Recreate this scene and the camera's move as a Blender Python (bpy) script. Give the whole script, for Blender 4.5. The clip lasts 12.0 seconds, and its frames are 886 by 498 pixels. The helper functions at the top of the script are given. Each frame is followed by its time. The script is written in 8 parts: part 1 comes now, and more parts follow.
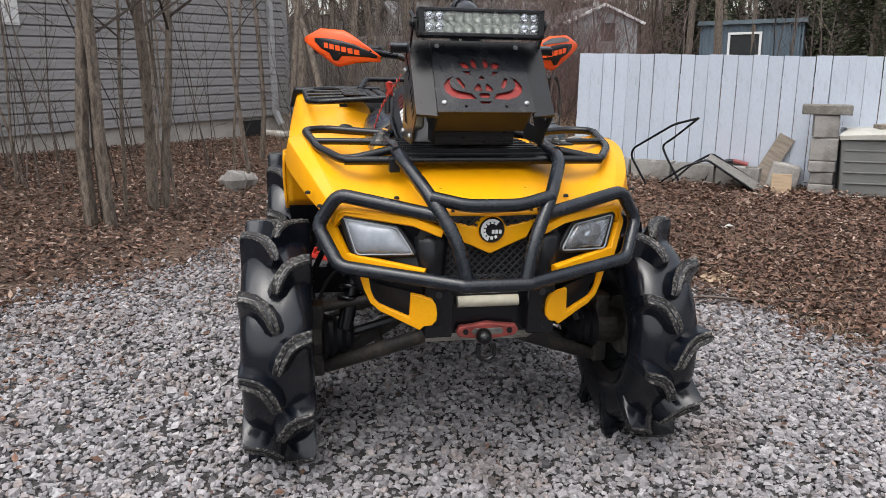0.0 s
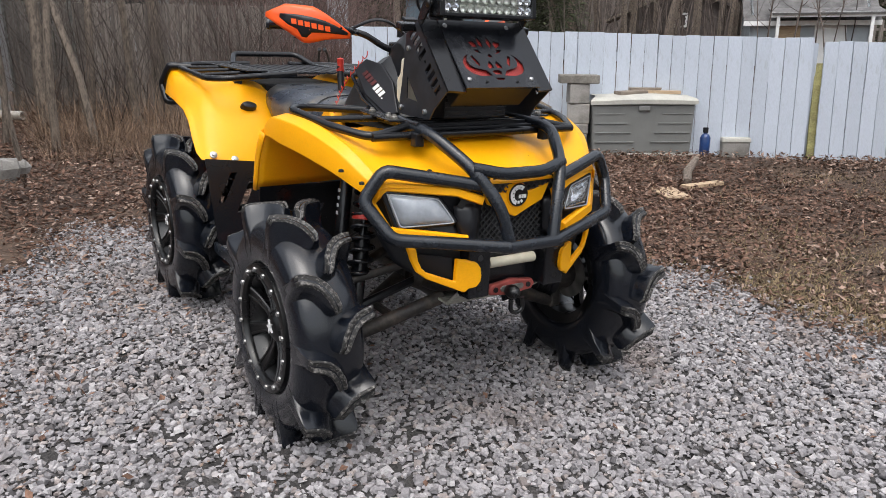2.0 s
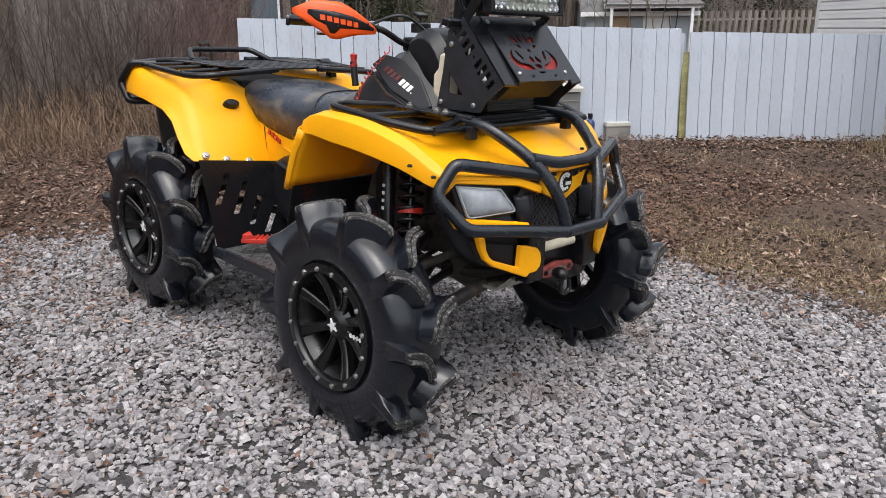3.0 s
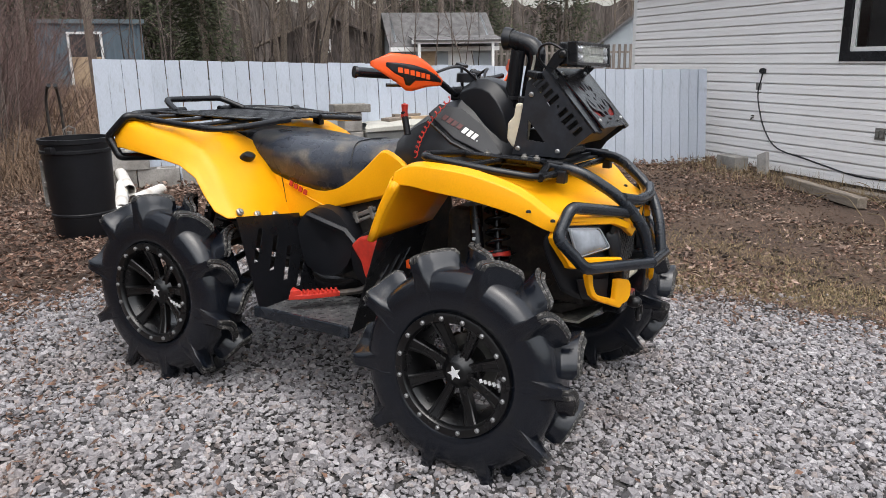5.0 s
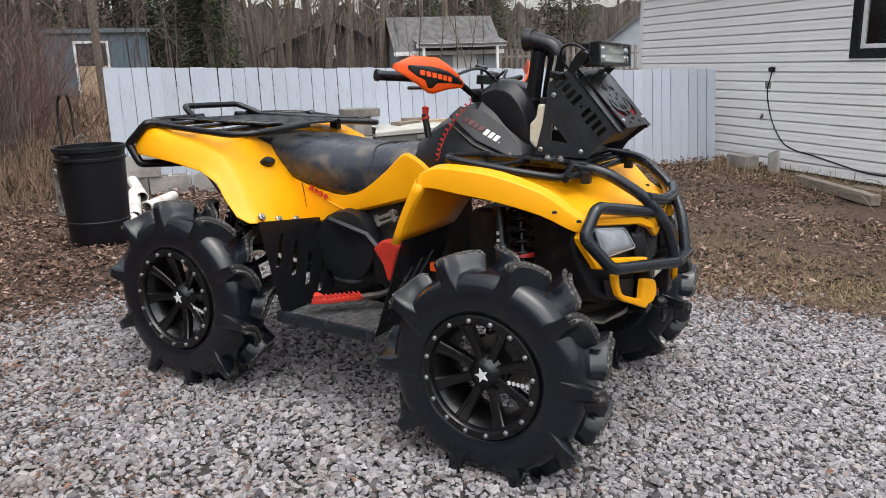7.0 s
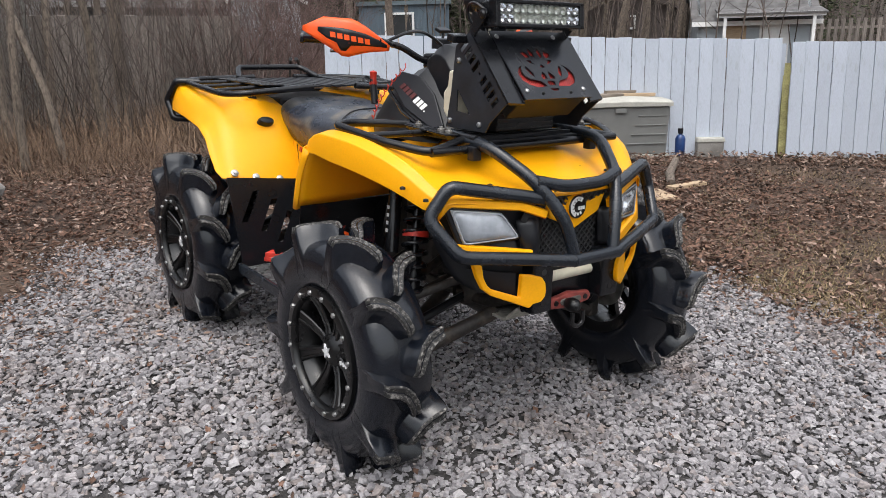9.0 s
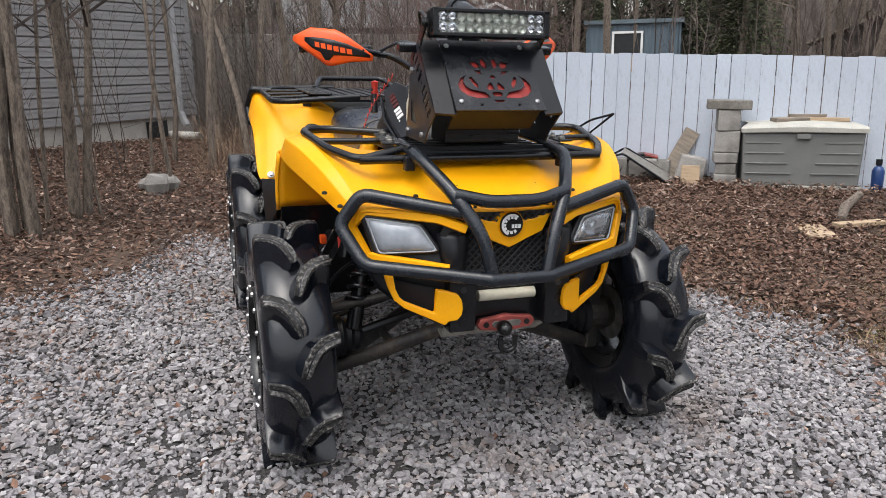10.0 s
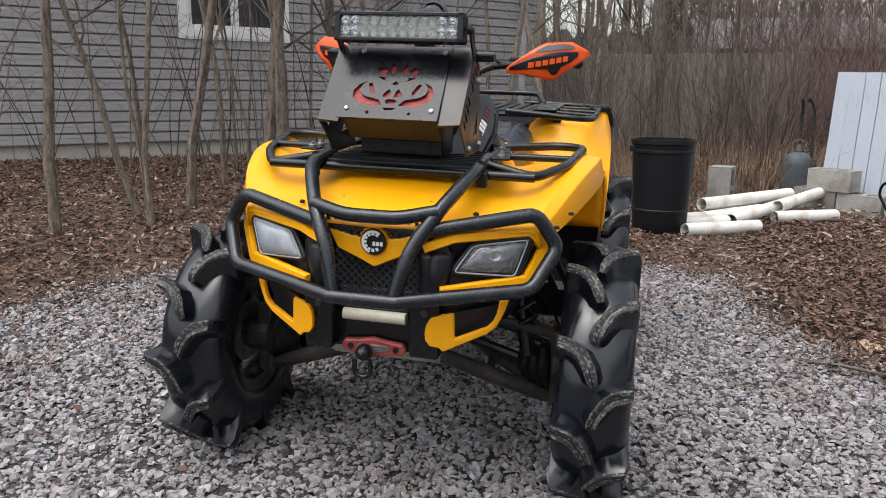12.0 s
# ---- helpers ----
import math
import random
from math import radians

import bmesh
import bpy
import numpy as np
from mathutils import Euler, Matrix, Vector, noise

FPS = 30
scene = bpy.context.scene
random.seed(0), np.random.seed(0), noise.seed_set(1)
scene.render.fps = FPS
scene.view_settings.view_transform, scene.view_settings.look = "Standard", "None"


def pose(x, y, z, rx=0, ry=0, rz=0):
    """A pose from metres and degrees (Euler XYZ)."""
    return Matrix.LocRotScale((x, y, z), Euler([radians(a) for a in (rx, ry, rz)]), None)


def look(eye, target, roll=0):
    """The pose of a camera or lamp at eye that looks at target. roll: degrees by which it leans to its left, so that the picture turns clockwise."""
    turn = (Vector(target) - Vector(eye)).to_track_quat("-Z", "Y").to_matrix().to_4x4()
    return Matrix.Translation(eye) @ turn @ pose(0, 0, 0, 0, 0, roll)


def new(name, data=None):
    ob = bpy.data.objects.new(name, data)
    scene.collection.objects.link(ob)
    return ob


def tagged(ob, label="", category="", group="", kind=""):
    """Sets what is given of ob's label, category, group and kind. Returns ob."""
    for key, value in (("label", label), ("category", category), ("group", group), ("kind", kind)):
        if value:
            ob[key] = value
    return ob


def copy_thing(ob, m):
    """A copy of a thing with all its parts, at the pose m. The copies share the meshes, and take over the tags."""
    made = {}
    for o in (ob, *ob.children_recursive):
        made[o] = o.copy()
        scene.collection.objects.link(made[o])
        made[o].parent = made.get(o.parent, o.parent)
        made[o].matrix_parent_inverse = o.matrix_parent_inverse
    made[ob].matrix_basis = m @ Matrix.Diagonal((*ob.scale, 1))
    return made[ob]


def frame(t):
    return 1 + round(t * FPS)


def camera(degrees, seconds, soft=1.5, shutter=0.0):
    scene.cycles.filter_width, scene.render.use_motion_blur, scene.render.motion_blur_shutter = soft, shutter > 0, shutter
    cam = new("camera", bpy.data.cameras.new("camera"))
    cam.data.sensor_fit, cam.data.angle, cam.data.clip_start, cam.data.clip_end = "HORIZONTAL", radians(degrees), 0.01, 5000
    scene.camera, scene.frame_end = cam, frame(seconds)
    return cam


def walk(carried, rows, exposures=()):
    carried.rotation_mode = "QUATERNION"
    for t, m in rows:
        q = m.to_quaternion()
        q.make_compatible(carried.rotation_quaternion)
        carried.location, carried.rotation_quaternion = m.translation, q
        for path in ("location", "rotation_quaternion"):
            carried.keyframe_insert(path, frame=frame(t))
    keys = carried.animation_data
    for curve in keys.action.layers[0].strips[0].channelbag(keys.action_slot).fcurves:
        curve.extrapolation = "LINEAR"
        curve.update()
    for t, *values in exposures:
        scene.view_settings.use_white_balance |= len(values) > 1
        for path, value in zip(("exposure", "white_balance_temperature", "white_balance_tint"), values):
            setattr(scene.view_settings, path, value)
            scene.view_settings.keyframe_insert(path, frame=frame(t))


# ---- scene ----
from mathutils import geometry

cam = camera(61.0, 12.0, soft=0.45)
METRES, EYE, TILT, LEAN, TURN = 6.091, 1.2, 0.0, 0.0, -11.0
ROWS = [
    (0.0, 0.0, 0.0, 0.0, 0.66, -14.66, -2.53),
    (0.5, -0.0036, -0.0002, -0.0001, -1.19, -15.01, -2.38),
    (1.0, -0.0448, 0.0045, -0.0036, -7.27, -15.03, -2.55),
    (1.5, -0.0959, 0.0053, -0.004, -14.77, -15.24, -3.13),
    (2.0, -0.1472, 0.0043, -0.0035, -21.94, -15.63, -3.2),
    (2.5, -0.2004, 0.0242, -0.0044, -28.57, -15.8, -3.23),
    (3.0, -0.2425, 0.0419, -0.0063, -34.12, -15.67, -2.94),
    (3.5, -0.2864, 0.0704, -0.0037, -39.09, -14.64, -2.67),
    (5.5, -0.3662, 0.1423, -0.0043, -51.21, -12.43, -2.0),
    (6.0, -0.3671, 0.1439, -0.0042, -51.6, -12.41, -1.82),
    (6.5, -0.3683, 0.1446, -0.0042, -51.45, -12.31, -1.6),
    (7.0, -0.366, 0.1423, -0.0051, -49.46, -12.31, -1.37),
    (9.0, -0.1889, 0.033, -0.0029, -25.88, -15.07, -2.15),
    (9.5, -0.1266, 0.0174, -0.0033, -17.05, -15.23, -2.42),
    (10.0, -0.0567, -0.0027, -0.0017, -7.8, -14.44, -2.56),
    (10.5, 0.0068, 0.0016, 0.0003, 0.74, -13.75, -2.34),
    (11.0, 0.0766, 0.0058, 0.0024, 9.24, -13.71, -2.39),
    (11.5, 0.1294, 0.0253, 0.0007, 16.35, -13.41, -2.74),
    (12.0, 0.1673, 0.0531, 0.002, 24.56, -14.36, -2.84),
]
# the gravel pad slopes down to the right and up to the back
SITE = pose(0, 0, 0, 1.9, 2.98, 0)
walk(cam, [(t, SITE @ pose(-0.486, -2.19, EYE, TILT, LEAN, TURN) @ pose(METRES * x, METRES * y, METRES * z, 90 + pitch, roll, yaw)) for t, x, y, z, yaw, pitch, roll in ROWS])

# ---------------------------------------------------------------- light
world = bpy.data.worlds.new("overcast_sky")
scene.world = world
world.use_nodes = True
wn = world.node_tree.nodes
sky = wn.new("ShaderNodeTexSky")
sky.sky_type = "NISHITA"
sky.sun_disc = False
sky.sun_elevation, sky.sun_rotation = radians(72), radians(200)
sky.dust_density, sky.ozone_density, sky.air_density = 4.0, 1.0, 1.4
grey = wn.new("ShaderNodeHueSaturation")
grey.inputs["Saturation"].default_value = 0.33
world.node_tree.links.new(sky.outputs[0], grey.inputs["Color"])
world.node_tree.links.new(grey.outputs[0], wn["Background"].inputs[0])
wn["Background"].inputs[1].default_value = 0.15
sun = new("sun", bpy.data.lights.new("sun", "SUN"))
sun.data.energy, sun.data.angle, sun.data.color = 1.0, radians(62), (1.0, 0.985, 0.975)
sun.matrix_world = look((-6.2, -4.0, 11.5), (0, 0, 0))
scene.view_settings.exposure = 0.83


# ---------------------------------------------------------------- materials
def mat(name, colour, rough=0.6, metal=0.0, vary=0.15, scale=8.0, bump=0.0, bump_scale=60.0, second=None, second_at=0.55, rough_vary=0.1,
        coat=0.0, per_piece=0.0, per_island=False, stretch=(1, 1, 1), spec=0.5):
    """Principled surface whose colour varies at two scales, with a second colour in patches, fine relief and piece-to-piece change."""
    m = bpy.data.materials.new(name)
    m.use_nodes = True
    nt, b = m.node_tree, m.node_tree.nodes["Principled BSDF"]
    N, L = nt.nodes.new, nt.links.new
    b.inputs["Metallic"].default_value = metal
    b.inputs["Coat Weight"].default_value = coat
    b.inputs["Specular IOR Level"].default_value = spec
    co = N("ShaderNodeTexCoord")
    mp = N("ShaderNodeMapping")
    mp.inputs["Scale"].default_value = stretch
    L(co.outputs["Object"], mp.inputs[0])
    big, fine = N("ShaderNodeTexNoise"), N("ShaderNodeTexNoise")
    for n, s, d in ((big, scale, 5.0), (fine, bump_scale, 6.0)):
        n.inputs["Scale"].default_value, n.inputs["Detail"].default_value = s, d
        L(mp.outputs[0], n.inputs["Vector"])
    c2 = second or tuple(c * (1 - 2 * vary) for c in colour)
    ramp = N("ShaderNodeValToRGB")
    lo = second_at - 0.12 if second else 0.3
    hi = second_at + 0.12 if second else 0.7
    ramp.color_ramp.elements[0].position, ramp.color_ramp.elements[1].position = lo, hi
    ramp.color_ramp.elements[0].color = (*colour, 1)
    ramp.color_ramp.elements[1].color = (*c2, 1)
    L(big.outputs[0], ramp.inputs[0])
    mx = N("ShaderNodeMix")
    mx.data_type, mx.blend_type = "RGBA", "MULTIPLY"
    mx.inputs[0].default_value = 1.0
    mr = N("ShaderNodeMapRange")
    mr.inputs[1].default_value, mr.inputs[2].default_value = 0.25, 0.75
    mr.inputs[3].default_value, mr.inputs[4].default_value = 1 - vary, 1 + vary
    L(fine.outputs[0], mr.inputs[0])
    L(ramp.outputs[0], mx.inputs[6])
    L(mr.outputs[0], mx.inputs[7])
    out = mx.outputs[2]
    if per_piece:
        if per_island:
            rnd = N("ShaderNodeNewGeometry").outputs["Random Per Island"]
        else:
            rnd = N("ShaderNodeObjectInfo").outputs["Random"]
        r2 = N("ShaderNodeMapRange")
        r2.inputs[3].default_value, r2.inputs[4].default_value = 1 - per_piece, 1 + per_piece
        L(rnd, r2.inputs[0])
        m2 = N("ShaderNodeMix")
        m2.data_type, m2.blend_type = "RGBA", "MULTIPLY"
        m2.inputs[0].default_value = 1.0
        L(out, m2.inputs[6])
        L(r2.outputs[0], m2.inputs[7])
        out = m2.outputs[2]
    L(out, b.inputs["Base Color"])
    rr = N("ShaderNodeMapRange")
    rr.inputs[3].default_value, rr.inputs[4].default_value = max(0.02, rough - rough_vary), min(1, rough + rough_vary)
    L(big.outputs[0], rr.inputs[0])
    L(rr.outputs[0], b.inputs["Roughness"])
    if bump:
        bp = N("ShaderNodeBump")
        bp.inputs["Strength"].default_value, bp.inputs["Distance"].default_value = 1.0, bump
        L(fine.outputs[0], bp.inputs["Height"])
        L(bp.outputs[0], b.inputs["Normal"])
    return m


M_YELLOW = mat("yellow_plastic", (0.98, 0.445, 0.003), 0.38, vary=0.05, scale=5, bump=0.0004, bump_scale=180, rough_vary=0.12, second=(0.93, 0.40, 0.004), second_at=0.66, spec=0.4)
nt = M_YELLOW.node_tree
thin = nt.nodes.new("ShaderNodeBsdfTranslucent")
thin.inputs[0].default_value = (0.95, 0.33, 0.0, 1)
both = nt.nodes.new("ShaderNodeMixShader")
both.inputs[0].default_value = 0.16
nt.links.new(nt.nodes["Principled BSDF"].outputs[0], both.inputs[1])
nt.links.new(thin.outputs[0], both.inputs[2])
nt.links.new(both.outputs[0], nt.nodes["Material Output"].inputs[0])
M_RUBBER = mat("tyre_rubber", (0.0056, 0.0072, 0.0112), 0.21, spec=0.55, vary=0.25, scale=9, bump=0.00025, bump_scale=140, rough_vary=0.12, second=(0.011, 0.011, 0.012), second_at=0.66)
M_LUGTOP = mat("worn_lug_rubber", (0.012, 0.0115, 0.011), 0.7, vary=0.4, scale=110, bump=0.002, bump_scale=160, second=(0.24, 0.225, 0.21), second_at=0.615)
M_BLACK = mat("black_plastic", (0.0105, 0.0112, 0.0142), 0.38, spec=0.38, vary=0.2, scale=10, bump=0.0002, bump_scale=250, rough_vary=0.15)
M_BLACKM = mat("black_powder_coat", (0.0075, 0.008, 0.010), 0.25, spec=0.4, vary=0.2, scale=14, bump=0.0002, bump_scale=300, rough_vary=0.12)
M_TUBE = mat("worn_black_paint", (0.0085, 0.011, 0.0155), 0.25, vary=0.3, scale=16, bump=0.0006, bump_scale=110, rough_vary=0.12, second=(0.018, 0.022, 0.029), second_at=0.6)
M_RIM = mat("satin_black_alloy", (0.005, 0.005, 0.0055), 0.30, vary=0.2, scale=20, rough_vary=0.15)
M_DARK = mat("grimy_dark_metal", (0.030, 0.027, 0.025), 0.55, metal=0.3, vary=0.35, scale=20, bump=0.001, bump_scale=90, second=(0.075, 0.060, 0.048), second_at=0.60)
M_STEEL = mat("bright_bolt_steel", (0.5, 0.5, 0.5), 0.32, metal=0.9, vary=0.15, scale=60)
M_ALU = mat("cast_aluminium", (0.28, 0.27, 0.25), 0.5, metal=0.6, vary=0.3, scale=30, bump=0.0006)
M_RED = mat("faded_red_plastic", (0.55, 0.035, 0.02), 0.45, vary=0.15, scale=20)
M_REDMET = mat("red_anodised_metal", (0.42, 0.09, 0.075), 0.4, metal=0.3, vary=0.25, scale=30)
M_ORANGE = mat("orange_plastic", (0.85, 0.10, 0.012), 0.36, vary=0.06, scale=10, rough_vary=0.1)
M_SEAT = mat("worn_seat_vinyl", (0.028, 0.033, 0.045), 0.30, vary=0.35, scale=11, bump=0.0007, bump_scale=130, second=(0.15, 0.128, 0.098), second_at=0.655, rough_vary=0.2)
M_BOTTLE = mat("milky_plastic", (0.62, 0.58, 0.46), 0.45, vary=0.08, scale=12)
M_SKID = mat("scratched_skid_plastic", (0.36, 0.35, 0.30), 0.6, vary=0.3, scale=25, bump=0.001, bump_scale=80, second=(0.18, 0.17, 0.15), second_at=0.6)
M_WHITE = mat("white_print", (0.75, 0.75, 0.75), 0.5, vary=0.08)
M_GRILLE = mat("grille_bars", (0.035, 0.036, 0.038), 0.35, vary=0.2, scale=30)
M_TREAD = mat("scuffed_tread", (0.075, 0.075, 0.079), 0.4, metal=0.4, vary=0.4, scale=40, second=(0.16, 0.16, 0.16), second_at=0.55)
M_LICHEN = mat("lichen_stained_wood", (0.50, 0.46, 0.20), 0.9, vary=0.3, scale=8, bump=0.002)
M_PLATE = mat("black_steel_plate", (0.025, 0.028, 0.035), 0.33, vary=0.25, scale=14, rough_vary=0.12)
M_WEED = mat("dry_reddish_weeds", (0.215, 0.14, 0.092), 0.9, vary=0.3, scale=30, per_piece=0.55, per_island=True)
M_MESH = mat("grille_mesh_black", (0.012, 0.012, 0.012), 0.55)
M_REDMESH = mat("red_mesh", (0.36, 0.02, 0.015), 0.55, vary=0.15, scale=30)
M_DARKRED = mat("dull_dark_red", (0.09, 0.010, 0.009), 0.5, vary=0.3, scale=40)
M_FACEPLATE = mat("scuffed_black_plate", (0.010, 0.011, 0.014), 0.24, spec=0.35, vary=0.3, scale=12, bump=0.0001, bump_scale=200, rough_vary=0.14, second=(0.024, 0.025, 0.028), second_at=0.6)
M_FACE = mat("scuffed_grey_steel", (0.15, 0.155, 0.16), 0.42, metal=0.4, vary=0.2, scale=30)
# near-black that stands in for the shade inside windows and openings
M_INSIDESHADE = mat("unlit_inside_shade", (0.01, 0.012, 0.014), 0.6)
M_CHROME = mat("headlight_reflector", (0.75, 0.76, 0.78), 0.12, metal=1.0, vary=0.05)
M_LENS = mat("hazed_headlight_lens", (0.37, 0.395, 0.435), 0.16, vary=0.12, scale=18, coat=0.6, second=(0.27, 0.29, 0.325), second_at=0.55)
M_LENS_CLEAN = mat("clean_headlight_lens", (0.26, 0.28, 0.31), 0.12, vary=0.05, scale=25, coat=0.8, second=(0.12, 0.13, 0.15), second_at=0.5)
for lens, clear, tint in ((M_LENS, 0.50, (0.56, 0.60, 0.66)), (M_LENS_CLEAN, 0.90, (0.86, 0.89, 0.93))):
    for node in lens.node_tree.nodes:
        if node.type == "BSDF_PRINCIPLED":
            node.inputs["Transmission Weight"].default_value = clear
            node.inputs["IOR"].default_value = 1.45
        if node.type == "VALTORGB":
            node.color_ramp.elements[0].color = (*tint, 1)
            node.color_ramp.elements[1].color = (*(c * 0.85 for c in tint), 1)
M_SMOKED = mat("smoked_headlight_housing", (0.42, 0.44, 0.46), 0.25, metal=0.8, vary=0.2, scale=14)
M_LENSRIM = mat("polished_lens_edge", (0.34, 0.36, 0.39), 0.2, vary=0.05)
M_LEDBACK = mat("led_reflector", (0.62, 0.64, 0.58), 0.25, metal=0.5, vary=0.1, scale=50)

M_CLOD = mat("dark_soil_clods", (0.060, 0.038, 0.026), 0.95, vary=0.3, scale=40, per_piece=0.6, per_island=True)
# far darker than the chips on it: shade in their gaps is in this colour
M_GRAVELBED = mat("gap_shade_stone_bed", (0.052, 0.048, 0.047), 0.9, vary=0.3, scale=3, bump=0.02, bump_scale=70, second=(0.026, 0.024, 0.023), second_at=0.62)


def stone_mat(name, stops, tan):
    """Broken stone: each chip has its own grey, some are tan, all are dusty in patches."""
    m = bpy.data.materials.new(name)
    m.use_nodes = True
    nt, b = m.node_tree, m.node_tree.nodes["Principled BSDF"]
    N, L = nt.nodes.new, nt.links.new
    rnd = N("ShaderNodeNewGeometry").outputs["Random Per Island"]
    ramp = N("ShaderNodeValToRGB")
    el = ramp.color_ramp.elements
    while len(el) < len(stops):
        el.new(0.5)
    for e, (at, c) in zip(el, stops):
        e.position, e.color = at, (*c, 1)
    L(rnd, ramp.inputs[0])
    wn2 = N("ShaderNodeTexWhiteNoise")
    wn2.noise_dimensions = "1D"
    L(rnd, wn2.inputs["W"])
    gate = N("ShaderNodeMapRange")
    gate.inputs[1].default_value, gate.inputs[2].default_value = 0.80, 0.95
    gate.inputs[4].default_value = 0.6
    L(wn2.outputs["Value"], gate.inputs[0])
    warm = N("ShaderNodeMix")
    warm.data_type, warm.blend_type = "RGBA", "MULTIPLY"
    warm.inputs[7].default_value = (*tan, 1)
    L(gate.outputs[0], warm.inputs[0])
    L(ramp.outputs[0], warm.inputs[6])
    co = N("ShaderNodeTexCoord")
    big, fine = N("ShaderNodeTexNoise"), N("ShaderNodeTexNoise")
    for n, sc, d in ((big, 1.7, 6.0), (fine, 160, 4.0)):
        n.inputs["Scale"].default_value, n.inputs["Detail"].default_value = sc, d
        L(co.outputs["Object"], n.inputs["Vector"])
    dust = N("ShaderNodeMapRange")
    dust.inputs[1].default_value, dust.inputs[2].default_value = 0.56, 0.72
    dust.inputs[4].default_value = 0.7
    L(big.outputs[0], dust.inputs[0])
    stain = N("ShaderNodeMix")
    stain.data_type, stain.blend_type = "RGBA", "MULTIPLY"
    stain.inputs[7].default_value = (0.72, 0.62, 0.55, 1)
    L(dust.outputs[0], stain.inputs[0])
    L(warm.outputs[2], stain.inputs[6])
    grain = N("ShaderNodeMapRange")
    grain.inputs[1].default_value, grain.inputs[2].default_value = 0.3, 0.7
    grain.inputs[3].default_value, grain.inputs[4].default_value = 0.8, 1.15
    L(fine.outputs[0], grain.inputs[0])
    mul = N("ShaderNodeMix")
    mul.data_type, mul.blend_type = "RGBA", "MULTIPLY"
    mul.inputs[0].default_value = 1.0
    L(stain.outputs[2], mul.inputs[6])
    L(grain.outputs[0], mul.inputs[7])
    L(mul.outputs[2], b.inputs["Base Color"])
    b.inputs["Roughness"].default_value = 0.85
    b.inputs["Specular IOR Level"].default_value = 0.3
    return m


M_STONE = stone_mat("grey_limestone_chips", ((0.0, (0.075, 0.071, 0.074)), (0.12, (0.20, 0.190, 0.197)), (0.5, (0.275, 0.262, 0.270)), (0.88, (0.335, 0.320, 0.327)), (1.0, (0.40, 0.387, 0.389))), (1.0, 0.86, 0.74))
M_SOIL = mat("dark_leafy_soil", (0.050, 0.029, 0.019), 0.95, vary=0.5, scale=1.3, bump=0.02, bump_scale=40, second=(0.082, 0.052, 0.034), second_at=0.55)
M_LEAF = mat("dead_leaves", (0.158, 0.088, 0.060), 0.85, vary=0.25, scale=50, per_piece=0.5, per_island=True)
M_CRUMB = mat("trodden_leaf_crumbs", (0.150, 0.092, 0.062), 0.9, vary=0.25, scale=50, per_piece=0.75, per_island=True)
M_LEAF2 = mat("pale_dead_leaves", (0.32, 0.228, 0.18), 0.85, vary=0.25, scale=50, per_piece=0.5, per_island=True)
M_STRAW = mat("dry_grass", (0.26, 0.19, 0.105), 0.85, vary=0.2, scale=40, per_piece=0.45, per_island=True)
M_TANGRASS = mat("dry_tan_grass", (0.25, 0.165, 0.108), 0.88, vary=0.25, scale=40, per_piece=0.5, per_island=True)
M_MOSS = mat("olive_grass", (0.135, 0.12, 0.048), 0.9, vary=0.2, scale=40, per_piece=0.45, per_island=True)
M_FENCE = mat("peeling_white_paint", (0.42, 0.46, 0.525), 0.7, vary=0.10, scale=6, bump=0.0015, bump_scale=40, per_piece=0.06, stretch=(5, 5, 1.2), second=(0.33, 0.355, 0.385), second_at=0.70)
M_BROWNFENCE = mat("weathered_fence_wood", (0.25, 0.215, 0.19), 0.9, vary=0.3, scale=3, bump=0.002, bump_scale=30, per_piece=0.25, stretch=(8, 8, 0.6))
M_SIDEWHITE = mat("white_vinyl_siding", (0.84, 0.825, 0.815), 0.5, vary=0.05, scale=3, bump=0.0005, bump_scale=60, stretch=(0.4, 0.4, 6))
M_SIDEGREY = mat("grey_vinyl_siding", (0.305, 0.295, 0.295), 0.55, vary=0.1, scale=2, bump=0.0006, bump_scale=60, stretch=(0.4, 0.4, 5))
M_CONCRETE = mat("grey_concrete", (0.29, 0.275, 0.255), 0.9, vary=0.18, scale=6, bump=0.003, bump_scale=80, second=(0.17, 0.158, 0.145), second_at=0.56, per_piece=0.18)
M_OLDSLAB = mat("dark_weathered_slab", (0.15, 0.138, 0.12), 0.9, vary=0.3, scale=9, bump=0.004, bump_scale=60, second=(0.24, 0.225, 0.20), second_at=0.6)
M_FOUND = mat("pale_foundation_concrete", (0.46, 0.43, 0.39), 0.9, vary=0.15, scale=4, bump=0.003, bump_scale=60, second=(0.33, 0.305, 0.275), second_at=0.6)
M_BARK = mat("grey_brown_bark", (0.185, 0.148, 0.118), 0.9, vary=0.5, scale=9, bump=0.008, bump_scale=38, stretch=(5, 5, 1.3), second=(0.075, 0.06, 0.048), second_at=0.55)
M_TWIG = mat("thin_bare_twigs", (0.125, 0.098, 0.084), 0.9, vary=0.3, scale=4, per_piece=0.6, per_island=True)
M_REDTWIG = mat("reddish_bare_twigs", (0.150, 0.094, 0.083), 0.9, vary=0.3, scale=4, per_piece=0.5, per_island=True)
M_WOODRAW = mat("sawn_timber", (0.42, 0.31, 0.2), 0.8, vary=0.2, scale=5, bump=0.001, bump_scale=50, stretch=(1, 8, 8), second=(0.32, 0.23, 0.15), second_at=0.58)
M_WOODOLD = mat("old_grey_timber", (0.27, 0.225, 0.18), 0.9, vary=0.25, scale=5, bump=0.002, bump_scale=50, stretch=(1, 8, 8))
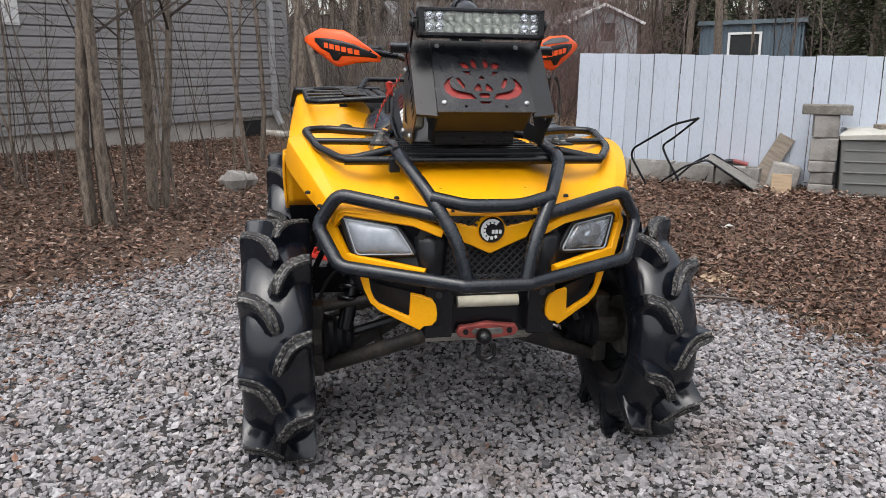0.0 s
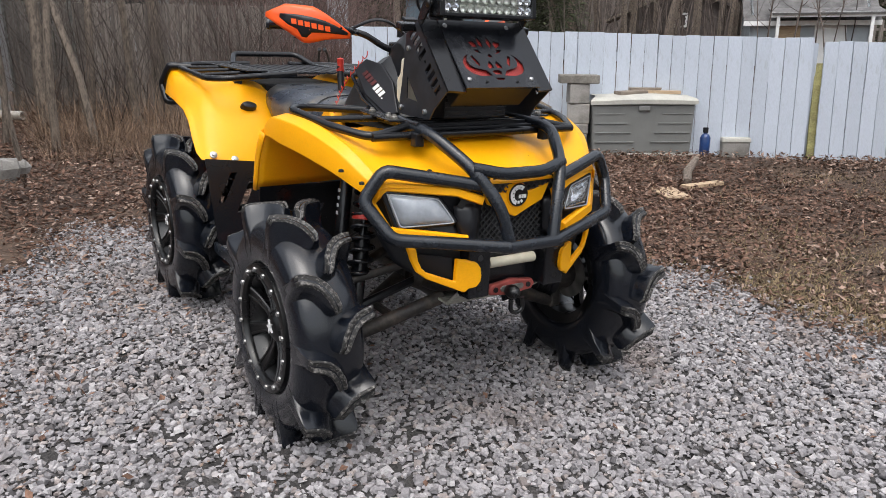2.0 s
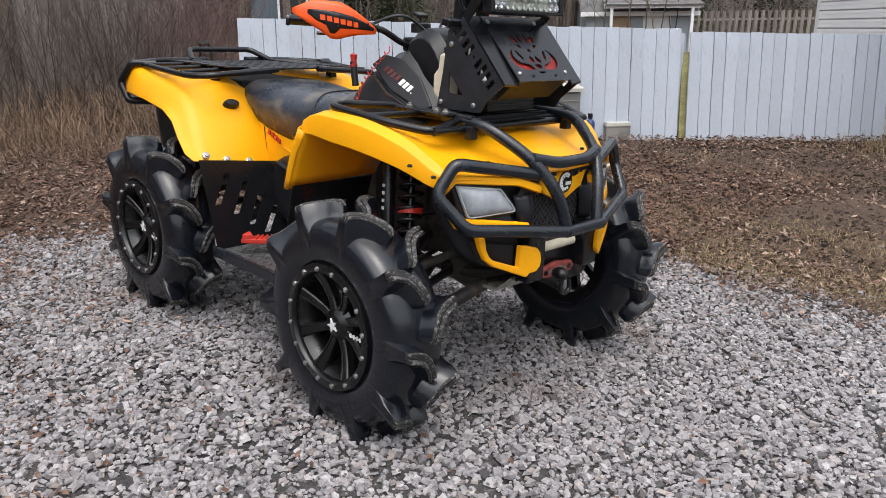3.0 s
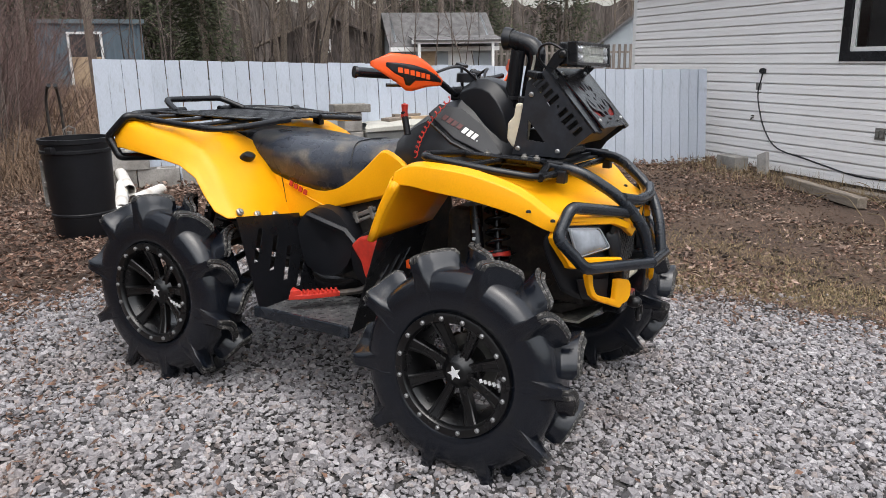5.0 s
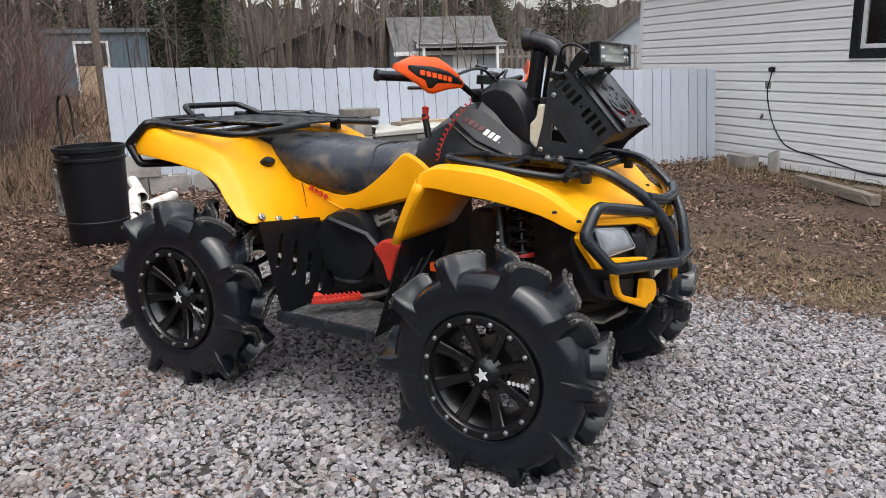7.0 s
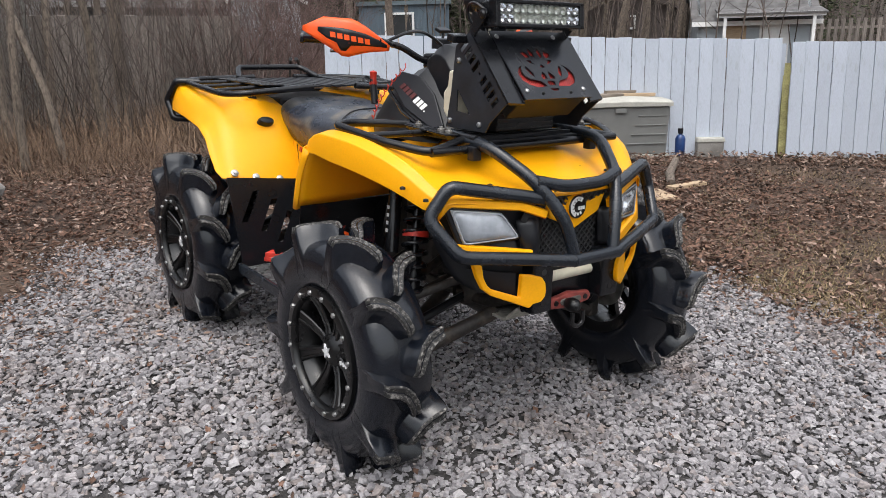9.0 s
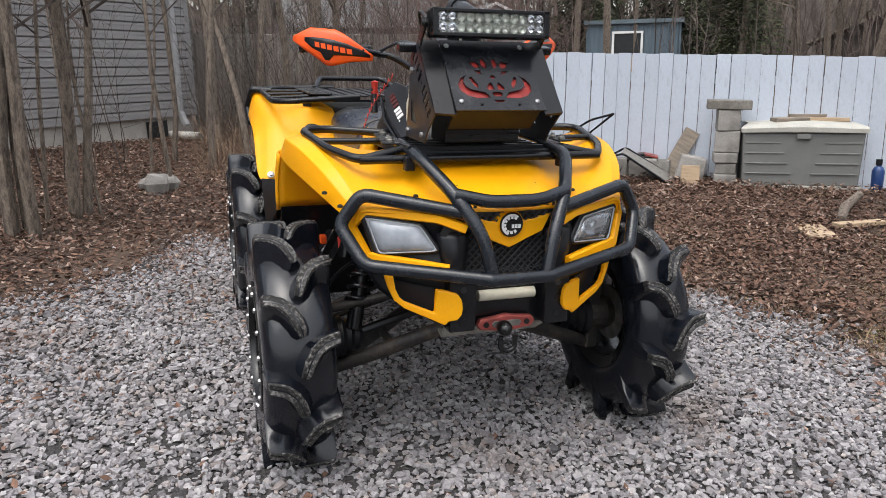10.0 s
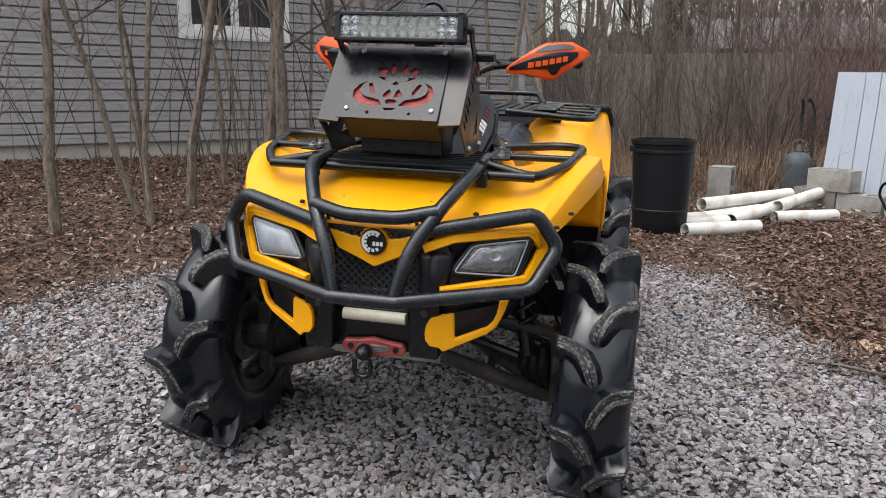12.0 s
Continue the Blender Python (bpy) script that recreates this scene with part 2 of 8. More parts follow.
M_PVC = mat("white_pvc_pipe", (0.70, 0.68, 0.64), 0.4, vary=0.12, scale=6, second=(0.50, 0.45, 0.38), second_at=0.64)
M_BIN = mat("black_pail_plastic", (0.008, 0.0085, 0.011), 0.45, spec=0.32, vary=0.2, scale=8, rough_vary=0.15)
M_GREYBOX = mat("grey_resin", (0.175, 0.178, 0.170), 0.6, vary=0.08, scale=6, bump=0.0006, bump_scale=120)
M_LID = mat("pale_resin_lid", (0.44, 0.43, 0.385), 0.6, vary=0.1, scale=6)
M_BLUE = mat("blue_plastic", (0.02, 0.055, 0.18), 0.35, vary=0.15, scale=12)
M_TANK = mat("dark_blue_grey_paint", (0.045, 0.060, 0.072), 0.55, vary=0.25, scale=12, second=(0.09, 0.085, 0.08), second_at=0.64)
M_SHEDROOF = mat("dark_slate_roof_sheet", (0.10, 0.135, 0.155), 0.6, vary=0.15, scale=2)
M_BLUESHED = mat("blue_grey_sheet_metal", (0.105, 0.145, 0.18), 0.6, vary=0.15, scale=2, stretch=(4, 4, 0.5))
M_SHINGLE = mat("grey_shingles", (0.14, 0.135, 0.135), 0.9, vary=0.25, scale=4, bump=0.004, bump_scale=40, per_piece=0.15)
M_SHEDWALL = mat("pale_grey_shed_paint", (0.38, 0.42, 0.45), 0.7, vary=0.1, scale=2)
M_GREENERY = mat("dark_conifer_needles", (0.050, 0.060, 0.024), 0.8, vary=0.3, scale=6, per_piece=0.5, per_island=True)
M_TRIM = mat("white_trim_paint", (0.74, 0.74, 0.73), 0.5, vary=0.05)
M_SPOUT = mat("dull_grey_spout_paint", (0.44, 0.44, 0.45), 0.5, vary=0.12, scale=5)
M_BROWNWALL = mat("brown_stained_boards", (0.125, 0.103, 0.095), 0.85, vary=0.25, scale=2)
M_SLING = mat("grey_sling_fabric", (0.20, 0.19, 0.175), 0.8, vary=0.15, scale=30)


def glass(name, tint, rough=0.03):
    m = bpy.data.materials.new(name)
    m.use_nodes = True
    b = m.node_tree.nodes["Principled BSDF"]
    b.inputs["Base Color"].default_value = (*tint, 1)
    b.inputs["Transmission Weight"].default_value = 1.0
    b.inputs["Roughness"].default_value, b.inputs["IOR"].default_value = rough, 1.45
    return m


M_GLASS = glass("window_glass", (0.9, 0.93, 0.95))
M_CLEAR = glass("clear_lens", (0.97, 0.98, 1.0), 0.06)


# ---------------------------------------------------------------- geometry helpers
class Geo:
    """A list of vertices and faces that shapes are added to."""

    def __init__(self):
        self.v, self.f, self.mi = [], [], []

    def add(self, verts, faces, mi=0):
        k = len(self.v)
        self.v += [tuple(p) for p in verts]
        self.f += [tuple(i + k for i in q) for q in faces]
        self.mi += [mi] * len(faces)
        return self

    def box(self, c, s, rot=None, mi=0, taper=1.0):
        x, y, z = s[0] / 2, s[1] / 2, s[2] / 2
        p = [Vector((a * x * (taper if d > 0 else 1), b * y * (taper if d > 0 else 1), d * z)) for d in (-1, 1) for b in (-1, 1) for a in (-1, 1)]
        if rot:
            r = Euler([radians(a) for a in rot]).to_matrix()
            p = [r @ q for q in p]
        return self.add([Vector(c) + q for q in p], [(0, 2, 3, 1), (4, 5, 7, 6), (0, 1, 5, 4), (2, 6, 7, 3), (0, 4, 6, 2), (1, 3, 7, 5)], mi)

    def tube(self, pts, r, n=8, closed=False, mi=0):
        pts = [Vector(p) for p in pts]
        m = len(pts)
        rad = r if isinstance(r, (list, tuple)) else [r] * m
        ring, up = [], None
        for i, p in enumerate(pts):
            a = pts[(i - 1) % m] if closed or i > 0 else p
            b = pts[(i + 1) % m] if closed or i < m - 1 else p
            d = (b - a)
            d = d.normalized() if d.length > 1e-9 else Vector((0, 0, 1))
            if up is None:
                up = d.orthogonal().normalized()
            else:
                up = up - d * up.dot(d)
                up = up.normalized() if up.length > 1e-6 else d.orthogonal().normalized()
            s = d.cross(up)
            k = 1.0
            if 0 < i < m - 1 or closed:
                c = (p - a).normalized().dot((b - p).normalized()) if (p - a).length > 1e-9 and (b - p).length > 1e-9 else 1
                k = 1 / max(0.6, math.sqrt(max(0.0, (1 + c) / 2)))
            ring += [p + (up * math.cos(t) + s * math.sin(t)) * rad[i] * k for t in (2 * math.pi * j / n for j in range(n))]
        faces = []
        for i in range(m if closed else m - 1):
            for j in range(n):
                a, b = i * n + j, i * n + (j + 1) % n
                c, d = ((i + 1) % m) * n + (j + 1) % n, ((i + 1) % m) * n + j
                faces.append((a, b, c, d))
        if not closed:
            faces += [tuple(range(n - 1, -1, -1)), tuple((m - 1) * n + j for j in range(n))]
        return self.add(ring, faces, mi)

    def lathe(self, prof, n=32, axis="x", at=(0, 0, 0), mi=0, closed=False):
        """prof: (along the axis, radius)."""
        vs, m = [], len(prof)
        for h, r in prof:
            for j in range(n):
                t = 2 * math.pi * j / n
                a, b = r * math.cos(t), r * math.sin(t)
                q = (h, a, b) if axis == "x" else (a, h, b) if axis == "y" else (a, b, h)
                vs.append((q[0] + at[0], q[1] + at[1], q[2] + at[2]))
        fs = []
        for i in range(m if closed else m - 1):
            for j in range(n):
                k = (i + 1) % m
                fs.append((i * n + j, i * n + (j + 1) % n, k * n + (j + 1) % n, k * n + j))
        return self.add(vs, fs, mi)

    def prism(self, poly, depth, frame3, mi=0):
        """A polygon in the plane of frame3 (a 4x4 matrix), extruded by depth along its z, centred."""
        n = len(poly)
        vs = [frame3 @ Vector((a, b, s * depth / 2)) for s in (-1, 1) for a, b in poly]
        fs = [tuple(range(n - 1, -1, -1)), tuple(range(n, 2 * n))] + [(i, (i + 1) % n, n + (i + 1) % n, n + i) for i in range(n)]
        return self.add(vs, fs, mi)

    def grid(self, rows, mi=0):
        w = len(rows[0])
        return self.add([p for r in rows for p in r], [(i * w + j, i * w + j + 1, (i + 1) * w + j + 1, (i + 1) * w + j) for i in range(len(rows) - 1) for j in range(w - 1)], mi)


def catmull(pts, k):
    """Points on a smooth line through pts, k steps between two of them."""
    pts = [Vector(p) for p in pts]
    q = [pts[0] * 2 - pts[1]] + pts + [pts[-1] * 2 - pts[-2]]
    out = []
    for i in range(len(pts) - 1):
        a, b, c, d = q[i:i + 4]
        for j in range(k):
            t = j / k
            out.append(0.5 * (2 * b + (c - a) * t + (2 * a - 5 * b + 4 * c - d) * t * t + (3 * b - a - 3 * c + d) * t ** 3))
    return out + [pts[-1]]


def surface(stations, ku=3, kv=3):
    rows = [catmull(s, ku) for s in stations]
    cols = [catmull(c, kv) for c in zip(*rows)]
    return [list(r) for r in zip(*cols)]


def rounded(pts, r, k=4, closed=False):
    """A polyline with its corners rounded."""
    pts = [Vector(p) for p in pts]
    out, n = [], len(pts)
    for i, p in enumerate(pts):
        if not closed and i in (0, n - 1):
            out.append(p)
            continue
        a, b = pts[i - 1] - p, pts[(i + 1) % n] - p
        ra = min(r, a.length * 0.45, b.length * 0.45)
        s, e = p + a.normalized() * ra, p + b.normalized() * ra
        out += [(s * (1 - t) + p * t) * (1 - t) + (p * (1 - t) + e * t) * t for t in (j / k for j in range(k + 1))]
    return out


def cut_sheet(outer, holes):
    """A flat sheet with holes cut through, as triangles."""
    pts, faces = [], []
    for poly in [outer] + holes:
        if sum(p[0] * q[1] - q[0] * p[1] for p, q in zip(poly, poly[1:] + poly[:1])) < 0:
            poly = poly[::-1]
        faces.append(list(range(len(pts), len(pts) + len(poly))))
        pts += [Vector(p) for p in poly]
    vs, _, fs, _, _, orig = geometry.delaunay_2d_cdt(pts, [], faces, 0, 1e-6)
    return vs, [f for f, o in zip(fs, orig) if o == [0]]


def mirror(g):
    """The shape with its mirror image across x = 0."""
    n = len(g.v)
    g.v += [(-x, y, z) for x, y, z in g.v]
    g.f += [tuple(n + i for i in reversed(q)) for q in g.f]
    g.mi += list(g.mi)
    return g


def mirrored(g):
    h = Geo()
    h.v = [(-x, y, z) for x, y, z in g.v]
    h.f = [tuple(reversed(q)) for q in g.f]
    h.mi = list(g.mi)
    return h


def build(name, g, mats, smooth=None):
    me = bpy.data.meshes.new(name)
    me.from_pydata(g.v, [], g.f)
    for m in mats if isinstance(mats, (list, tuple)) else [mats]:
        me.materials.append(m)
    if max(g.mi, default=0):
        me.polygons.foreach_set("material_index", g.mi)
    if smooth:
        me.polygons.foreach_set("use_smooth", [True] * len(me.polygons))
        me.set_sharp_from_angle(angle=radians(smooth))
    me.update()
    return me


def part(name, g, mats, parent=None, label="", smooth=None, bevel=0.0, thick=0.0, m=None):
    """One mesh object out of g, under a thing or a part."""
    ob = new(name, build(name, g, mats, smooth))
    if parent:
        ob.parent = parent
    if m is not None:
        ob.matrix_basis = m
    if label:
        ob["label"] = label
    if thick:
        md = ob.modifiers.new("solid", "SOLIDIFY")
        md.thickness, md.offset = thick, -1
    if bevel:
        md = ob.modifiers.new("bevel", "BEVEL")
        md.width, md.segments, md.limit_method, md.angle_limit = bevel, 2, "ANGLE", radians(35)
    return ob


def thing(name, label, category, m=None, group="", kind=""):
    """An Empty at the base of a thing, that parents its parts."""
    ob = new(name)
    ob.empty_display_size = 0.1
    if m is not None:
        ob.matrix_basis = m
    return tagged(ob, label, category, group, kind)


def solo(name, g, mats, label, category, m=None, smooth=None, bevel=0.0, thick=0.0, group="", kind=""):
    return tagged(part(name, g, mats, None, "", smooth, bevel, thick, m), label, category, group, kind)


def ground_z(x, y):
    """Height of the ground: a pad that falls to the right and rises to the back."""
    a = -0.11 * math.tanh(x / 2.1) if x > 0 else 0.5 * math.tanh(-x / 7.5)
    return a + 0.33 * math.tanh(y / 10)


def gravel_edge(x, y):
    """Above 0 on the gravel, below 0 on the leafy soil; about metres."""
    wob = 0.28 * noise.noise((x * 0.9, y * 0.9, 3.0)) + 0.12 * noise.noise((x * 3.1, y * 3.1, 8.0))
    right = 1.95 - x - 0.32 * max(0, y - 0.4)
    back = 2.58 - y - 0.02 * x
    left = (2.55 - y + 1.5 * (x + 0.8)) / 1.8
    return min(right, back, left) + wob * 0.8


# ---------------------------------------------------------------- ground
def axis_steps(lo, hi, step, far):
    a = list(np.arange(lo, hi + 1e-6, step))
    left, right = [], []
    p, q, d = lo, hi, step
    while p > -far:
        d *= 1.35
        p, q = p - d, q + d
        left.append(p), right.append(q)
    return left[::-1] + a + right


gx, gy = axis_steps(-6.0, 9.0, 0.07, 450), axis_steps(-5.0, 9.0, 0.07, 450)
gverts = [(x, y, ground_z(x, y) + (0.025 * noise.noise((x * 1.3, y * 1.3, 1)) + 0.012 * noise.noise((x * 5, y * 5, 2))) * (0.35 if gravel_edge(x, y) > 0 else 1.0)) for y in gy for x in gx]
gw = len(gx)
gg = Geo()
gg.v = gverts
for j in range(len(gy) - 1):
    for i in range(gw - 1):
        a = j * gw + i
        gg.f.append((a, a + 1, a + gw + 1, a + gw))
        gg.mi.append(1 if gravel_edge((gx[i] + gx[i + 1]) / 2, (gy[j] + gy[j + 1]) / 2) > 0 and abs(gx[i]) < 12 and abs(gy[j]) < 12 else 0)
solo("ground", gg, [M_SOIL, M_GRAVELBED], "dark leafy soil round a pad of grey crushed stone", "ground", smooth=60, kind="structure")


def plank_mesh(name, w, t, h, material, bend=0.004, seed=1):
    """A board with an uneven top and slightly waned edges, base at z = 0."""
    rs = random.Random(seed)
    g = Geo()
    rows = []
    for k in range(5):
        z = h * k / 4
        o = rs.uniform(-bend, bend)
        e = rs.uniform(-0.002, 0.002)
        rows.append([(-w / 2 + e, -t / 2 + o, z), (w / 2 + e, -t / 2 + o, z), (w / 2 + e, t / 2 + o, z), (-w / 2 + e, t / 2 + o, z)])
    rows[-1] = [(x, y, z + rs.uniform(-0.006, 0.006)) for x, y, z in rows[-1]]
    vs = [p for r in rows for p in r]
    fs = [(3, 2, 1, 0), (16, 17, 18, 19)] + [(4 * k + i, 4 * k + (i + 1) % 4, 4 * k + 4 + (i + 1) % 4, 4 * k + 4 + i) for k in range(4) for i in range(4)]
    g.add(vs, fs)
    return build(name, g, material)


# ---------------------------------------------------------------- houses
def wall_frame(corner, degrees):
    return pose(corner[0], corner[1], corner[2], 0, 0, degrees)


def siding_run(parent, x0, x1, z, out, material, course, cache):
    """One course of lap siding from x0 to x1 at height z."""
    key = (round(x1 - x0, 3), out)
    if key not in cache:
        l = x1 - x0
        prof = [(0.0, 0.0), (0.028, 0.0), (0.030, 0.006), (0.027, course * 0.5), (0.0285, course * 0.5 + 0.004), (0.025, course - 0.014), (0.0, course - 0.014)]
        g = Geo()
        n = len(prof)
        g.add([(x, out * d, h) for x in (0, l) for d, h in prof], [(i, (i + 1) % n, n + (i + 1) % n, n + i) if out > 0 else (n + i, n + (i + 1) % n, (i + 1) % n, i) for i in range(n)] + [tuple(range(n)), tuple(range(2 * n - 1, n - 1, -1))])
        cache[key] = build("siding_board", g, material)
    ob = new("siding_board", cache[key])
    ob.parent = parent
    ob.location = (x0, 0, z)


def window_unit(parent, name, x0, x1, z0, z1, out, outer, inner, fw, mullions, sash=0.045):
    """A window set in a wall: outer casing, inner sash frames and panes."""
    g = Geo()
    d = 0.07
    for a, b, c, e in ((x0, x1, z0, z0 + fw), (x0, x1, z1 - fw, z1), (x0, x0 + fw, z0 + fw, z1 - fw), (x1 - fw, x1, z0 + fw, z1 - fw)):
        g.box(((a + b) / 2, out * 0.012, (c + e) / 2), (b - a, d, e - c))
    win = part(name, g, outer, parent, bevel=0.004)
    j = Geo()
    for a, b, c, e in ((x0 - 0.018, x1 + 0.018, z0 - 0.018, z0), (x0 - 0.018, x1 + 0.018, z1, z1 + 0.018), (x0 - 0.018, x0, z0, z1), (x1, x1 + 0.018, z0, z1)):
        j.box(((a + b) / 2, out * 0.018, (c + e) / 2), (b - a, 0.045, e - c))
    part("edge_trim", j, M_TRIM, win)
    xs = [x0 + fw] + [x0 + fw + (x1 - x0 - 2 * fw) * m for m in mullions] + [x1 - fw]
    for a, b in zip(xs[:-1], xs[1:]):
        s = Geo()
        for p, q, r, t in ((a, b, z0 + fw, z0 + fw + sash), (a, b, z1 - fw - sash, z1 - fw), (a, a + sash, z0 + fw + sash, z1 - fw - sash), (b - sash, b, z0 + fw + sash, z1 - fw - sash)):
            s.box(((p + q) / 2, -out * 0.005, (r + t) / 2), (q - p - 0.004, 0.04, t - r))
        part("sash", s, inner, win, bevel=0.003)
        pane = Geo().box(((a + b) / 2, -out * 0.008, (z0 + z1) / 2), (b - a - 2 * sash, 0.006, z1 - z0 - 2 * fw - 2 * sash))
        part("pane", pane, M_GLASS, win).visible_shadow = False
    # dark sheet behind the panes: the unlit room is put into its colour
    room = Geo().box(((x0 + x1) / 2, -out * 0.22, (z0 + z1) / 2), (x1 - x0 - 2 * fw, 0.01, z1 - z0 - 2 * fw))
    part("room_shade_sheet", room, M_INSIDESHADE, win)


def house(name, label, corner, degrees, length, depth, out, z0, z1, course, material, window, found, eave_over=0.35):
    root = thing(name, label, "house", wall_frame(corner, degrees))
    wx0, wx1, wz0, wz1 = window["box"]
    body = Geo()
    t = 0.14
    y = -out * t / 2
    for a, b, c, e in ((0, wx0, z0, z1), (wx1, length, z0, z1), (wx0, wx1, z0, wz0), (wx0, wx1, wz1, z1)):
        body.box(((a + b) / 2, y, (c + e) / 2), (b - a, t, e - c))
    body.box((t / 2, -out * (depth / 2 + t), (z0 + z1) / 2), (t, depth, z1 - z0))
    body.box((length - t / 2, -out * (depth / 2 + t), (z0 + z1) / 2), (t, depth, z1 - z0))
    body.box((length / 2, -out * (depth + t * 1.5), (z0 + z1) / 2), (length, t, z1 - z0))
    part("wall", body, material, root)
    f = Geo().box((length / 2, -out * depth / 2 - out * 0.02, z0 - 0.5), (length - 0.04, depth, 1.0))
    part("foundation", f, found, root)
    cache = {}
    z = z0
    while z < z1 - 0.02:
        if z + course > wz0 and z < wz1:
            siding_run(root, 0.06, wx0 - 0.005, z, out, material, course, cache)
            siding_run(root, wx1 + 0.005, length, z, out, material, course, cache)
        else:
            siding_run(root, 0.06, length, z, out, material, course, cache)
        z += course
    post = Geo().box((0.02, out * 0.004, (z0 + z1) / 2), (0.09, 0.05, z1 - z0))
    part("corner_post", post, M_TRIM if material is M_SIDEWHITE else material, root, bevel=0.004)
    window_unit(root, "window", wx0, wx1, wz0, wz1, out, window["outer"], window["inner"], window["fw"], window["mullions"])
    e = eave_over
    r = Geo()
    half = depth / 2 + e
    rise = 0.35 * half
    yc = -out * depth / 2
    prof = [(yc - half, z1), (yc, z1 + rise), (yc + half, z1), (yc + half, z1 - 0.16), (yc - half, z1 - 0.16)]
    n = len(prof)
    r.add([(x, p, q) for x in (-e, length + e) for p, q in prof], [(i, (i + 1) % n, n + (i + 1) % n, n + i) for i in range(n)] + [tuple(range(n - 1, -1, -1)), tuple(range(n, 2 * n))])
    part("roof", r, M_SHINGLE, root, "dark grey shingled roof")
    return root


white_house = house("white_house", "house with white vinyl siding and a black-framed window", (9.50, 2.28, 0), 228, 11.0, 6.0, -1, -0.10, 2.75, 0.1135, M_SIDEWHITE,
                    {"box": (3.98, 5.55, 1.17, 2.35), "outer": M_BLACKM, "inner": M_TRIM, "fw": 0.10, "mullions": (0.42,)}, M_BROWNWALL)
grey_house = house("grey_house", "house with grey vinyl siding and a white-framed window", (-0.62, 8.94, 0), 228, 13.0, 6.0, 1, 0.575, 3.3, 0.108, M_SIDEGREY,
                   {"box": (3.80, 5.0, 1.66, 2.75), "outer": M_TRIM, "inner": M_TRIM, "fw": 0.09, "mullions": (0.5,)}, M_FOUND)


# ---------------------------------------------------------------- fences
def fence_run(root, a, b, za, zb, pitch, width, meshes, lean=0.0, gap=0.0, seed=3, sink=0.03):
    rs = random.Random(seed)
    a, b = Vector(a), Vector(b)
    n = int((b - a).length / pitch)
    ang = math.degrees(math.atan2(b.y - a.y, b.x - a.x))
    for i in range(n + 1):
        p = a + (b - a) * (i * pitch / (b - a).length)
        top = za + (zb - za) * i / n + rs.uniform(-0.006, 0.006)
        base = ground_z(p.x, p.y) - sink
        ob = new("plank", rs.choice(meshes))
        ob.parent = root
        off = math.tan(radians(lean)) * (top - base)
        ob.matrix_basis = pose(p.x - 0.67 * -off * 1, p.y - 0.74 * -off * 1, base, lean + rs.uniform(-0.15, 0.15), rs.uniform(-0.2, 0.2), ang + rs.uniform(-0.4, 0.4)) @ Matrix.Diagonal((rs.uniform(0.97, 1.02), 1, top - base, 1))


def fence_rails(root, a, b, za, zb, heights, material, behind):
    g = Geo()
    a, b = Vector((*a, 0)), Vector((*b, 0))
    d = (b - a).normalized()
    off = Vector((-d.y, d.x, 0)) * behind
    ang = math.degrees(math.atan2(d.y, d.x))
    for h in heights:
        r = Geo().box(((b - a).length / 2, 0, 0), ((b - a).length, 0.04, 0.09))
        zl, zr = za - h, zb - h
        tilt = math.degrees(math.atan2(zr - zl, (b - a).length))
        ob = part("rail", r, material, root, m=pose(a.x + off.x, a.y + off.y, zl, 0, -tilt, ang))
    k = max(2, int((b - a).length / 2.3) + 1)
    for i in range(k):
        p = a + (b - a) * i / (k - 1) + off * 2.4
        z = ground_z(p.x, p.y) - 0.1
        part("post", Geo().box((0, 0, 0.62), (0.09, 0.09, 1.24)), material, root, m=pose(p.x, p.y, z, 0, 0, ang))


white_planks = [plank_mesh("plank", 0.1305, 0.02, 1.0, M_FENCE, seed=s) for s in range(4)]
brown_planks = [plank_mesh("plank", 0.128, 0.02, 1.0, M_BROWNFENCE, bend=0.012, seed=s) for s in range(9, 13)]
white_fence = thing("white_fence", "white painted board fence with flaking lower edges", "fence", kind="structure")
fence_rails(white_fence, (2.59, 5.69), (6.0, 2.44), 1.28, 1.12, (0.2, 0.95), M_FENCE, 0.035)
fence_run(white_fence, (2.59, 5.69), (6.0, 2.44), 1.315, 1.16, 0.1363, 0.15, white_planks, lean=-4.5, seed=5)
white_gate = thing("white_gate", "white painted board gate panel beside the house wall", "gate", kind="structure")
fence_rails(white_gate, (6.16, 2.30), (7.82, 0.89), 1.08, 1.04, (0.2, 0.9), M_FENCE, 0.035)
fence_run(white_gate, (6.115, 2.335), (7.86, 0.86), 1.125, 1.085, 0.1363, 0.15, white_planks, lean=-4.5, seed=8)
part("gate_post", Geo().box((0, 0, 0.5), (0.075, 0.03, 1.0)), M_LICHEN, white_gate, "post stained with yellow-green lichen", m=pose(6.046, 2.377, ground_z(6.1, 2.4) - 0.05, -4.5, 0, -42))
brown_fence = thing("wooden_fence", "weathered grey-brown board fence behind bare saplings", "fence", kind="structure")
fence_rails(brown_fence, (-0.5, 9.3), (2.9, 8.9), 1.6, 1.6, (0.25, 1.0), M_BROWNFENCE, 0.04)
fence_run(brown_fence, (-0.5, 9.3), (2.9, 8.9), 1.66, 1.64, 0.14, 0.128, brown_planks, seed=11)


# ---------------------------------------------------------------- quad bike
quad = thing("quad_bike", "yellow utility quad bike with large mud tyres and black bull bar", "quad bike", SITE @ pose(0.0195, 0, 0, 0, -1.3, 0))
TYRE_R, TYRE_W, RIM_R = 0.368, 0.188, 0.187


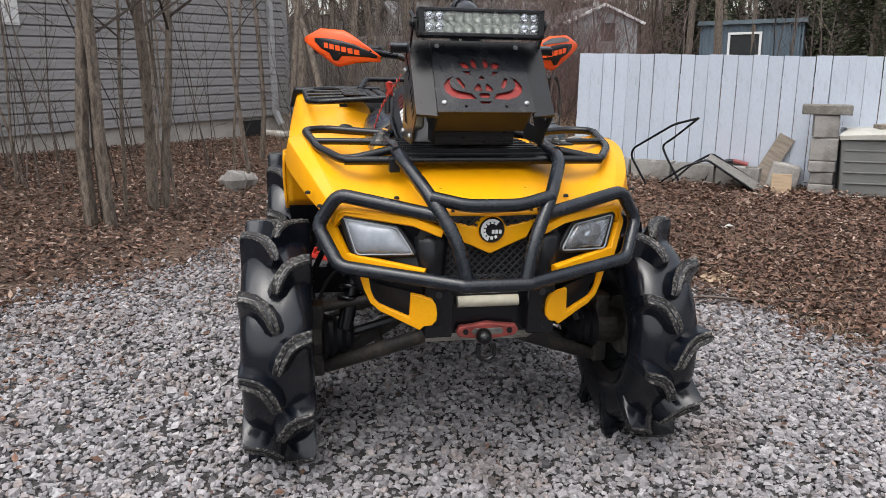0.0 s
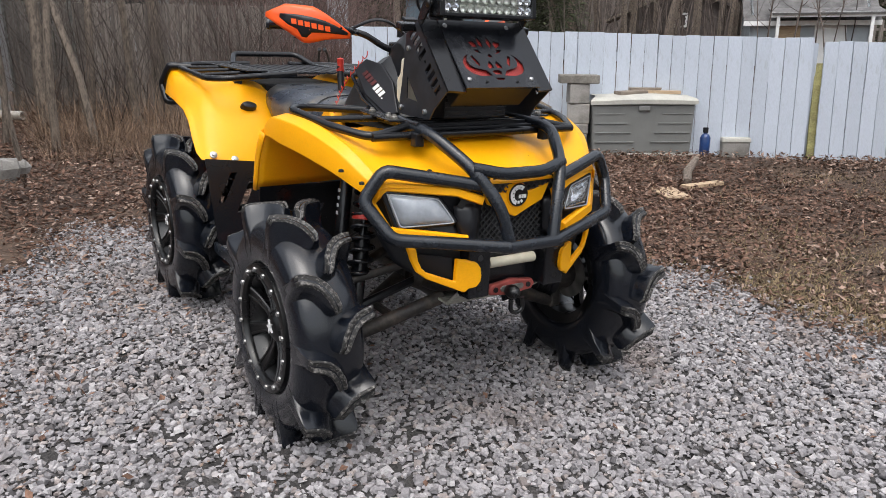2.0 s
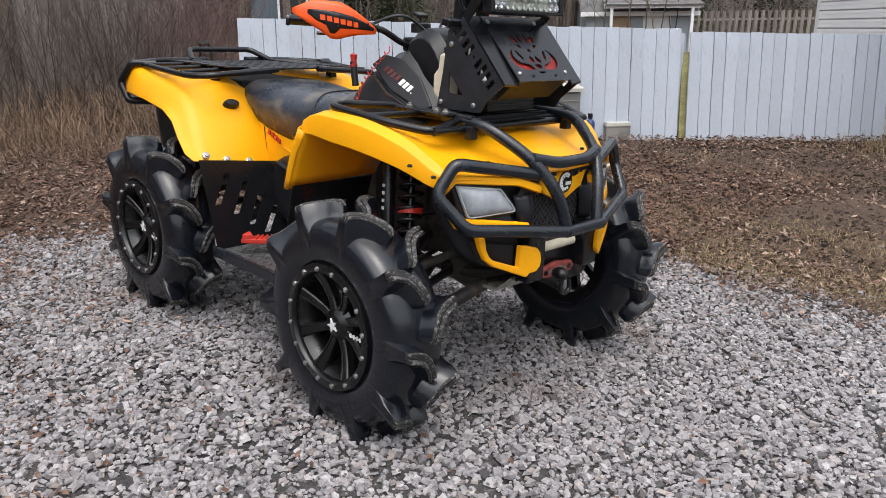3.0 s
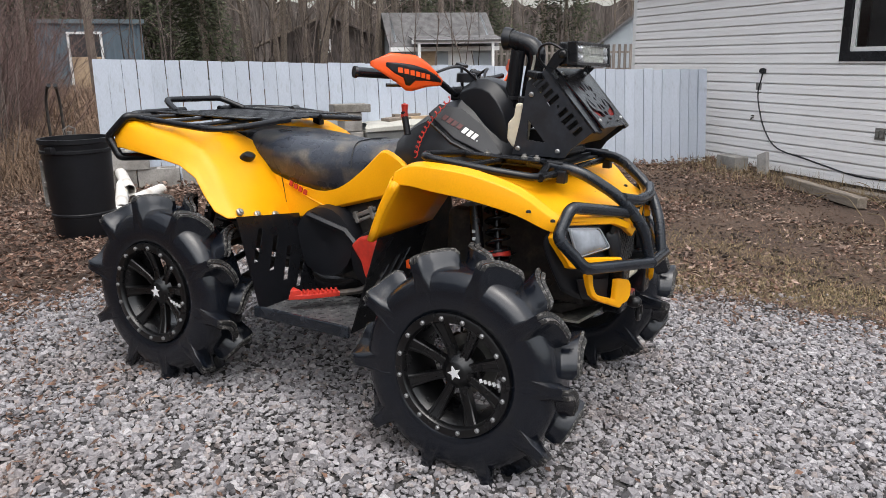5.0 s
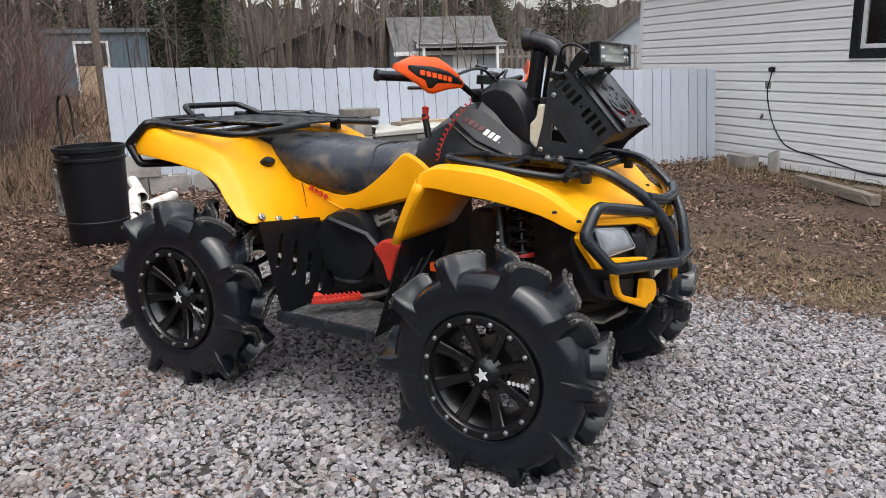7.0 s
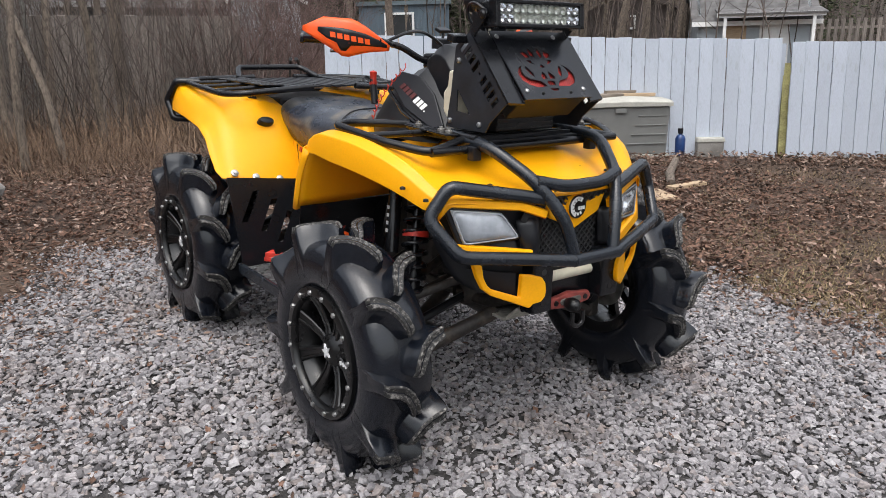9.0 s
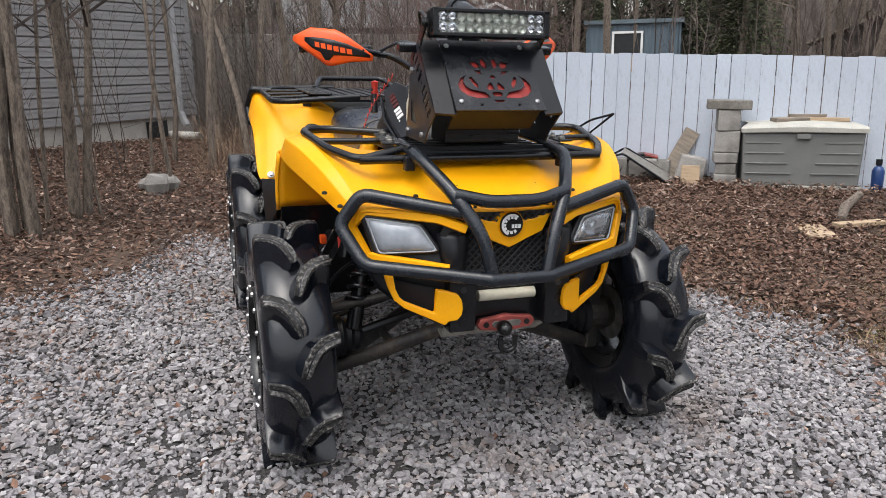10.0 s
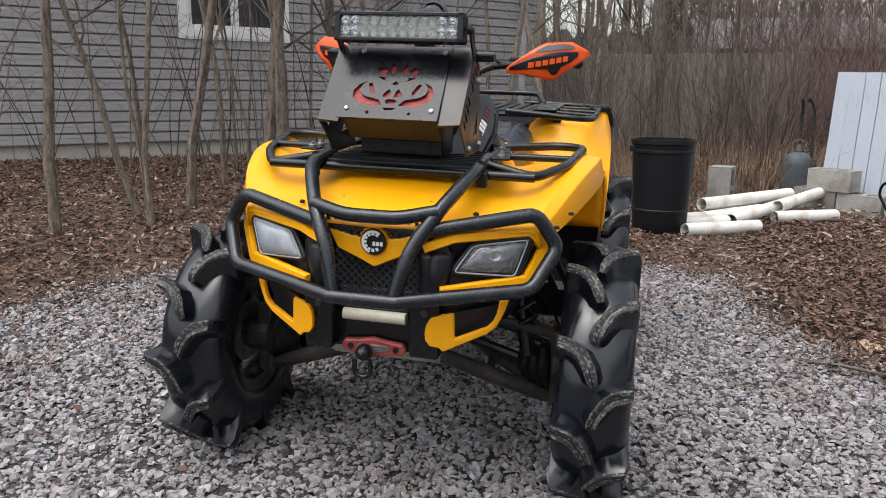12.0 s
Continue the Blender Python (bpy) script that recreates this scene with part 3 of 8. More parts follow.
def tyre_geo(roll):
    """Mud tyre, axis along x, outer face at +x: a rounded carcass and two staggered rows of tall curved paddles."""
    g = Geo()
    w = TYRE_W / 2
    prof = [(w * 0.80, RIM_R - 0.004), (w * 0.95, RIM_R + 0.010), (w * 1.03, 0.220), (w * 1.045, 0.250), (w * 0.99, 0.282), (w * 0.78, 0.306), (w * 0.38, 0.317), (0, 0.316)]
    prof = [tuple(p) for p in catmull([(a, b, 0) for a, b in prof], 2)]
    prof = [(p[0], p[1]) for p in prof]
    prof = prof + [(-a, b) for a, b in prof[::-1][1:]]
    g.lathe(prof, 72, "x")
    return g


LUGS = 10


def lug_geo(side, roll):
    """One tall curved paddle of the tread at the top of the tyre."""
    g = Geo()
    w = TYRE_W / 2
    # centre line of the paddle: (axial, angle, base radius, top radius, half thickness)
    line = [(0.95, -0.045, 0.208, 0.216, 0.008), (1.03, -0.035, 0.216, 0.262, 0.0110), (1.055, -0.02, 0.236, 0.315, 0.0135), (1.045, -0.006, 0.256, 0.350, 0.0155), (0.99, 0, 0.268, 0.366, 0.0168),
            (0.8, 0.012, 0.278, 0.369, 0.0178), (0.55, 0.035, 0.29, 0.369, 0.0176), (0.32, 0.085, 0.298, 0.368, 0.0172), (0.14, 0.165, 0.302, 0.367, 0.0165), (0.03, 0.245, 0.304, 0.364, 0.0145), (-0.02, 0.285, 0.304, 0.350, 0.010)]
    vs = []
    for k, (a, f, rb, rt, h) in enumerate(line):
        p0, p1 = line[max(0, k - 1)], line[min(len(line) - 1, k + 1)]
        ta, tf = (p1[0] - p0[0]) * w, (p1[1] - p0[1]) * 0.34
        ln = math.hypot(ta, tf) or 1
        na, nf = (-tf / ln, ta / ln) if k > 4 else (0.0, -1.0)
        for r, q, s in ((rb, 2.3, -1), (rb * 0.5 + rt * 0.5, 1.2, -1), (rt - 0.006, 0.95, -1), (rt, 0.70, -1), (rt - 0.005, 0.10, -1), (rt - 0.005, 0.10, 1), (rt, 0.70, 1), (rt - 0.006, 0.95, 1), (rb * 0.5 + rt * 0.5, 1.2, 1), (rb, 2.3, 1)):
            aa = a * w + s * q * h * na
            ff = f + s * q * h * nf / 0.34
            vs.append((side * aa, roll * r * math.sin(ff), r * math.cos(ff)))
    n = 10
    fs, mi = [], []
    for k in range(len(line) - 1):
        for j in range(n - 1):
            q = (k * n + j, k * n + j + 1, (k + 1) * n + j + 1, (k + 1) * n + j)
            fs.append(q if side * roll < 0 else q[::-1])
            mi.append(1 if 2 <= j <= 6 and j != 4 and k >= 3 else 0)
    fs += [tuple(range(n)), tuple(range((len(line) - 1) * n, len(line) * n))]
    mi += [0, 0]
    k0 = len(g.v)
    g.v += vs
    g.f += [tuple(i + k0 for i in q) for q in fs]
    g.mi += mi
    return g


def star_poly(r, n=5, inner=0.42):
    return [(r * (1 if k % 2 == 0 else inner) * math.sin(math.pi * k / n), r * (1 if k % 2 == 0 else inner) * math.cos(math.pi * k / n)) for k in range(2 * n)]


def make_wheel(roll):
    """Black alloy with a bolted ring, eight forked spokes, and the mud tyre; outer face at +x."""
    w = TYRE_W / 2
    barrel = Geo().lathe([(w * 0.93, RIM_R - 0.012), (w * 0.7, RIM_R - 0.022), (w * 0.2, RIM_R - 0.04), (-w * 0.7, RIM_R - 0.03), (-w * 0.85, RIM_R), (-w * 0.8, RIM_R - 0.006), (-w * 0.7, RIM_R - 0.036), (w * 0.2, RIM_R - 0.046), (w * 0.7, RIM_R - 0.03)], 48, "x", closed=True)
    wheel = part("wheel", barrel, M_RIM, quad, smooth=50)
    part("tyre", tyre_geo(roll), M_RUBBER, wheel, "black mud tyre carcass", smooth=40)
    for side in (1, -1):
        me = build("tread_lug", lug_geo(side, roll), [M_RUBBER, M_LUGTOP], 40)
        for i in range(LUGS):
            ob = new("tread_lug", me)
            ob.parent = wheel
            ob.matrix_basis = Matrix.Rotation(-roll * 2 * math.pi * (i + (0.5 if side < 0 else 0.0)) / LUGS, 4, "X")
    ring = Geo().lathe([(w * 0.86, RIM_R + 0.006), (w * 1.04, RIM_R + 0.004), (w * 1.07, RIM_R - 0.002), (w * 1.07, RIM_R - 0.020), (w * 0.98, RIM_R - 0.026), (w * 0.86, RIM_R - 0.026)], 64, "x", closed=True)
    part("clamp_ring", ring, M_RIM, wheel, smooth=40)
    sp = Geo()
    for k in range(8):
        a = 2 * math.pi * k / 8
        loft = []
        for rad, ax, half in ((0.040, w * 0.60, 0.0150), (0.075, w * 0.60, 0.0140), (0.120, w * 0.70, 0.0165), (0.150, w * 0.82, 0.0200), (RIM_R - 0.018, w * 0.92, 0.0250)):
            loft.append([(ax + d, rad * math.sin(a) + o * half * math.cos(a), rad * math.cos(a) - o * half * math.sin(a)) for o, d in ((-1.0, -0.026), (-1.0, -0.004), (-0.82, 0.0), (-0.5, 0.0), (-0.42, -0.003), (0.42, -0.003), (0.5, 0.0), (0.82, 0.0), (1.0, -0.004), (1.0, -0.026))])
        sp.grid(loft)
    part("spokes", sp, M_RIM, wheel, smooth=30)
    hub = Geo().lathe([(-w * 0.3, 0.06), (w * 0.45, 0.06), (w * 0.62, 0.046), (w * 0.70, 0.034), (w * 0.74, 0.030), (w * 0.76, 0.0)], 24, "x")
    part("hub_cap", hub, M_RIM, wheel, smooth=40)
    fr = Matrix.Translation((w * 0.77, 0, 0)) @ Matrix(((0, 0, 1, 0), (1, 0, 0, 0), (0, 1, 0, 0), (0, 0, 0, 1)))
    part("star_emblem", Geo().prism(star_poly(0.023), 0.006, fr), M_WHITE, wheel, "small silver star")
    bars = Geo()
    for k in range(5):
        bars.box((w * 0.81, 0.083 + k * 0.013, -0.035 - k * 0.0055), (0.003, 0.009, 0.012), (0, 0, 0))
    part("spoke_print", bars, M_WHITE, wheel, "row of small white bars")
    disc = Geo().lathe([(-w * 0.35, 0.03), (-w * 0.35, 0.095), (-w * 0.30, 0.095), (-w * 0.30, 0.03)], 32, "x", closed=True)
    part("brake_disc", disc, M_ALU, wheel, "worn steel brake disc", smooth=30)
    bolt = build("bolt", Geo().lathe([(0, 0.0), (0.006, 0.0), (0.007, 0.004), (0.005, 0.0072), (0.0, 0.0078)], 8, "x"), M_STEEL)
    for k in range(16):
        a = 2 * math.pi * (k + 0.5) / 16
        ob = new("bolt", bolt)
        ob.parent = wheel
        ob.location = (w * 1.07, (RIM_R - 0.011) * math.sin(a), (RIM_R - 0.011) * math.cos(a))
    return wheel


AXLE_Z, TRACK = 0.347, 0.562
left_wheel, right_wheel = make_wheel(-1), make_wheel(1)
left_wheel.matrix_basis = pose(TRACK, 0, AXLE_Z, 4, 0, 0)
right_wheel.matrix_basis = pose(-TRACK, 0, AXLE_Z, 22, 0, 180)


def copy_part(ob, m):
    c = copy_thing(ob, m)
    c.parent = quad
    return c


copy_part(left_wheel, pose(TRACK - 0.02, 1.30, AXLE_Z + 0.022, 10, 0, 0))
copy_part(right_wheel, pose(-TRACK + 0.02, 1.30, AXLE_Z + 0.022, 9, 0, 180))


def half_shell(stations, ku=3, kv=3):
    """Both halves of a shell whose stations run from the middle outwards."""
    g = Geo()
    rows = surface(stations, ku, kv)
    full = [[Vector((-p.x, p.y, p.z)) for p in r[::-1][:-1]] + r if abs(r[0].x) < 1e-6 else r for r in rows]
    g.grid(full)
    return g if abs(stations[0][0][0]) < 1e-6 else mirror(g)


hood = half_shell([
    [(0, -0.345, 0.800), (0.125, -0.332, 0.800), (0.195, -0.315, 0.795), (0.255, -0.292, 0.788), (0.378, -0.240, 0.793), (0.396, -0.232, 0.785), (0.404, -0.226, 0.755)],
    [(0, -0.235, 0.848), (0.130, -0.226, 0.847), (0.210, -0.216, 0.824), (0.270, -0.204, 0.812), (0.395, -0.186, 0.822), (0.420, -0.180, 0.812), (0.430, -0.176, 0.770)],
    [(0, -0.10, 0.887), (0.140, -0.10, 0.886), (0.225, -0.10, 0.864), (0.285, -0.10, 0.858), (0.432, -0.10, 0.886), (0.464, -0.10, 0.874), (0.476, -0.10, 0.812)],
    [(0, 0.03, 0.900), (0.145, 0.03, 0.900), (0.235, 0.03, 0.882), (0.295, 0.03, 0.882), (0.464, 0.03, 0.930), (0.503, 0.03, 0.918), (0.515, 0.03, 0.846)],
    [(0, 0.15, 0.905), (0.145, 0.15, 0.905), (0.235, 0.15, 0.890), (0.295, 0.15, 0.894), (0.480, 0.15, 0.943), (0.522, 0.15, 0.932), (0.534, 0.15, 0.862)],
    [(0, 0.23, 0.902), (0.145, 0.23, 0.902), (0.235, 0.23, 0.888), (0.295, 0.23, 0.893), (0.480, 0.235, 0.941), (0.524, 0.235, 0.931), (0.537, 0.235, 0.872)],
    [(0, 0.285, 0.872), (0.145, 0.285, 0.87), (0.235, 0.285, 0.866), (0.295, 0.285, 0.874), (0.480, 0.29, 0.918), (0.522, 0.292, 0.908), (0.537, 0.292, 0.868)],
], 1, 3)
part("front_bodywork", hood, M_YELLOW, quad, "glossy yellow plastic hood and front fenders", smooth=24, thick=0.006, bevel=0.009)
liner = Geo().grid(surface([[(0.20, 0.230, 0.875), (0.45, 0.258, 0.885), (0.534, 0.268, 0.872)], [(0.19, 0.285, 0.79), (0.45, 0.306, 0.79), (0.537, 0.316, 0.79)], [(0.19, 0.345, 0.70), (0.45, 0.352, 0.692), (0.533, 0.362, 0.682)]]))
for s, g in ((1, liner), (-1, mirrored(liner))):
    part("fender_liner", g, M_YELLOW, quad, smooth=50, thick=0.004)
leg = Geo().grid(surface([[(0.534, 0.264, 0.872), (0.541, 0.276, 0.882), (0.537, 0.292, 0.884), (0.515, 0.298, 0.892)], [(0.537, 0.313, 0.79), (0.544, 0.321, 0.792), (0.541, 0.333, 0.797), (0.515, 0.339, 0.80)], [(0.533, 0.360, 0.680), (0.539, 0.367, 0.680), (0.536, 0.380, 0.682), (0.515, 0.385, 0.684)]]))
for s, g in ((1, leg), (-1, mirrored(leg))):
    part("fender_edge", g, M_YELLOW, quad, smooth=50, thick=0.004)

# rear fender: each line runs from the lower front edge up the slope, over the deck, to the tail
tail = half_shell([
    [(0.165, 0.980, 0.625), (0.165, 1.03, 0.74), (0.165, 1.10, 0.825), (0.165, 1.19, 0.905), (0.165, 1.28, 0.930), (0.165, 1.42, 0.935), (0.165, 1.56, 0.940), (0.165, 1.580, 0.915)],
    [(0.200, 0.973, 0.620), (0.200, 1.03, 0.742), (0.200, 1.105, 0.840), (0.210, 1.19, 0.930), (0.215, 1.27, 0.958), (0.215, 1.42, 0.958), (0.215, 1.565, 0.965), (0.215, 1.585, 0.935)],
    [(0.310, 0.958, 0.638), (0.310, 1.035, 0.750), (0.310, 1.115, 0.858), (0.310, 1.20, 0.948), (0.310, 1.275, 0.970), (0.310, 1.42, 0.974), (0.310, 1.57, 0.985), (0.310, 1.592, 0.955)],
    [(0.410, 0.956, 0.655), (0.410, 1.035, 0.755), (0.410, 1.112, 0.852), (0.410, 1.195, 0.935), (0.415, 1.275, 0.962), (0.420, 1.42, 0.977), (0.425, 1.56, 0.996), (0.425, 1.598, 0.965)],
    [(0.495, 0.966, 0.676), (0.490, 1.04, 0.742), (0.478, 1.105, 0.830), (0.470, 1.180, 0.900), (0.472, 1.27, 0.934), (0.480, 1.42, 0.966), (0.485, 1.545, 0.994), (0.482, 1.606, 0.955)],
    [(0.525, 0.985, 0.678), (0.522, 1.05, 0.712), (0.515, 1.10, 0.780), (0.508, 1.160, 0.846), (0.506, 1.26, 0.892), (0.508, 1.40, 0.930), (0.508, 1.545, 0.968), (0.505, 1.610, 0.928)],
    [(0.536, 0.995, 0.680), (0.540, 1.05, 0.698), (0.541, 1.098, 0.752), (0.540, 1.140, 0.812), (0.538, 1.22, 0.850), (0.534, 1.38, 0.872), (0.528, 1.55, 0.888), (0.515, 1.600, 0.885)],
], 1, 2)
tail.f = [q[::-1] for q in tail.f]
part("rear_bodywork", tail, M_YELLOW, quad, "glossy yellow plastic rear fenders", smooth=28, thick=0.006, bevel=0.008)
under = [(0.30, 0.33, 0.862, 0.29, 0.815), (0.245, 0.40, 0.868, 0.245, 0.798), (0.215, 0.47, 0.906, 0.222, 0.776), (0.200, 0.535, 0.930, 0.207, 0.756), (0.190, 0.575, 0.916, 0.202, 0.744), (0.190, 0.615, 0.878, 0.197, 0.732), (0.190, 0.655, 0.845, 0.193, 0.720),
         (0.188, 0.72, 0.801, 0.188, 0.701), (0.180, 0.80, 0.773, 0.184, 0.677), (0.178, 0.865, 0.762, 0.190, 0.655), (0.185, 0.975, 0.795, 0.200, 0.622), (0.188, 1.095, 0.834, 0.199, 0.730)]
strip_rows = [[(xt - 0.05, y, zt - 0.02), (xt - 0.008, y, zt + 0.002), (xt + 0.006, y, zt - 0.008), (0.5 * (xt + xb) + 0.012, y, 0.55 * zt + 0.45 * zb), (xb + 0.004, y, zb + 0.012), (xb - 0.012, y, zb)] for xt, y, zt, xb, zb in under]
flank = Geo().grid(surface(strip_rows, 1, 2))
for s, g in ((1, flank), (-1, mirrored(flank))):
    part("seat_side_panel", g, M_YELLOW, quad, "yellow plastic panel below the seat", smooth=30, thick=0.005, bevel=0.004)
for s in (1, -1):
    part("panel_gap", Geo().tube([(s * 0.202, 1.026, 0.786), (s * 0.2045, 1.012, 0.735), (s * 0.2045, 1.003, 0.690)], 0.0018, 5), M_RIM, quad)
    part("panel_crease", Geo().tube(catmull([(s * 0.202, 1.006, 0.768), (s * 0.208, 0.93, 0.737), (s * 0.2005, 0.86, 0.707), (s * 0.194, 0.80, 0.688)], 3), 0.003, 6), M_YELLOW, quad, smooth=50)
deck = Geo().box((0, 1.40, 0.925), (0.36, 0.36, 0.05))
part("rear_deck", deck, M_BLACK, quad, bevel=0.01)
tailpanel = Geo().prism([(-0.50, 0.90), (-0.47, 0.975), (-0.2, 0.96), (0.2, 0.96), (0.47, 0.975), (0.50, 0.90), (0.3, 0.84), (-0.3, 0.84)], 0.02, Matrix.Translation((0, 1.565, 0)) @ Matrix(((1, 0, 0, 0), (0, 0, -1, 0), (0, 1, 0, 0), (0, 0, 0, 1))))
part("tail_panel", tailpanel, M_BLACK, quad)

seat = half_shell([
    [(0, 0.515, 0.985), (0.06, 0.515, 0.98), (0.105, 0.515, 0.955), (0.132, 0.52, 0.915), (0.140, 0.53, 0.86)],
    [(0, 0.575, 0.960), (0.08, 0.575, 0.956), (0.140, 0.575, 0.932), (0.172, 0.58, 0.895), (0.176, 0.585, 0.84)],
    [(0, 0.65, 0.947), (0.10, 0.65, 0.943), (0.165, 0.65, 0.915), (0.194, 0.652, 0.868), (0.190, 0.655, 0.800)],
    [(0, 0.735, 0.940), (0.11, 0.735, 0.936), (0.182, 0.735, 0.900), (0.206, 0.735, 0.842), (0.188, 0.735, 0.760)],
    [(0, 0.85, 0.935), (0.13, 0.85, 0.930), (0.198, 0.85, 0.892), (0.218, 0.85, 0.828), (0.184, 0.85, 0.745)],
    [(0, 1.0, 0.948), (0.14, 1.0, 0.944), (0.205, 1.0, 0.912), (0.224, 1.0, 0.856), (0.195, 1.0, 0.775)],
    [(0, 1.14, 0.958), (0.13, 1.14, 0.955), (0.190, 1.14, 0.930), (0.212, 1.135, 0.888), (0.195, 1.13, 0.820)],
    [(0, 1.235, 0.952), (0.10, 1.235, 0.950), (0.155, 1.225, 0.930), (0.178, 1.215, 0.902), (0.165, 1.20, 0.850)],
    [(0, 1.290, 0.925), (0.07, 1.290, 0.922), (0.118, 1.275, 0.908), (0.138, 1.26, 0.890), (0.130, 1.24, 0.860)],
])
st = part("seat", seat, M_SEAT, quad, "black vinyl seat with muddy scuffs", smooth=60, thick=0.01)
for s in (1, -1):
    part("seam", Geo().tube(catmull([(0, 0.735, 0.944), (s * 0.11, 0.725, 0.938), (s * 0.180, 0.700, 0.905), (s * 0.204, 0.69, 0.85)], 4), 0.003, 6), M_BLACK, st, smooth=60)


# bull bar
def tube_part(name, pts, r, material, label="", n=10, corner=0.03, closed=False):
    return part(name, Geo().tube(rounded(pts, corner, 4, closed), r, n, closed), material, quad, label, smooth=50)


BR = 0.0185
for s in (1, -1):
    tube_part("bull_bar_upright", [(s * 0.228, -0.03, 0.940), (s * 0.222, -0.20, 0.925), (s * 0.160, -0.325, 0.842), (s * 0.105, -0.385, 0.75), (s * 0.076, -0.410, 0.632)], BR, M_TUBE, corner=0.05)
    tube_part("bull_bar_side", [(s * 0.135, -0.340, 0.795), (s * 0.393, -0.240, 0.838), (s * 0.448, -0.225, 0.755), (s * 0.396, -0.300, 0.660), (s * 0.082, -0.418, 0.632)], BR, M_TUBE, corner=0.025)
tube_part("bull_bar_cross", [(-0.162, -0.328, 0.844), (-0.07, -0.355, 0.826), (0.07, -0.355, 0.826), (0.162, -0.328, 0.844)], BR * 0.95, M_TUBE, corner=0.03)
tube_part("bull_bar_lower", [(-0.09, -0.418, 0.632), (0.09, -0.418, 0.632)], BR, M_TUBE)

# racks
RR = 0.0125


def rack_tube(name, pts, r=RR, corner=0.03, closed=False):
    return tube_part(name, pts, r, M_BLACKM, corner=corner, closed=closed)


rack_tube("front_rack_rim", [(-0.24, -0.10, 0.935), (-0.370, -0.128, 0.910), (-0.44, 0.0, 0.93), (-0.475, 0.215, 0.957), (-0.40, 0.25, 0.957), (-0.22, 0.20, 0.948)], corner=0.04)
rack_tube("front_rack_rim", [(0.24, -0.10, 0.935), (0.370, -0.128, 0.910), (0.44, 0.0, 0.93), (0.475, 0.215, 0.957), (0.40, 0.25, 0.957), (0.22, 0.20, 0.948)], corner=0.04)
rack_tube("front_rack_crossbar", [(-0.37, -0.130, 0.911), (0.37, -0.130, 0.911)])
for s in (1, -1):
    rack_tube("front_rack_bar", [(s * 0.23, 0.05, 0.94), (s * 0.452, 0.07, 0.94)], 0.010)
    rack_tube("front_rack_bar", [(s * 0.15, 0.30, 0.945), (s * 0.235, 0.18, 0.945), (s * 0.228, -0.15, 0.94)], 0.012)
    part("front_rack_plate", Geo().box((s * 0.255, 0.03, 0.950), (0.05, 0.26, 0.006), (0, 0, s * 8)), M_BLACKM, quad, bevel=0.002)
    for y in (-0.075, -0.030, 0.11):
        part("rack_bolt", Geo().lathe([(0, 0.011), (0.006, 0.011), (0.009, 0.007), (0.014, 0.006), (0.015, 0)], 10, "z", (s * 0.255 - s * 0.14 * (y - 0.03), y, 0.953)), M_ALU, quad, "dull steel rack bolt", smooth=30)
    part("rack_foot", Geo().box((s * 0.235, -0.15, 0.902), (0.03, 0.03, 0.04)), M_BLACK, quad, bevel=0.004)
floor_plate = Geo().box((0, 0.03, 0.925), (0.44, 0.30, 0.008))
tray = part("front_rack_tray", floor_plate, M_BLACK, quad, bevel=0.002)
for k in range(7):
    part("slat", Geo().box((0, -0.09 + k * 0.04, 0.934), (0.40, 0.012, 0.010)), M_BLACK, tray)
for s in (1, -1):
    rack_tube("rear_rack_rim", [(s * 0.10, 1.66, 1.012), (s * 0.36, 1.66, 1.008), (s * 0.47, 1.56, 1.005), (s * 0.455, 1.15, 0.980), (s * 0.40, 1.07, 0.985), (s * 0.10, 1.07, 1.005)], corner=0.05)
    rack_tube("rear_rack_bar", [(s * 0.20, 1.07, 1.0), (s * 0.20, 1.66, 1.012)], 0.010)
    for k in range(3):
        rack_tube("rear_rack_bar", [(s * 0.20, 1.2 + k * 0.15, 1.003), (s * 0.462, 1.2 + k * 0.15, 0.99 + k * 0.006)], 0.009)
    part("rear_rack_plate", Geo().box((s * 0.255, 1.36, 1.012), (0.09, 0.50, 0.006)), M_BLACKM, quad, bevel=0.002)
    part("rack_foot", Geo().box((s * 0.30, 1.24, 0.97), (0.035, 0.04, 0.05)), M_BLACK, quad, bevel=0.004)
tray = part("rear_rack_tray", Geo().box((0, 1.36, 0.996), (0.36, 0.03, 0.012)), M_BLACK, quad)
for k in range(8):
    part("slat", Geo().box((-0.17 + k * 0.0486, 1.36, 1.006), (0.03, 0.56, 0.008)), M_BLACK, tray, bevel=0.002)
rack_tube("rear_rack_hoop", [(-0.20, 1.60, 1.012), (-0.16, 1.71, 1.055), (0.16, 1.71, 1.055), (0.20, 1.60, 1.012)], 0.013, 0.03)
for s in (1, -1):
    rack_tube("rear_bumper_side", [(s * 0.42, 1.50, 1.004), (s * 0.505, 1.535, 1.008), (s * 0.522, 1.625, 0.925), (s * 0.515, 1.575, 0.850), (s * 0.25, 1.45, 0.842)], 0.016, 0.014)

# radiator box
side_key = [(-0.012, 1.19), (-0.075, 1.232), (-0.245, 1.045), (-0.175, 0.985), (-0.155, 0.955), (0.028, 0.955), (0.006, 1.06)]
side_cuts = [[(-0.022, 1.070), (-0.085, 1.00), (-0.022, 1.005)]]
for k in range(9):
    cy, cz, tall, wide = -0.052 - 0.140 * k / 8, 1.192 - 0.150 * k / 8, 0.022 - 0.002 * (k % 3), 0.0074
    if k == 4:
        tall, wide = 0.004, 0.005
    side_cuts.append([(cy + a * tall * 0.743 + b * wide * 0.669, cz - a * tall * 0.669 + b * wide * 0.743) for a, b in ((-1, -1), (1, -1), (1, 1), (-1, 1))])
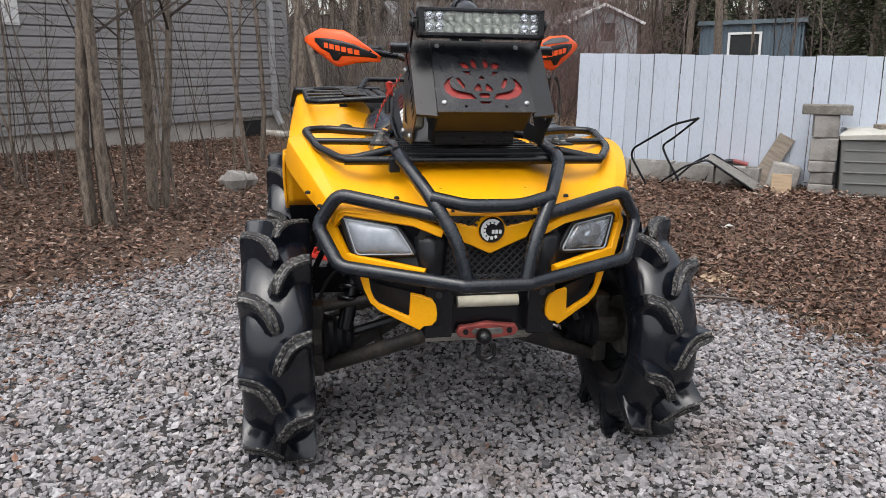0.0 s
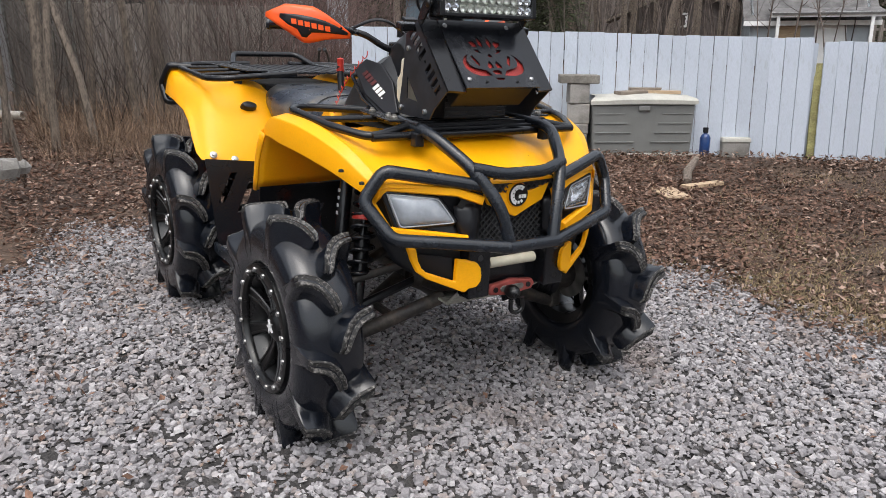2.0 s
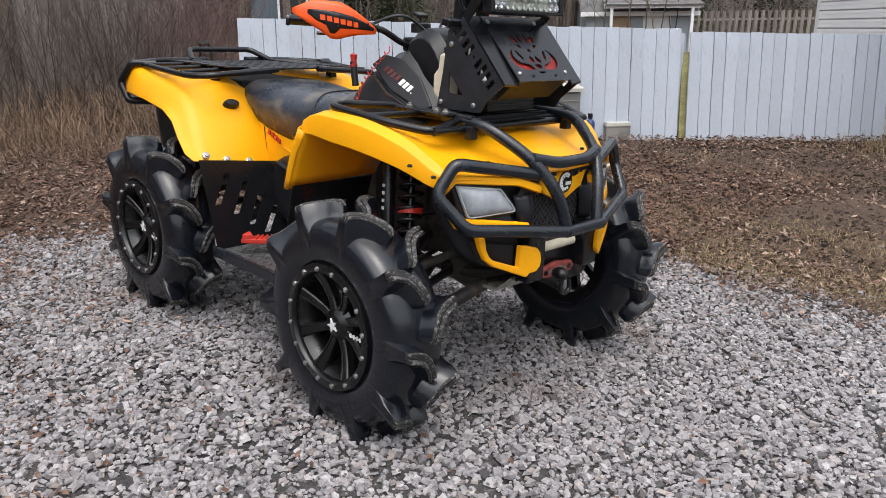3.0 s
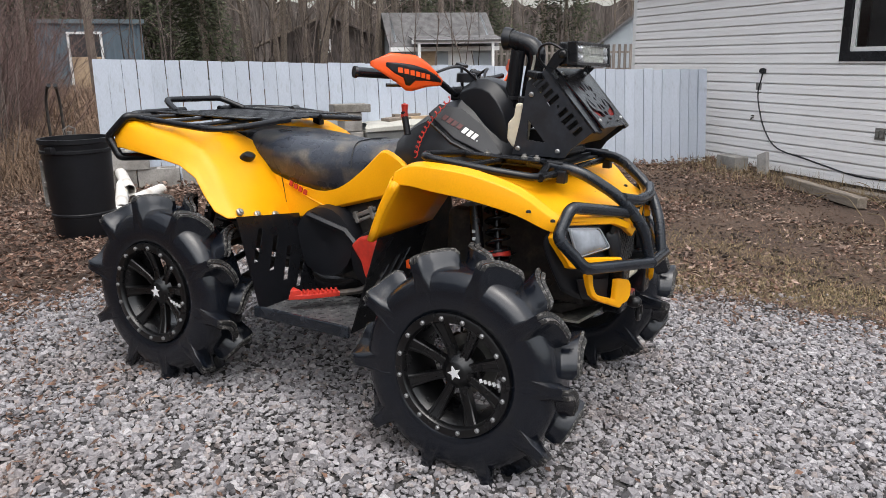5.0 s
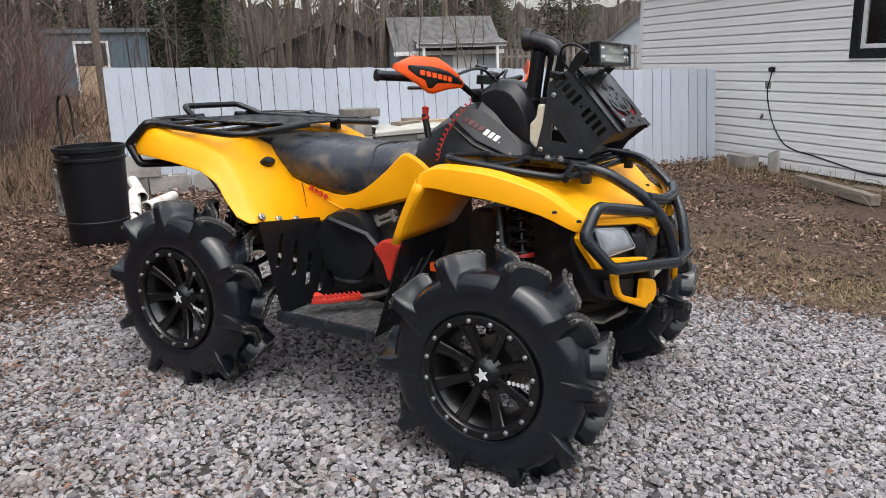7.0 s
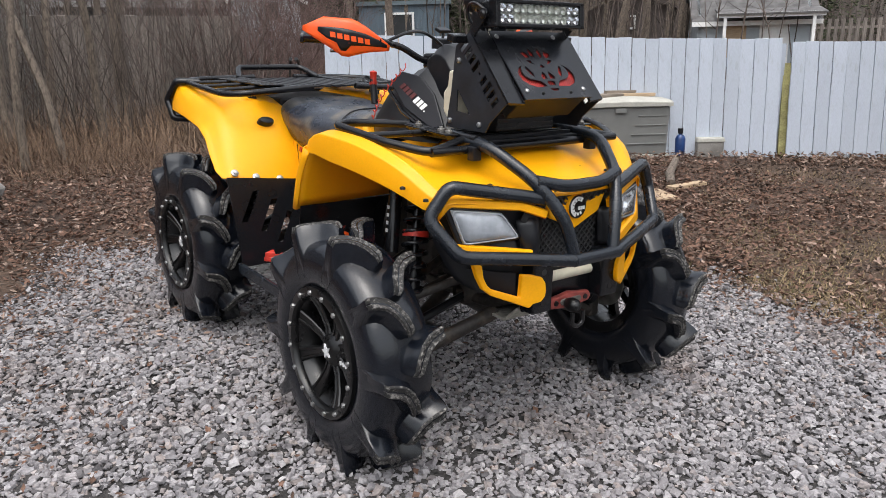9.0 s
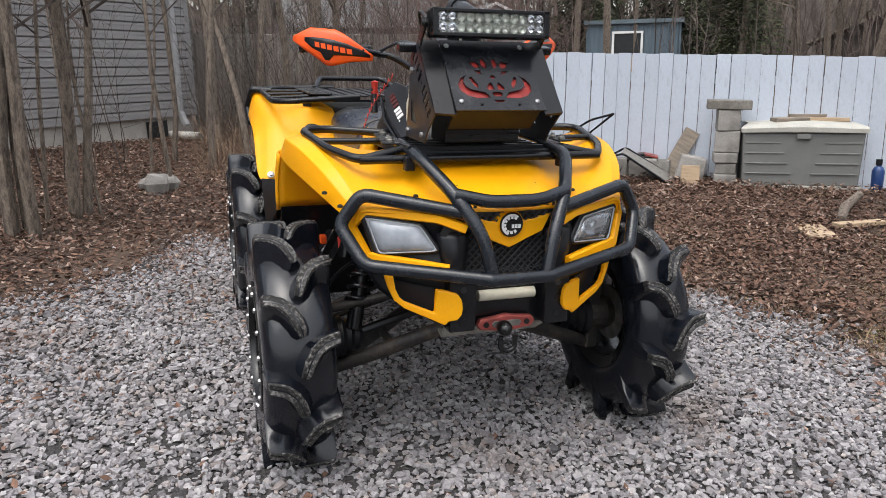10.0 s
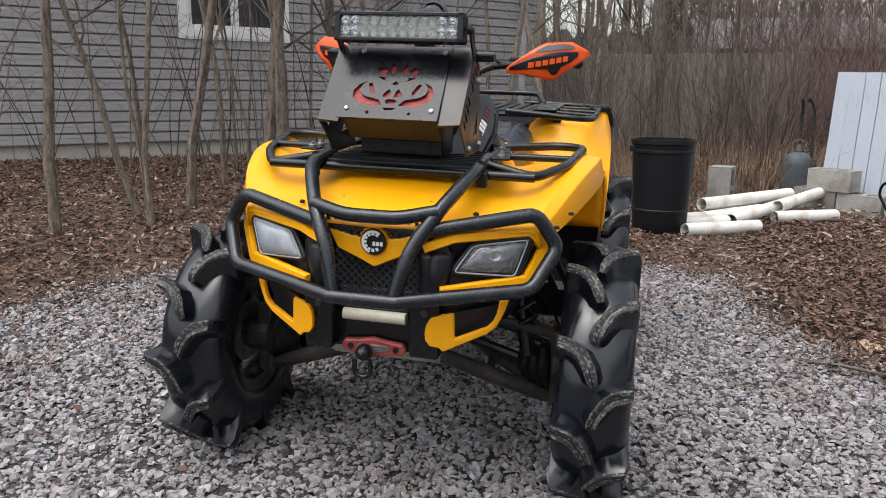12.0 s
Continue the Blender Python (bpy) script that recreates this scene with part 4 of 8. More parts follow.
side_verts, side_faces = cut_sheet(side_key, side_cuts)
YZ = Matrix(((0, 0, 1, 0), (1, 0, 0, 0), (0, 1, 0, 0), (0, 0, 0, 1)))
rad_box = part("radiator_box", Geo().add(
    [(sx * 0.128, y, z) for sx in (-1, 1) for y, z in ((-0.012, 1.185), (-0.076, 1.222), (-0.236, 1.050), (-0.170, 0.992))],
    [(3, 2, 1, 0), (4, 5, 6, 7), (0, 1, 5, 4), (1, 2, 6, 5), (2, 3, 7, 6), (3, 0, 4, 7)]), M_MESH, quad, "black steel radiator housing on the front rack", bevel=0.004, m=pose(0, 0.018, 0))
for s in (1, -1):
    part("side_plate", Geo().add([(s * 0.188, p.x, p.y) for p in side_verts], [f[::s] for f in side_faces]), M_PLATE, rad_box, "black steel side plate with a row of cut-out bars", thick=0.004)
    fl = Geo().add([(s * x, y, z) for x, y, z in ((0.130, -0.083, 1.232), (0.188, -0.077, 1.236), (0.188, -0.249, 1.046), (0.130, -0.255, 1.042), (0.130, -0.078, 1.226), (0.188, -0.072, 1.230), (0.188, -0.244, 1.040), (0.130, -0.250, 1.036))],
                   [(0, 1, 2, 3), (7, 6, 5, 4), (0, 4, 5, 1), (1, 5, 6, 2), (2, 6, 7, 3), (3, 7, 4, 0)])
    part("front_flange", fl, M_BLACKM, rad_box)
    for k, (y, z) in enumerate(((-0.030, 1.150), (0.008, 0.975), (-0.13, 0.975))):
        part("bolt", Geo().lathe([(s * 0.188, 0.0085), (s * 0.193, 0.008), (s * 0.195, 0.005), (s * 0.195, 0)], 10, "x", (0, y, z)), M_STEEL, rad_box, smooth=30)
    part("hinge_wing", Geo().box((s * 0.205, -0.045, 1.212), (0.06, 0.035, 0.022), (12, 0, 0)), M_BLACKM, rad_box, bevel=0.004)
# inclined face: local x across, y up the slope, z outwards
up = Vector((0, 0.158, 0.164)).normalized()
nrm = Vector((1, 0, 0)).cross(up)
FACE = Matrix(((1, up.x, nrm.x, 0), (0, up.y, nrm.y, -0.160), (0, up.z, nrm.z, 1.136), (0, 0, 0, 1)))


def flame(pts):
    """A cut-out given for one side, and its twin across the middle."""
    return [[(x, y) for x, y in pts], [(-x, y) for x, y in pts][::-1]]


cuts = flame([(0.075, -0.004), (0.096, -0.016), (0.108, -0.038), (0.105, -0.060), (0.088, -0.077), (0.062, -0.086), (0.022, -0.084), (0.034, -0.066), (0.052, -0.061), (0.072, -0.056), (0.086, -0.045), (0.090, -0.030), (0.086, -0.016)])
cuts += flame([(0.021, -0.040), (0.012, -0.029), (0.006, -0.040), (0.005, -0.058), (0.013, -0.055), (0.021, -0.059), (0.027, -0.050)])
cuts += flame([(0.072, -0.013), (0.063, -0.010), (0.056, -0.024), (0.049, -0.038), (0.053, -0.051), (0.060, -0.042), (0.066, -0.030)])
cuts += flame([(0.052, 0.012), (0.040, 0.002), (0.022, -0.004), (0.032, 0.004), (0.030, 0.012)])
cuts += flame([(0.058, 0.040), (0.040, 0.046), (0.030, 0.034), (0.034, 0.020), (0.046, 0.022)])
cuts += flame([(0.016, 0.060), (0.008, 0.040), (0.012, 0.020), (0.024, 0.030), (0.024, 0.050)])
cuts += [[(-0.016, -0.070), (-0.010, -0.064), (0.010, -0.064), (0.016, -0.070), (0.010, -0.080), (-0.010, -0.080)], [(-0.018, -0.092), (0.018, -0.092), (0.010, -0.100), (-0.010, -0.100)], [(-0.010, -0.012), (0.0, -0.002), (0.010, -0.012), (0.0, -0.017)]]
vs, fs = cut_sheet([(-0.132, -0.128), (0.132, -0.128), (0.128, 0.122), (-0.128, 0.122)], cuts)
fp = Geo().add([FACE @ Vector((p.x, p.y, 0.0145)) for p in vs], fs)
part("face_plate", fp, M_FACEPLATE, rad_box, "scuffed black steel plate with cut-outs over red mesh", thick=0.004)
part("red_mesh", Geo().prism([(-0.115, -0.107), (0.115, -0.107), (0.115, 0.07), (-0.115, 0.07)], 0.002, FACE @ Matrix.Translation((0, 0, 0.0055))), M_REDMESH, rad_box)
holes = Geo()
for i in range(-24, 25):
    for j in range(-26, 18):
        x, y = i * 0.0046, j * 0.0042
        if (i + j) % 2 == 0 and -0.104 < y < 0.066:
            holes.prism([(x - 0.0017, y), (x, y - 0.0015), (x + 0.0017, y), (x, y + 0.0015)], 0.001, FACE @ Matrix.Translation((0, 0, 0.0070)))
part("perforation", holes, M_RIM, rad_box)
for x, y in ((-0.112, -0.098), (0.112, -0.098), (-0.112, 0.10), (0.112, 0.10), (-0.055, -0.108), (0.055, -0.108)):
    r = 0.0075 if abs(x) > 0.1 else 0.0045
    part("bolt", Geo().lathe([(0.0, r), (0.003, r * 0.9), (0.005, r * 0.5), (0.005, 0)], 10, "z"), M_STEEL if abs(x) > 0.1 else M_RIM, rad_box, m=FACE @ Matrix.Translation((x, y, 0.0145)))

core = part("radiator_core", Geo().box((0, -0.055, 0.992), (0.23, 0.13, 0.085)), M_BLACK, rad_box, bevel=0.004)
for k in range(6):
    part("fin", Geo().box((0, -0.1215, 0.958 + k * 0.013), (0.225, 0.004, 0.004)), M_RIM, core)

# light bar
LB = pose(0, -0.108, 1.277, -6, 0, 0)
bar = part("light_bar", Geo().box((0, 0.002, 0), (0.345, 0.032, 0.074)), M_BLACKM, quad, "black LED light bar with clear lenses", bevel=0.006, m=LB)
fr = Geo()
for c, sz in (((0, -0.026, 0.032), (0.345, 0.03, 0.010)), ((0, -0.026, -0.032), (0.345, 0.03, 0.010)), ((-0.164, -0.026, 0), (0.016, 0.03, 0.074)), ((0.164, -0.026, 0), (0.016, 0.03, 0.074))):
    fr.box(c, sz)
part("bezel", fr, M_BLACKM, bar, bevel=0.002)
part("reflector_board", Geo().box((0, -0.0145, 0), (0.315, 0.004, 0.056)), M_LEDBACK, bar)
for k in range(12):
    for r in (-1, 1):
        g = Geo().lathe([(-0.014, 0.0122), (-0.004, 0.0105), (0.0, 0.006), (0.0015, 0.0)], 14, "y", (-0.143 + k * 0.026, -0.020, r * 0.0135))
        part("led_cup", g, M_CHROME if k in (0, 1, 10, 11) else M_LEDBACK, bar, smooth=30)
part("lens", Geo().box((0, -0.036, 0), (0.312, 0.004, 0.055)), M_CLEAR, bar).visible_shadow = False
for k in range(9):
    part("cooling_fin", Geo().box((0, 0.023, -0.030 + k * 0.0075), (0.335, 0.012, 0.002)), M_BLACKM, bar)
for s in (1, -1):
    part("bracket", Geo().prism([(-0.012, 0.014), (-0.016, 0.0), (-0.006, -0.014), (0.060, -0.072), (0.086, -0.072), (0.030, 0.004), (0.006, 0.018)], 0.006, Matrix.Translation((s * 0.183, 0, 0)) @ YZ), M_BLACKM, bar, bevel=0.0015)
    part("bracket_bolt", Geo().lathe([(s * 0.176, 0.012), (s * 0.188, 0.012), (s * 0.192, 0.007), (s * 0.192, 0)], 12, "x"), M_RIM, bar, smooth=30)

part("bar_cable", Geo().tube(catmull([(-0.178, 0.0, 0.012), (-0.183, 0.035, 0.034), (-0.175, 0.075, 0.030), (-0.160, 0.090, -0.005), (-0.13, 0.07, -0.045)], 5), 0.0045, 6), M_BLACK, bar, smooth=60)

# snorkels and bottle
elbow = rounded([(0.03, 0.10, 0.96), (0.02, 0.085, 1.15), (0.015, 0.052, 1.300), (0.015, 0.175, 1.330)], 0.10, 8)
sn = part("snorkel_pipe", Geo().tube(elbow, [0.027 + 0.006 * min(1, max(0, (i - 4) / 9)) for i in range(len(elbow))], 16), M_BLACKM, quad, "black intake pipe with a turned elbow", smooth=50)
for dx in (-0.0335, 0.0335):
    part("reflective_band", Geo().tube([(p.x + dx * (0.88 + 0.012 * i), p.y - 0.006, p.z + 0.006) for i, p in enumerate(elbow[2:13])], 0.0048, 6), M_SKID, sn, "pale rubber strip", smooth=50)
part("pipe_mouth", Geo().lathe([(-0.018, 0.034), (0.004, 0.040), (0.010, 0.040), (0.010, 0.034), (-0.03, 0.028)], 20, "y", (0.015, 0.172, 1.329)), M_BLACK, sn, smooth=40)
part("snorkel_pipe", Geo().tube(rounded([(-0.01, 0.145, 0.98), (-0.01, 0.135, 1.14), (-0.01, 0.120, 1.29)], 0.03), 0.026, 12), M_BLACKM, quad, smooth=50)
part("pipe_ring", Geo().lathe([(-0.006, 0.026), (-0.006, 0.031), (0.006, 0.031), (0.006, 0.026)], 16, "z", (-0.01, 0.136, 1.13), closed=True), M_BLACK, sn, smooth=30)
part("snorkel_pipe", Geo().tube(rounded([(-0.10, 0.03, 1.09), (-0.13, 0.0, 1.17), (-0.11, -0.03, 1.215)], 0.03), 0.018, 10), M_BLACK, quad, smooth=50)
part("hose_clamp", Geo().lathe([(-0.008, 0.024), (0.008, 0.024), (0.008, 0.021), (-0.008, 0.021)], 16, "z", (-0.135, 0.0, 1.165), closed=True), M_STEEL, quad, smooth=30)
btl = part("coolant_bottle", Geo().prism([(0.012, 0.985), (0.05, 0.975), (0.072, 1.0), (0.072, 1.055), (0.052, 1.075), (0.046, 1.12), (0.022, 1.12), (0.02, 1.08), (0.006, 1.06)], 0.055, Matrix.Translation((-0.155, 0, 0)) @ YZ), M_BOTTLE, quad, "milky plastic overflow bottle", bevel=0.008)
part("bottle_cap", Geo().lathe([(0, 0.014), (0.02, 0.014), (0.022, 0.011), (0.022, 0)], 14, "z", (-0.155, 0.034, 1.118)), M_BLACK, btl, smooth=40)

# console, pod, handlebar
console = half_shell([
    [(0, 0.07, 0.95), (0.07, 0.07, 0.945), (0.13, 0.08, 0.93), (0.17, 0.09, 0.91), (0.19, 0.10, 0.89)],
    [(0, 0.18, 1.07), (0.06, 0.18, 1.06), (0.125, 0.185, 1.005), (0.185, 0.19, 0.94), (0.21, 0.19, 0.895)],
    [(0, 0.30, 1.13), (0.07, 0.30, 1.12), (0.145, 0.30, 1.065), (0.195, 0.30, 0.965), (0.215, 0.30, 0.895)],
    [(0, 0.40, 1.085), (0.08, 0.40, 1.075), (0.145, 0.40, 1.04), (0.185, 0.41, 0.955), (0.205, 0.41, 0.885)],
    [(0, 0.48, 1.03), (0.075, 0.48, 1.025), (0.125, 0.48, 1.0), (0.155, 0.49, 0.94), (0.17, 0.50, 0.875)],
    [(0, 0.545, 0.985), (0.065, 0.545, 0.98), (0.11, 0.545, 0.955), (0.135, 0.55, 0.915), (0.15, 0.56, 0.865)],
], 1, 2)
con = part("console", console, M_BLACK, quad, "black plastic tank cover", smooth=26, thick=0.006, bevel=0.006)
pod = half_shell([
    [(0, 0.10, 1.02), (0.05, 0.10, 1.02), (0.085, 0.105, 1.0), (0.09, 0.11, 0.96)],
    [(0, 0.125, 1.12), (0.055, 0.125, 1.115), (0.095, 0.13, 1.08), (0.10, 0.14, 0.99)],
    [(0, 0.18, 1.185), (0.055, 0.18, 1.18), (0.092, 0.185, 1.145), (0.10, 0.19, 1.03)],
    [(0, 0.25, 1.195), (0.05, 0.25, 1.19), (0.082, 0.25, 1.16), (0.09, 0.25, 1.06)],
    [(0, 0.31, 1.165), (0.045, 0.31, 1.16), (0.07, 0.31, 1.14), (0.08, 0.31, 1.08)],
], 1, 2)
part("instrument_pod", pod, M_BLACK, quad, smooth=26, thick=0.006, bevel=0.006)
for s in (1, -1):
    along_d, out_d = Vector((0, -0.91, -0.42)).normalized(), Vector((s * 0.78, -0.05, 0.62))
    out_d = (out_d - along_d * out_d.dot(along_d)).normalized()
    up_d = out_d.cross(along_d) * -s
    SP = Matrix(((along_d.x, up_d.x, out_d.x, s * 0.150), (along_d.y, up_d.y, out_d.y, 0.25), (along_d.z, up_d.z, out_d.z, 1.03), (0, 0, 0, 1)))
    if up_d.z < 0:
        SP = SP @ Matrix.Diagonal((1, -1, 1, 1))
    shield_shape = [(-0.135, -0.030), (-0.125, 0.024), (-0.045, 0.052), (0.055, 0.040), (0.175, -0.012), (0.150, -0.046), (0.0, -0.058)]
    part("side_cover", Geo().prism(shield_shape, 0.012, SP), M_BLACK, con, bevel=0.004)
    ridge = [(-0.120, -0.050, 0.002), (0.0, -0.072, 0.0), (0.150, -0.060, -0.004)]
    part("cover_crease", Geo().tube([SP @ Vector(p) for p in ridge], 0.006, 6), M_BLACKM, con, smooth=50)
    marks = Geo()
    for k in range(3):
        a = 0.008 + k * 0.021
        marks.prism([(a, -0.013), (a + 0.015, -0.013), (a + 0.018, 0.011), (a + 0.003, 0.011)], 0.002, SP @ Matrix.Translation((0, -0.012, 0.007)))
    marks.prism([(0.073, -0.013), (0.078, -0.013), (0.078, -0.008), (0.073, -0.008)], 0.002, SP @ Matrix.Translation((0, -0.012, 0.007)))
    part("white_marks", marks, M_WHITE, con, "short white bars")
    marks = Geo()
    for k in range(4):
        a = -0.082 + k * 0.0215
        marks.prism([(a, -0.011), (a + 0.016, -0.011), (a + 0.019, 0.010), (a + 0.003, 0.010)], 0.002, SP @ Matrix.Translation((0, -0.010, 0.007)))
    part("red_marks", marks, M_DARKRED, con, "dull red bars")
for s in (1, -1):
    hb = part("handlebar", Geo().tube(rounded([(0, 0.33, 1.13), (s * 0.07, 0.335, 1.135), (s * 0.15, 0.36, 1.185), (s * 0.27, 0.425, 1.198), (s * 0.29, 0.436, 1.199)], 0.03), 0.011, 10), M_BLACKM, quad, smooth=50)
    part("grip", Geo().tube([(s * 0.28, 0.43, 1.198), (s * 0.30, 0.442, 1.199), (s * 0.415, 0.508, 1.204), (s * 0.418, 0.51, 1.204), (s * 0.426, 0.515, 1.205)], [0.014, 0.0165, 0.0165, 0.02, 0.019], 12), M_RUBBER, hb, smooth=40)
    part("lever", Geo().tube(rounded([(s * 0.22, 0.385, 1.178), (s * 0.27, 0.37, 1.165), (s * 0.37, 0.425, 1.165)], 0.02), 0.006, 6), M_BLACKM, hb, smooth=50)
    part("switch_block", Geo().box((s * 0.235, 0.405, 1.195), (0.05, 0.04, 0.045), (0, 0, s * 28)), M_BLACK, hb, bevel=0.008)
    part("guard_arm", Geo().tube(rounded([(s * 0.17, 0.365, 1.185), (s * 0.215, 0.32, 1.19), (s * 0.265, 0.305, 1.20)], 0.03), 0.010, 8), M_BLACKM, hb, smooth=50)
    # hand guard: local x from tip inwards, y up, z outwards
    tip, inn = Vector((s * 0.464, 0.398 - s * 0.024, 1.232)), Vector((s * 0.232, 0.285 - s * 0.012, 1.205))
    ax = (inn - tip).normalized()
    az = ax.cross(Vector((0, 0, 1))).normalized()
    az = az if az.y < 0 else -az
    ay = az.cross(ax)
    G3 = Matrix(((ax.x, ay.x, az.x, tip.x), (ax.y, ay.y, az.y, tip.y), (ax.z, ay.z, az.z, tip.z), (0, 0, 0, 1)))
    sg = 1 if ay.z > 0 else -1
    shell = Geo()
    rows = []
    top = [(0.0, 0.006), (0.06, 0.040), (0.15, 0.044), (0.19, 0.026), (0.235, 0.002), (0.27, -0.020)]
    low = [(0.0, -0.006), (0.05, -0.030), (0.085, -0.046), (0.125, -0.068), (0.145, -0.068), (0.20, -0.048), (0.27, -0.036)]

    def along(line, u):
        for (a, va), (b, vb) in zip(line, line[1:]):
            if u <= b:
                return va + (vb - va) * (u - a) / (b - a)
        return line[-1][1]

    def skin(u, v, lift=0.0):
        """A point of the guard's face: a shallow keel along its middle."""
        body = 0.040 * math.sin(math.pi * min(1, (u + 0.02) / 0.31))
        return Vector((u, sg * v, body - 0.36 * max(0, v - 0.012) - 0.30 * max(0, -0.022 - v) - 0.012 + lift))
    us = [0.0, 0.02, 0.04, 0.06, 0.085, 0.105, 0.125, 0.145, 0.17, 0.19, 0.21, 0.235, 0.255, 0.27]
    for u in us:
        hi, lo = along(top, u), along(low, u)
        vs = sorted({lo, hi, *(min(hi, max(lo, q)) for q in (-0.05, -0.022, -0.005, 0.012, 0.026))})
        vs = [lo + (hi - lo) * k / 8 for k in range(9)]
        rows.append([skin(u, v) for v in vs])
    shell.grid([[G3 @ p for p in r] for r in rows])
    gd = part("hand_guard", shell, M_ORANGE, hb, "bright orange hand guard with a black inset", smooth=30, thick=0.005)
    ins = []
    for u, hi, lo in [(0.045, 0.010, -0.002), (0.075, 0.013, -0.020), (0.105, 0.014, -0.030), (0.120, 0.014, -0.052), (0.135, 0.013, -0.052), (0.150, 0.012, -0.034), (0.19, 0.006, -0.030), (0.235, -0.008, -0.028), (0.262, -0.020, -0.028)]:
        ins.append([G3 @ skin(u, lo + (hi - lo) * k / 5, 0.004) for k in range(6)])
    part("guard_inset", Geo().grid(ins), M_BLACK, hb, smooth=50, thick=0.002)
    txt = Geo()
    for k in range(6):
        u = 0.085 + k * 0.0215
        v = -0.008 - 0.0018 * k
        q = [(u, v - 0.008), (u + 0.016, v - 0.008), (u + 0.013, v + 0.008), (u - 0.003, v + 0.008)]
        txt.add([G3 @ skin(a, b, h) for h in (0.003, 0.0065) for a, b in q], [(0, 1, 2, 3), (7, 6, 5, 4)] + [(i, 4 + i, 4 + (i + 1) % 4, (i + 1) % 4) for i in range(4)])
    part("guard_marks", txt, M_ORANGE, hb, "orange bars")
    up2 = Geo().grid([[G3 @ skin(u, lo + (hi - lo) * k / 3, 0.003) for k in range(4)] for u, lo, hi in ((0.055, 0.020, 0.026), (0.075, 0.020, 0.034), (0.11, 0.020, 0.037), (0.145, 0.020, 0.036), (0.18, 0.018, 0.024))])
    part("guard_vent", up2, M_FACE, hb, "grey vent insert", thick=0.002)
part("bar_clamp", Geo().box((0, 0.335, 1.135), (0.11, 0.05, 0.05)), M_BLACKM, quad, bevel=0.008)
part("gauge", Geo().lathe([(0, 0.035), (0.03, 0.035), (0.034, 0.028), (0.034, 0)], 18, "z", (0.0, 0.325, 1.175)), M_BLACK, quad, smooth=40)
part("phone_mount", Geo().box((0.03, 0.36, 1.235), (0.05, 0.03, 0.012), (20, 0, 0)).tube([(0.03, 0.36, 1.23), (0.02, 0.35, 1.16)], 0.006, 6), M_BLACK, quad, bevel=0.003)
part("throttle_cable", Geo().tube(catmull([(0.2, 0.39, 1.19), (0.12, 0.30, 1.225), (0.04, 0.27, 1.20), (0.0, 0.22, 1.12)], 5), 0.005, 6), M_BLACK, quad, smooth=60)
part("brake_cable", Geo().tube(catmull([(-0.2, 0.385, 1.19), (-0.13, 0.30, 1.23), (-0.06, 0.27, 1.20), (0.0, 0.22, 1.12)], 5), 0.005, 6), M_BLACK, quad, smooth=60)
coil = []
for k in range(150):
    u = k / 149
    p = Vector((-0.16, 0.30, 1.125)).lerp(Vector((-0.245, 0.385, 0.925)), u)
    coil.append((p.x - 0.012 * math.sin(u * 3.1), p.y + 0.007 * math.cos(k * 0.5) + 0.02 * math.sin(u * 3.1), p.z + 0.007 * math.sin(k * 0.5)))
part("coiled_lanyard", Geo().tube(coil, 0.0017, 5), M_RED, quad, "red coiled safety lanyard", smooth=60)
key = part("shift_lever", Geo().tube([(-0.185, 0.455, 0.99), (-0.18, 0.475, 1.07)], 0.012, 10), M_BLACK, quad, smooth=40)
part("lever_knob", Geo().lathe([(0, 0.0), (0.0, 0.011), (0.012, 0.014), (0.024, 0.010), (0.05, 0.013), (0.055, 0.0)], 12, "z", (-0.18, 0.472, 1.045)), M_RED, key, "red lever knob", smooth=40)

# front face
face = half_shell([
    [(0, -0.318, 0.800), (0.12, -0.318, 0.795), (0.22, -0.285, 0.785), (0.33, -0.225, 0.78), (0.395, -0.185, 0.765)],
    [(0, -0.285, 0.72), (0.12, -0.287, 0.712), (0.20, -0.268, 0.705), (0.32, -0.210, 0.705), (0.405, -0.165, 0.725)],
    [(0, -0.280, 0.62), (0.12, -0.290, 0.62), (0.18, -0.300, 0.62), (0.30, -0.235, 0.61), (0.375, -0.185, 0.635)],
    [(0, -0.265, 0.54), (0.12, -0.290, 0.525), (0.18, -0.298, 0.515), (0.28, -0.245, 0.53), (0.335, -0.205, 0.565)],
])
part("front_panel", face, M_BLACK, quad, smooth=50, thick=0.006)


def ribbon(pts, widths, depth, normal):
    """A flat band along pts, facing normal."""
    pts = [Vector(p) for p in pts]
    vs = []
    for i, p in enumerate(pts):
        a, b = pts[max(0, i - 1)], pts[min(len(pts) - 1, i + 1)]
        t = (b - a).normalized()
        n = (Vector(normal) - t * Vector(normal).dot(t)).normalized()
        s = t.cross(n)
        k = 1.0
        if 0 < i < len(pts) - 1:
            c = (p - a).normalized().dot((b - p).normalized())
            k = 1 / max(0.5, math.sqrt((1 + c) / 2))
        w = widths[i] / 2 * k
        vs += [p + s * w + n * depth * 0.3, p + s * w * 0.72 + n * depth, p - s * w * 0.72 + n * depth, p - s * w + n * depth * 0.3, p - s * w - n * depth, p + s * w - n * depth]
    n = len(pts)
    fs = [(i * 6 + j, i * 6 + (j + 1) % 6, (i + 1) * 6 + (j + 1) % 6, (i + 1) * 6 + j) for i in range(n - 1) for j in range(6)]
    fs += [(5, 4, 3, 2, 1, 0), tuple((n - 1) * 6 + j for j in range(6))]
    return Geo().add(vs, fs)


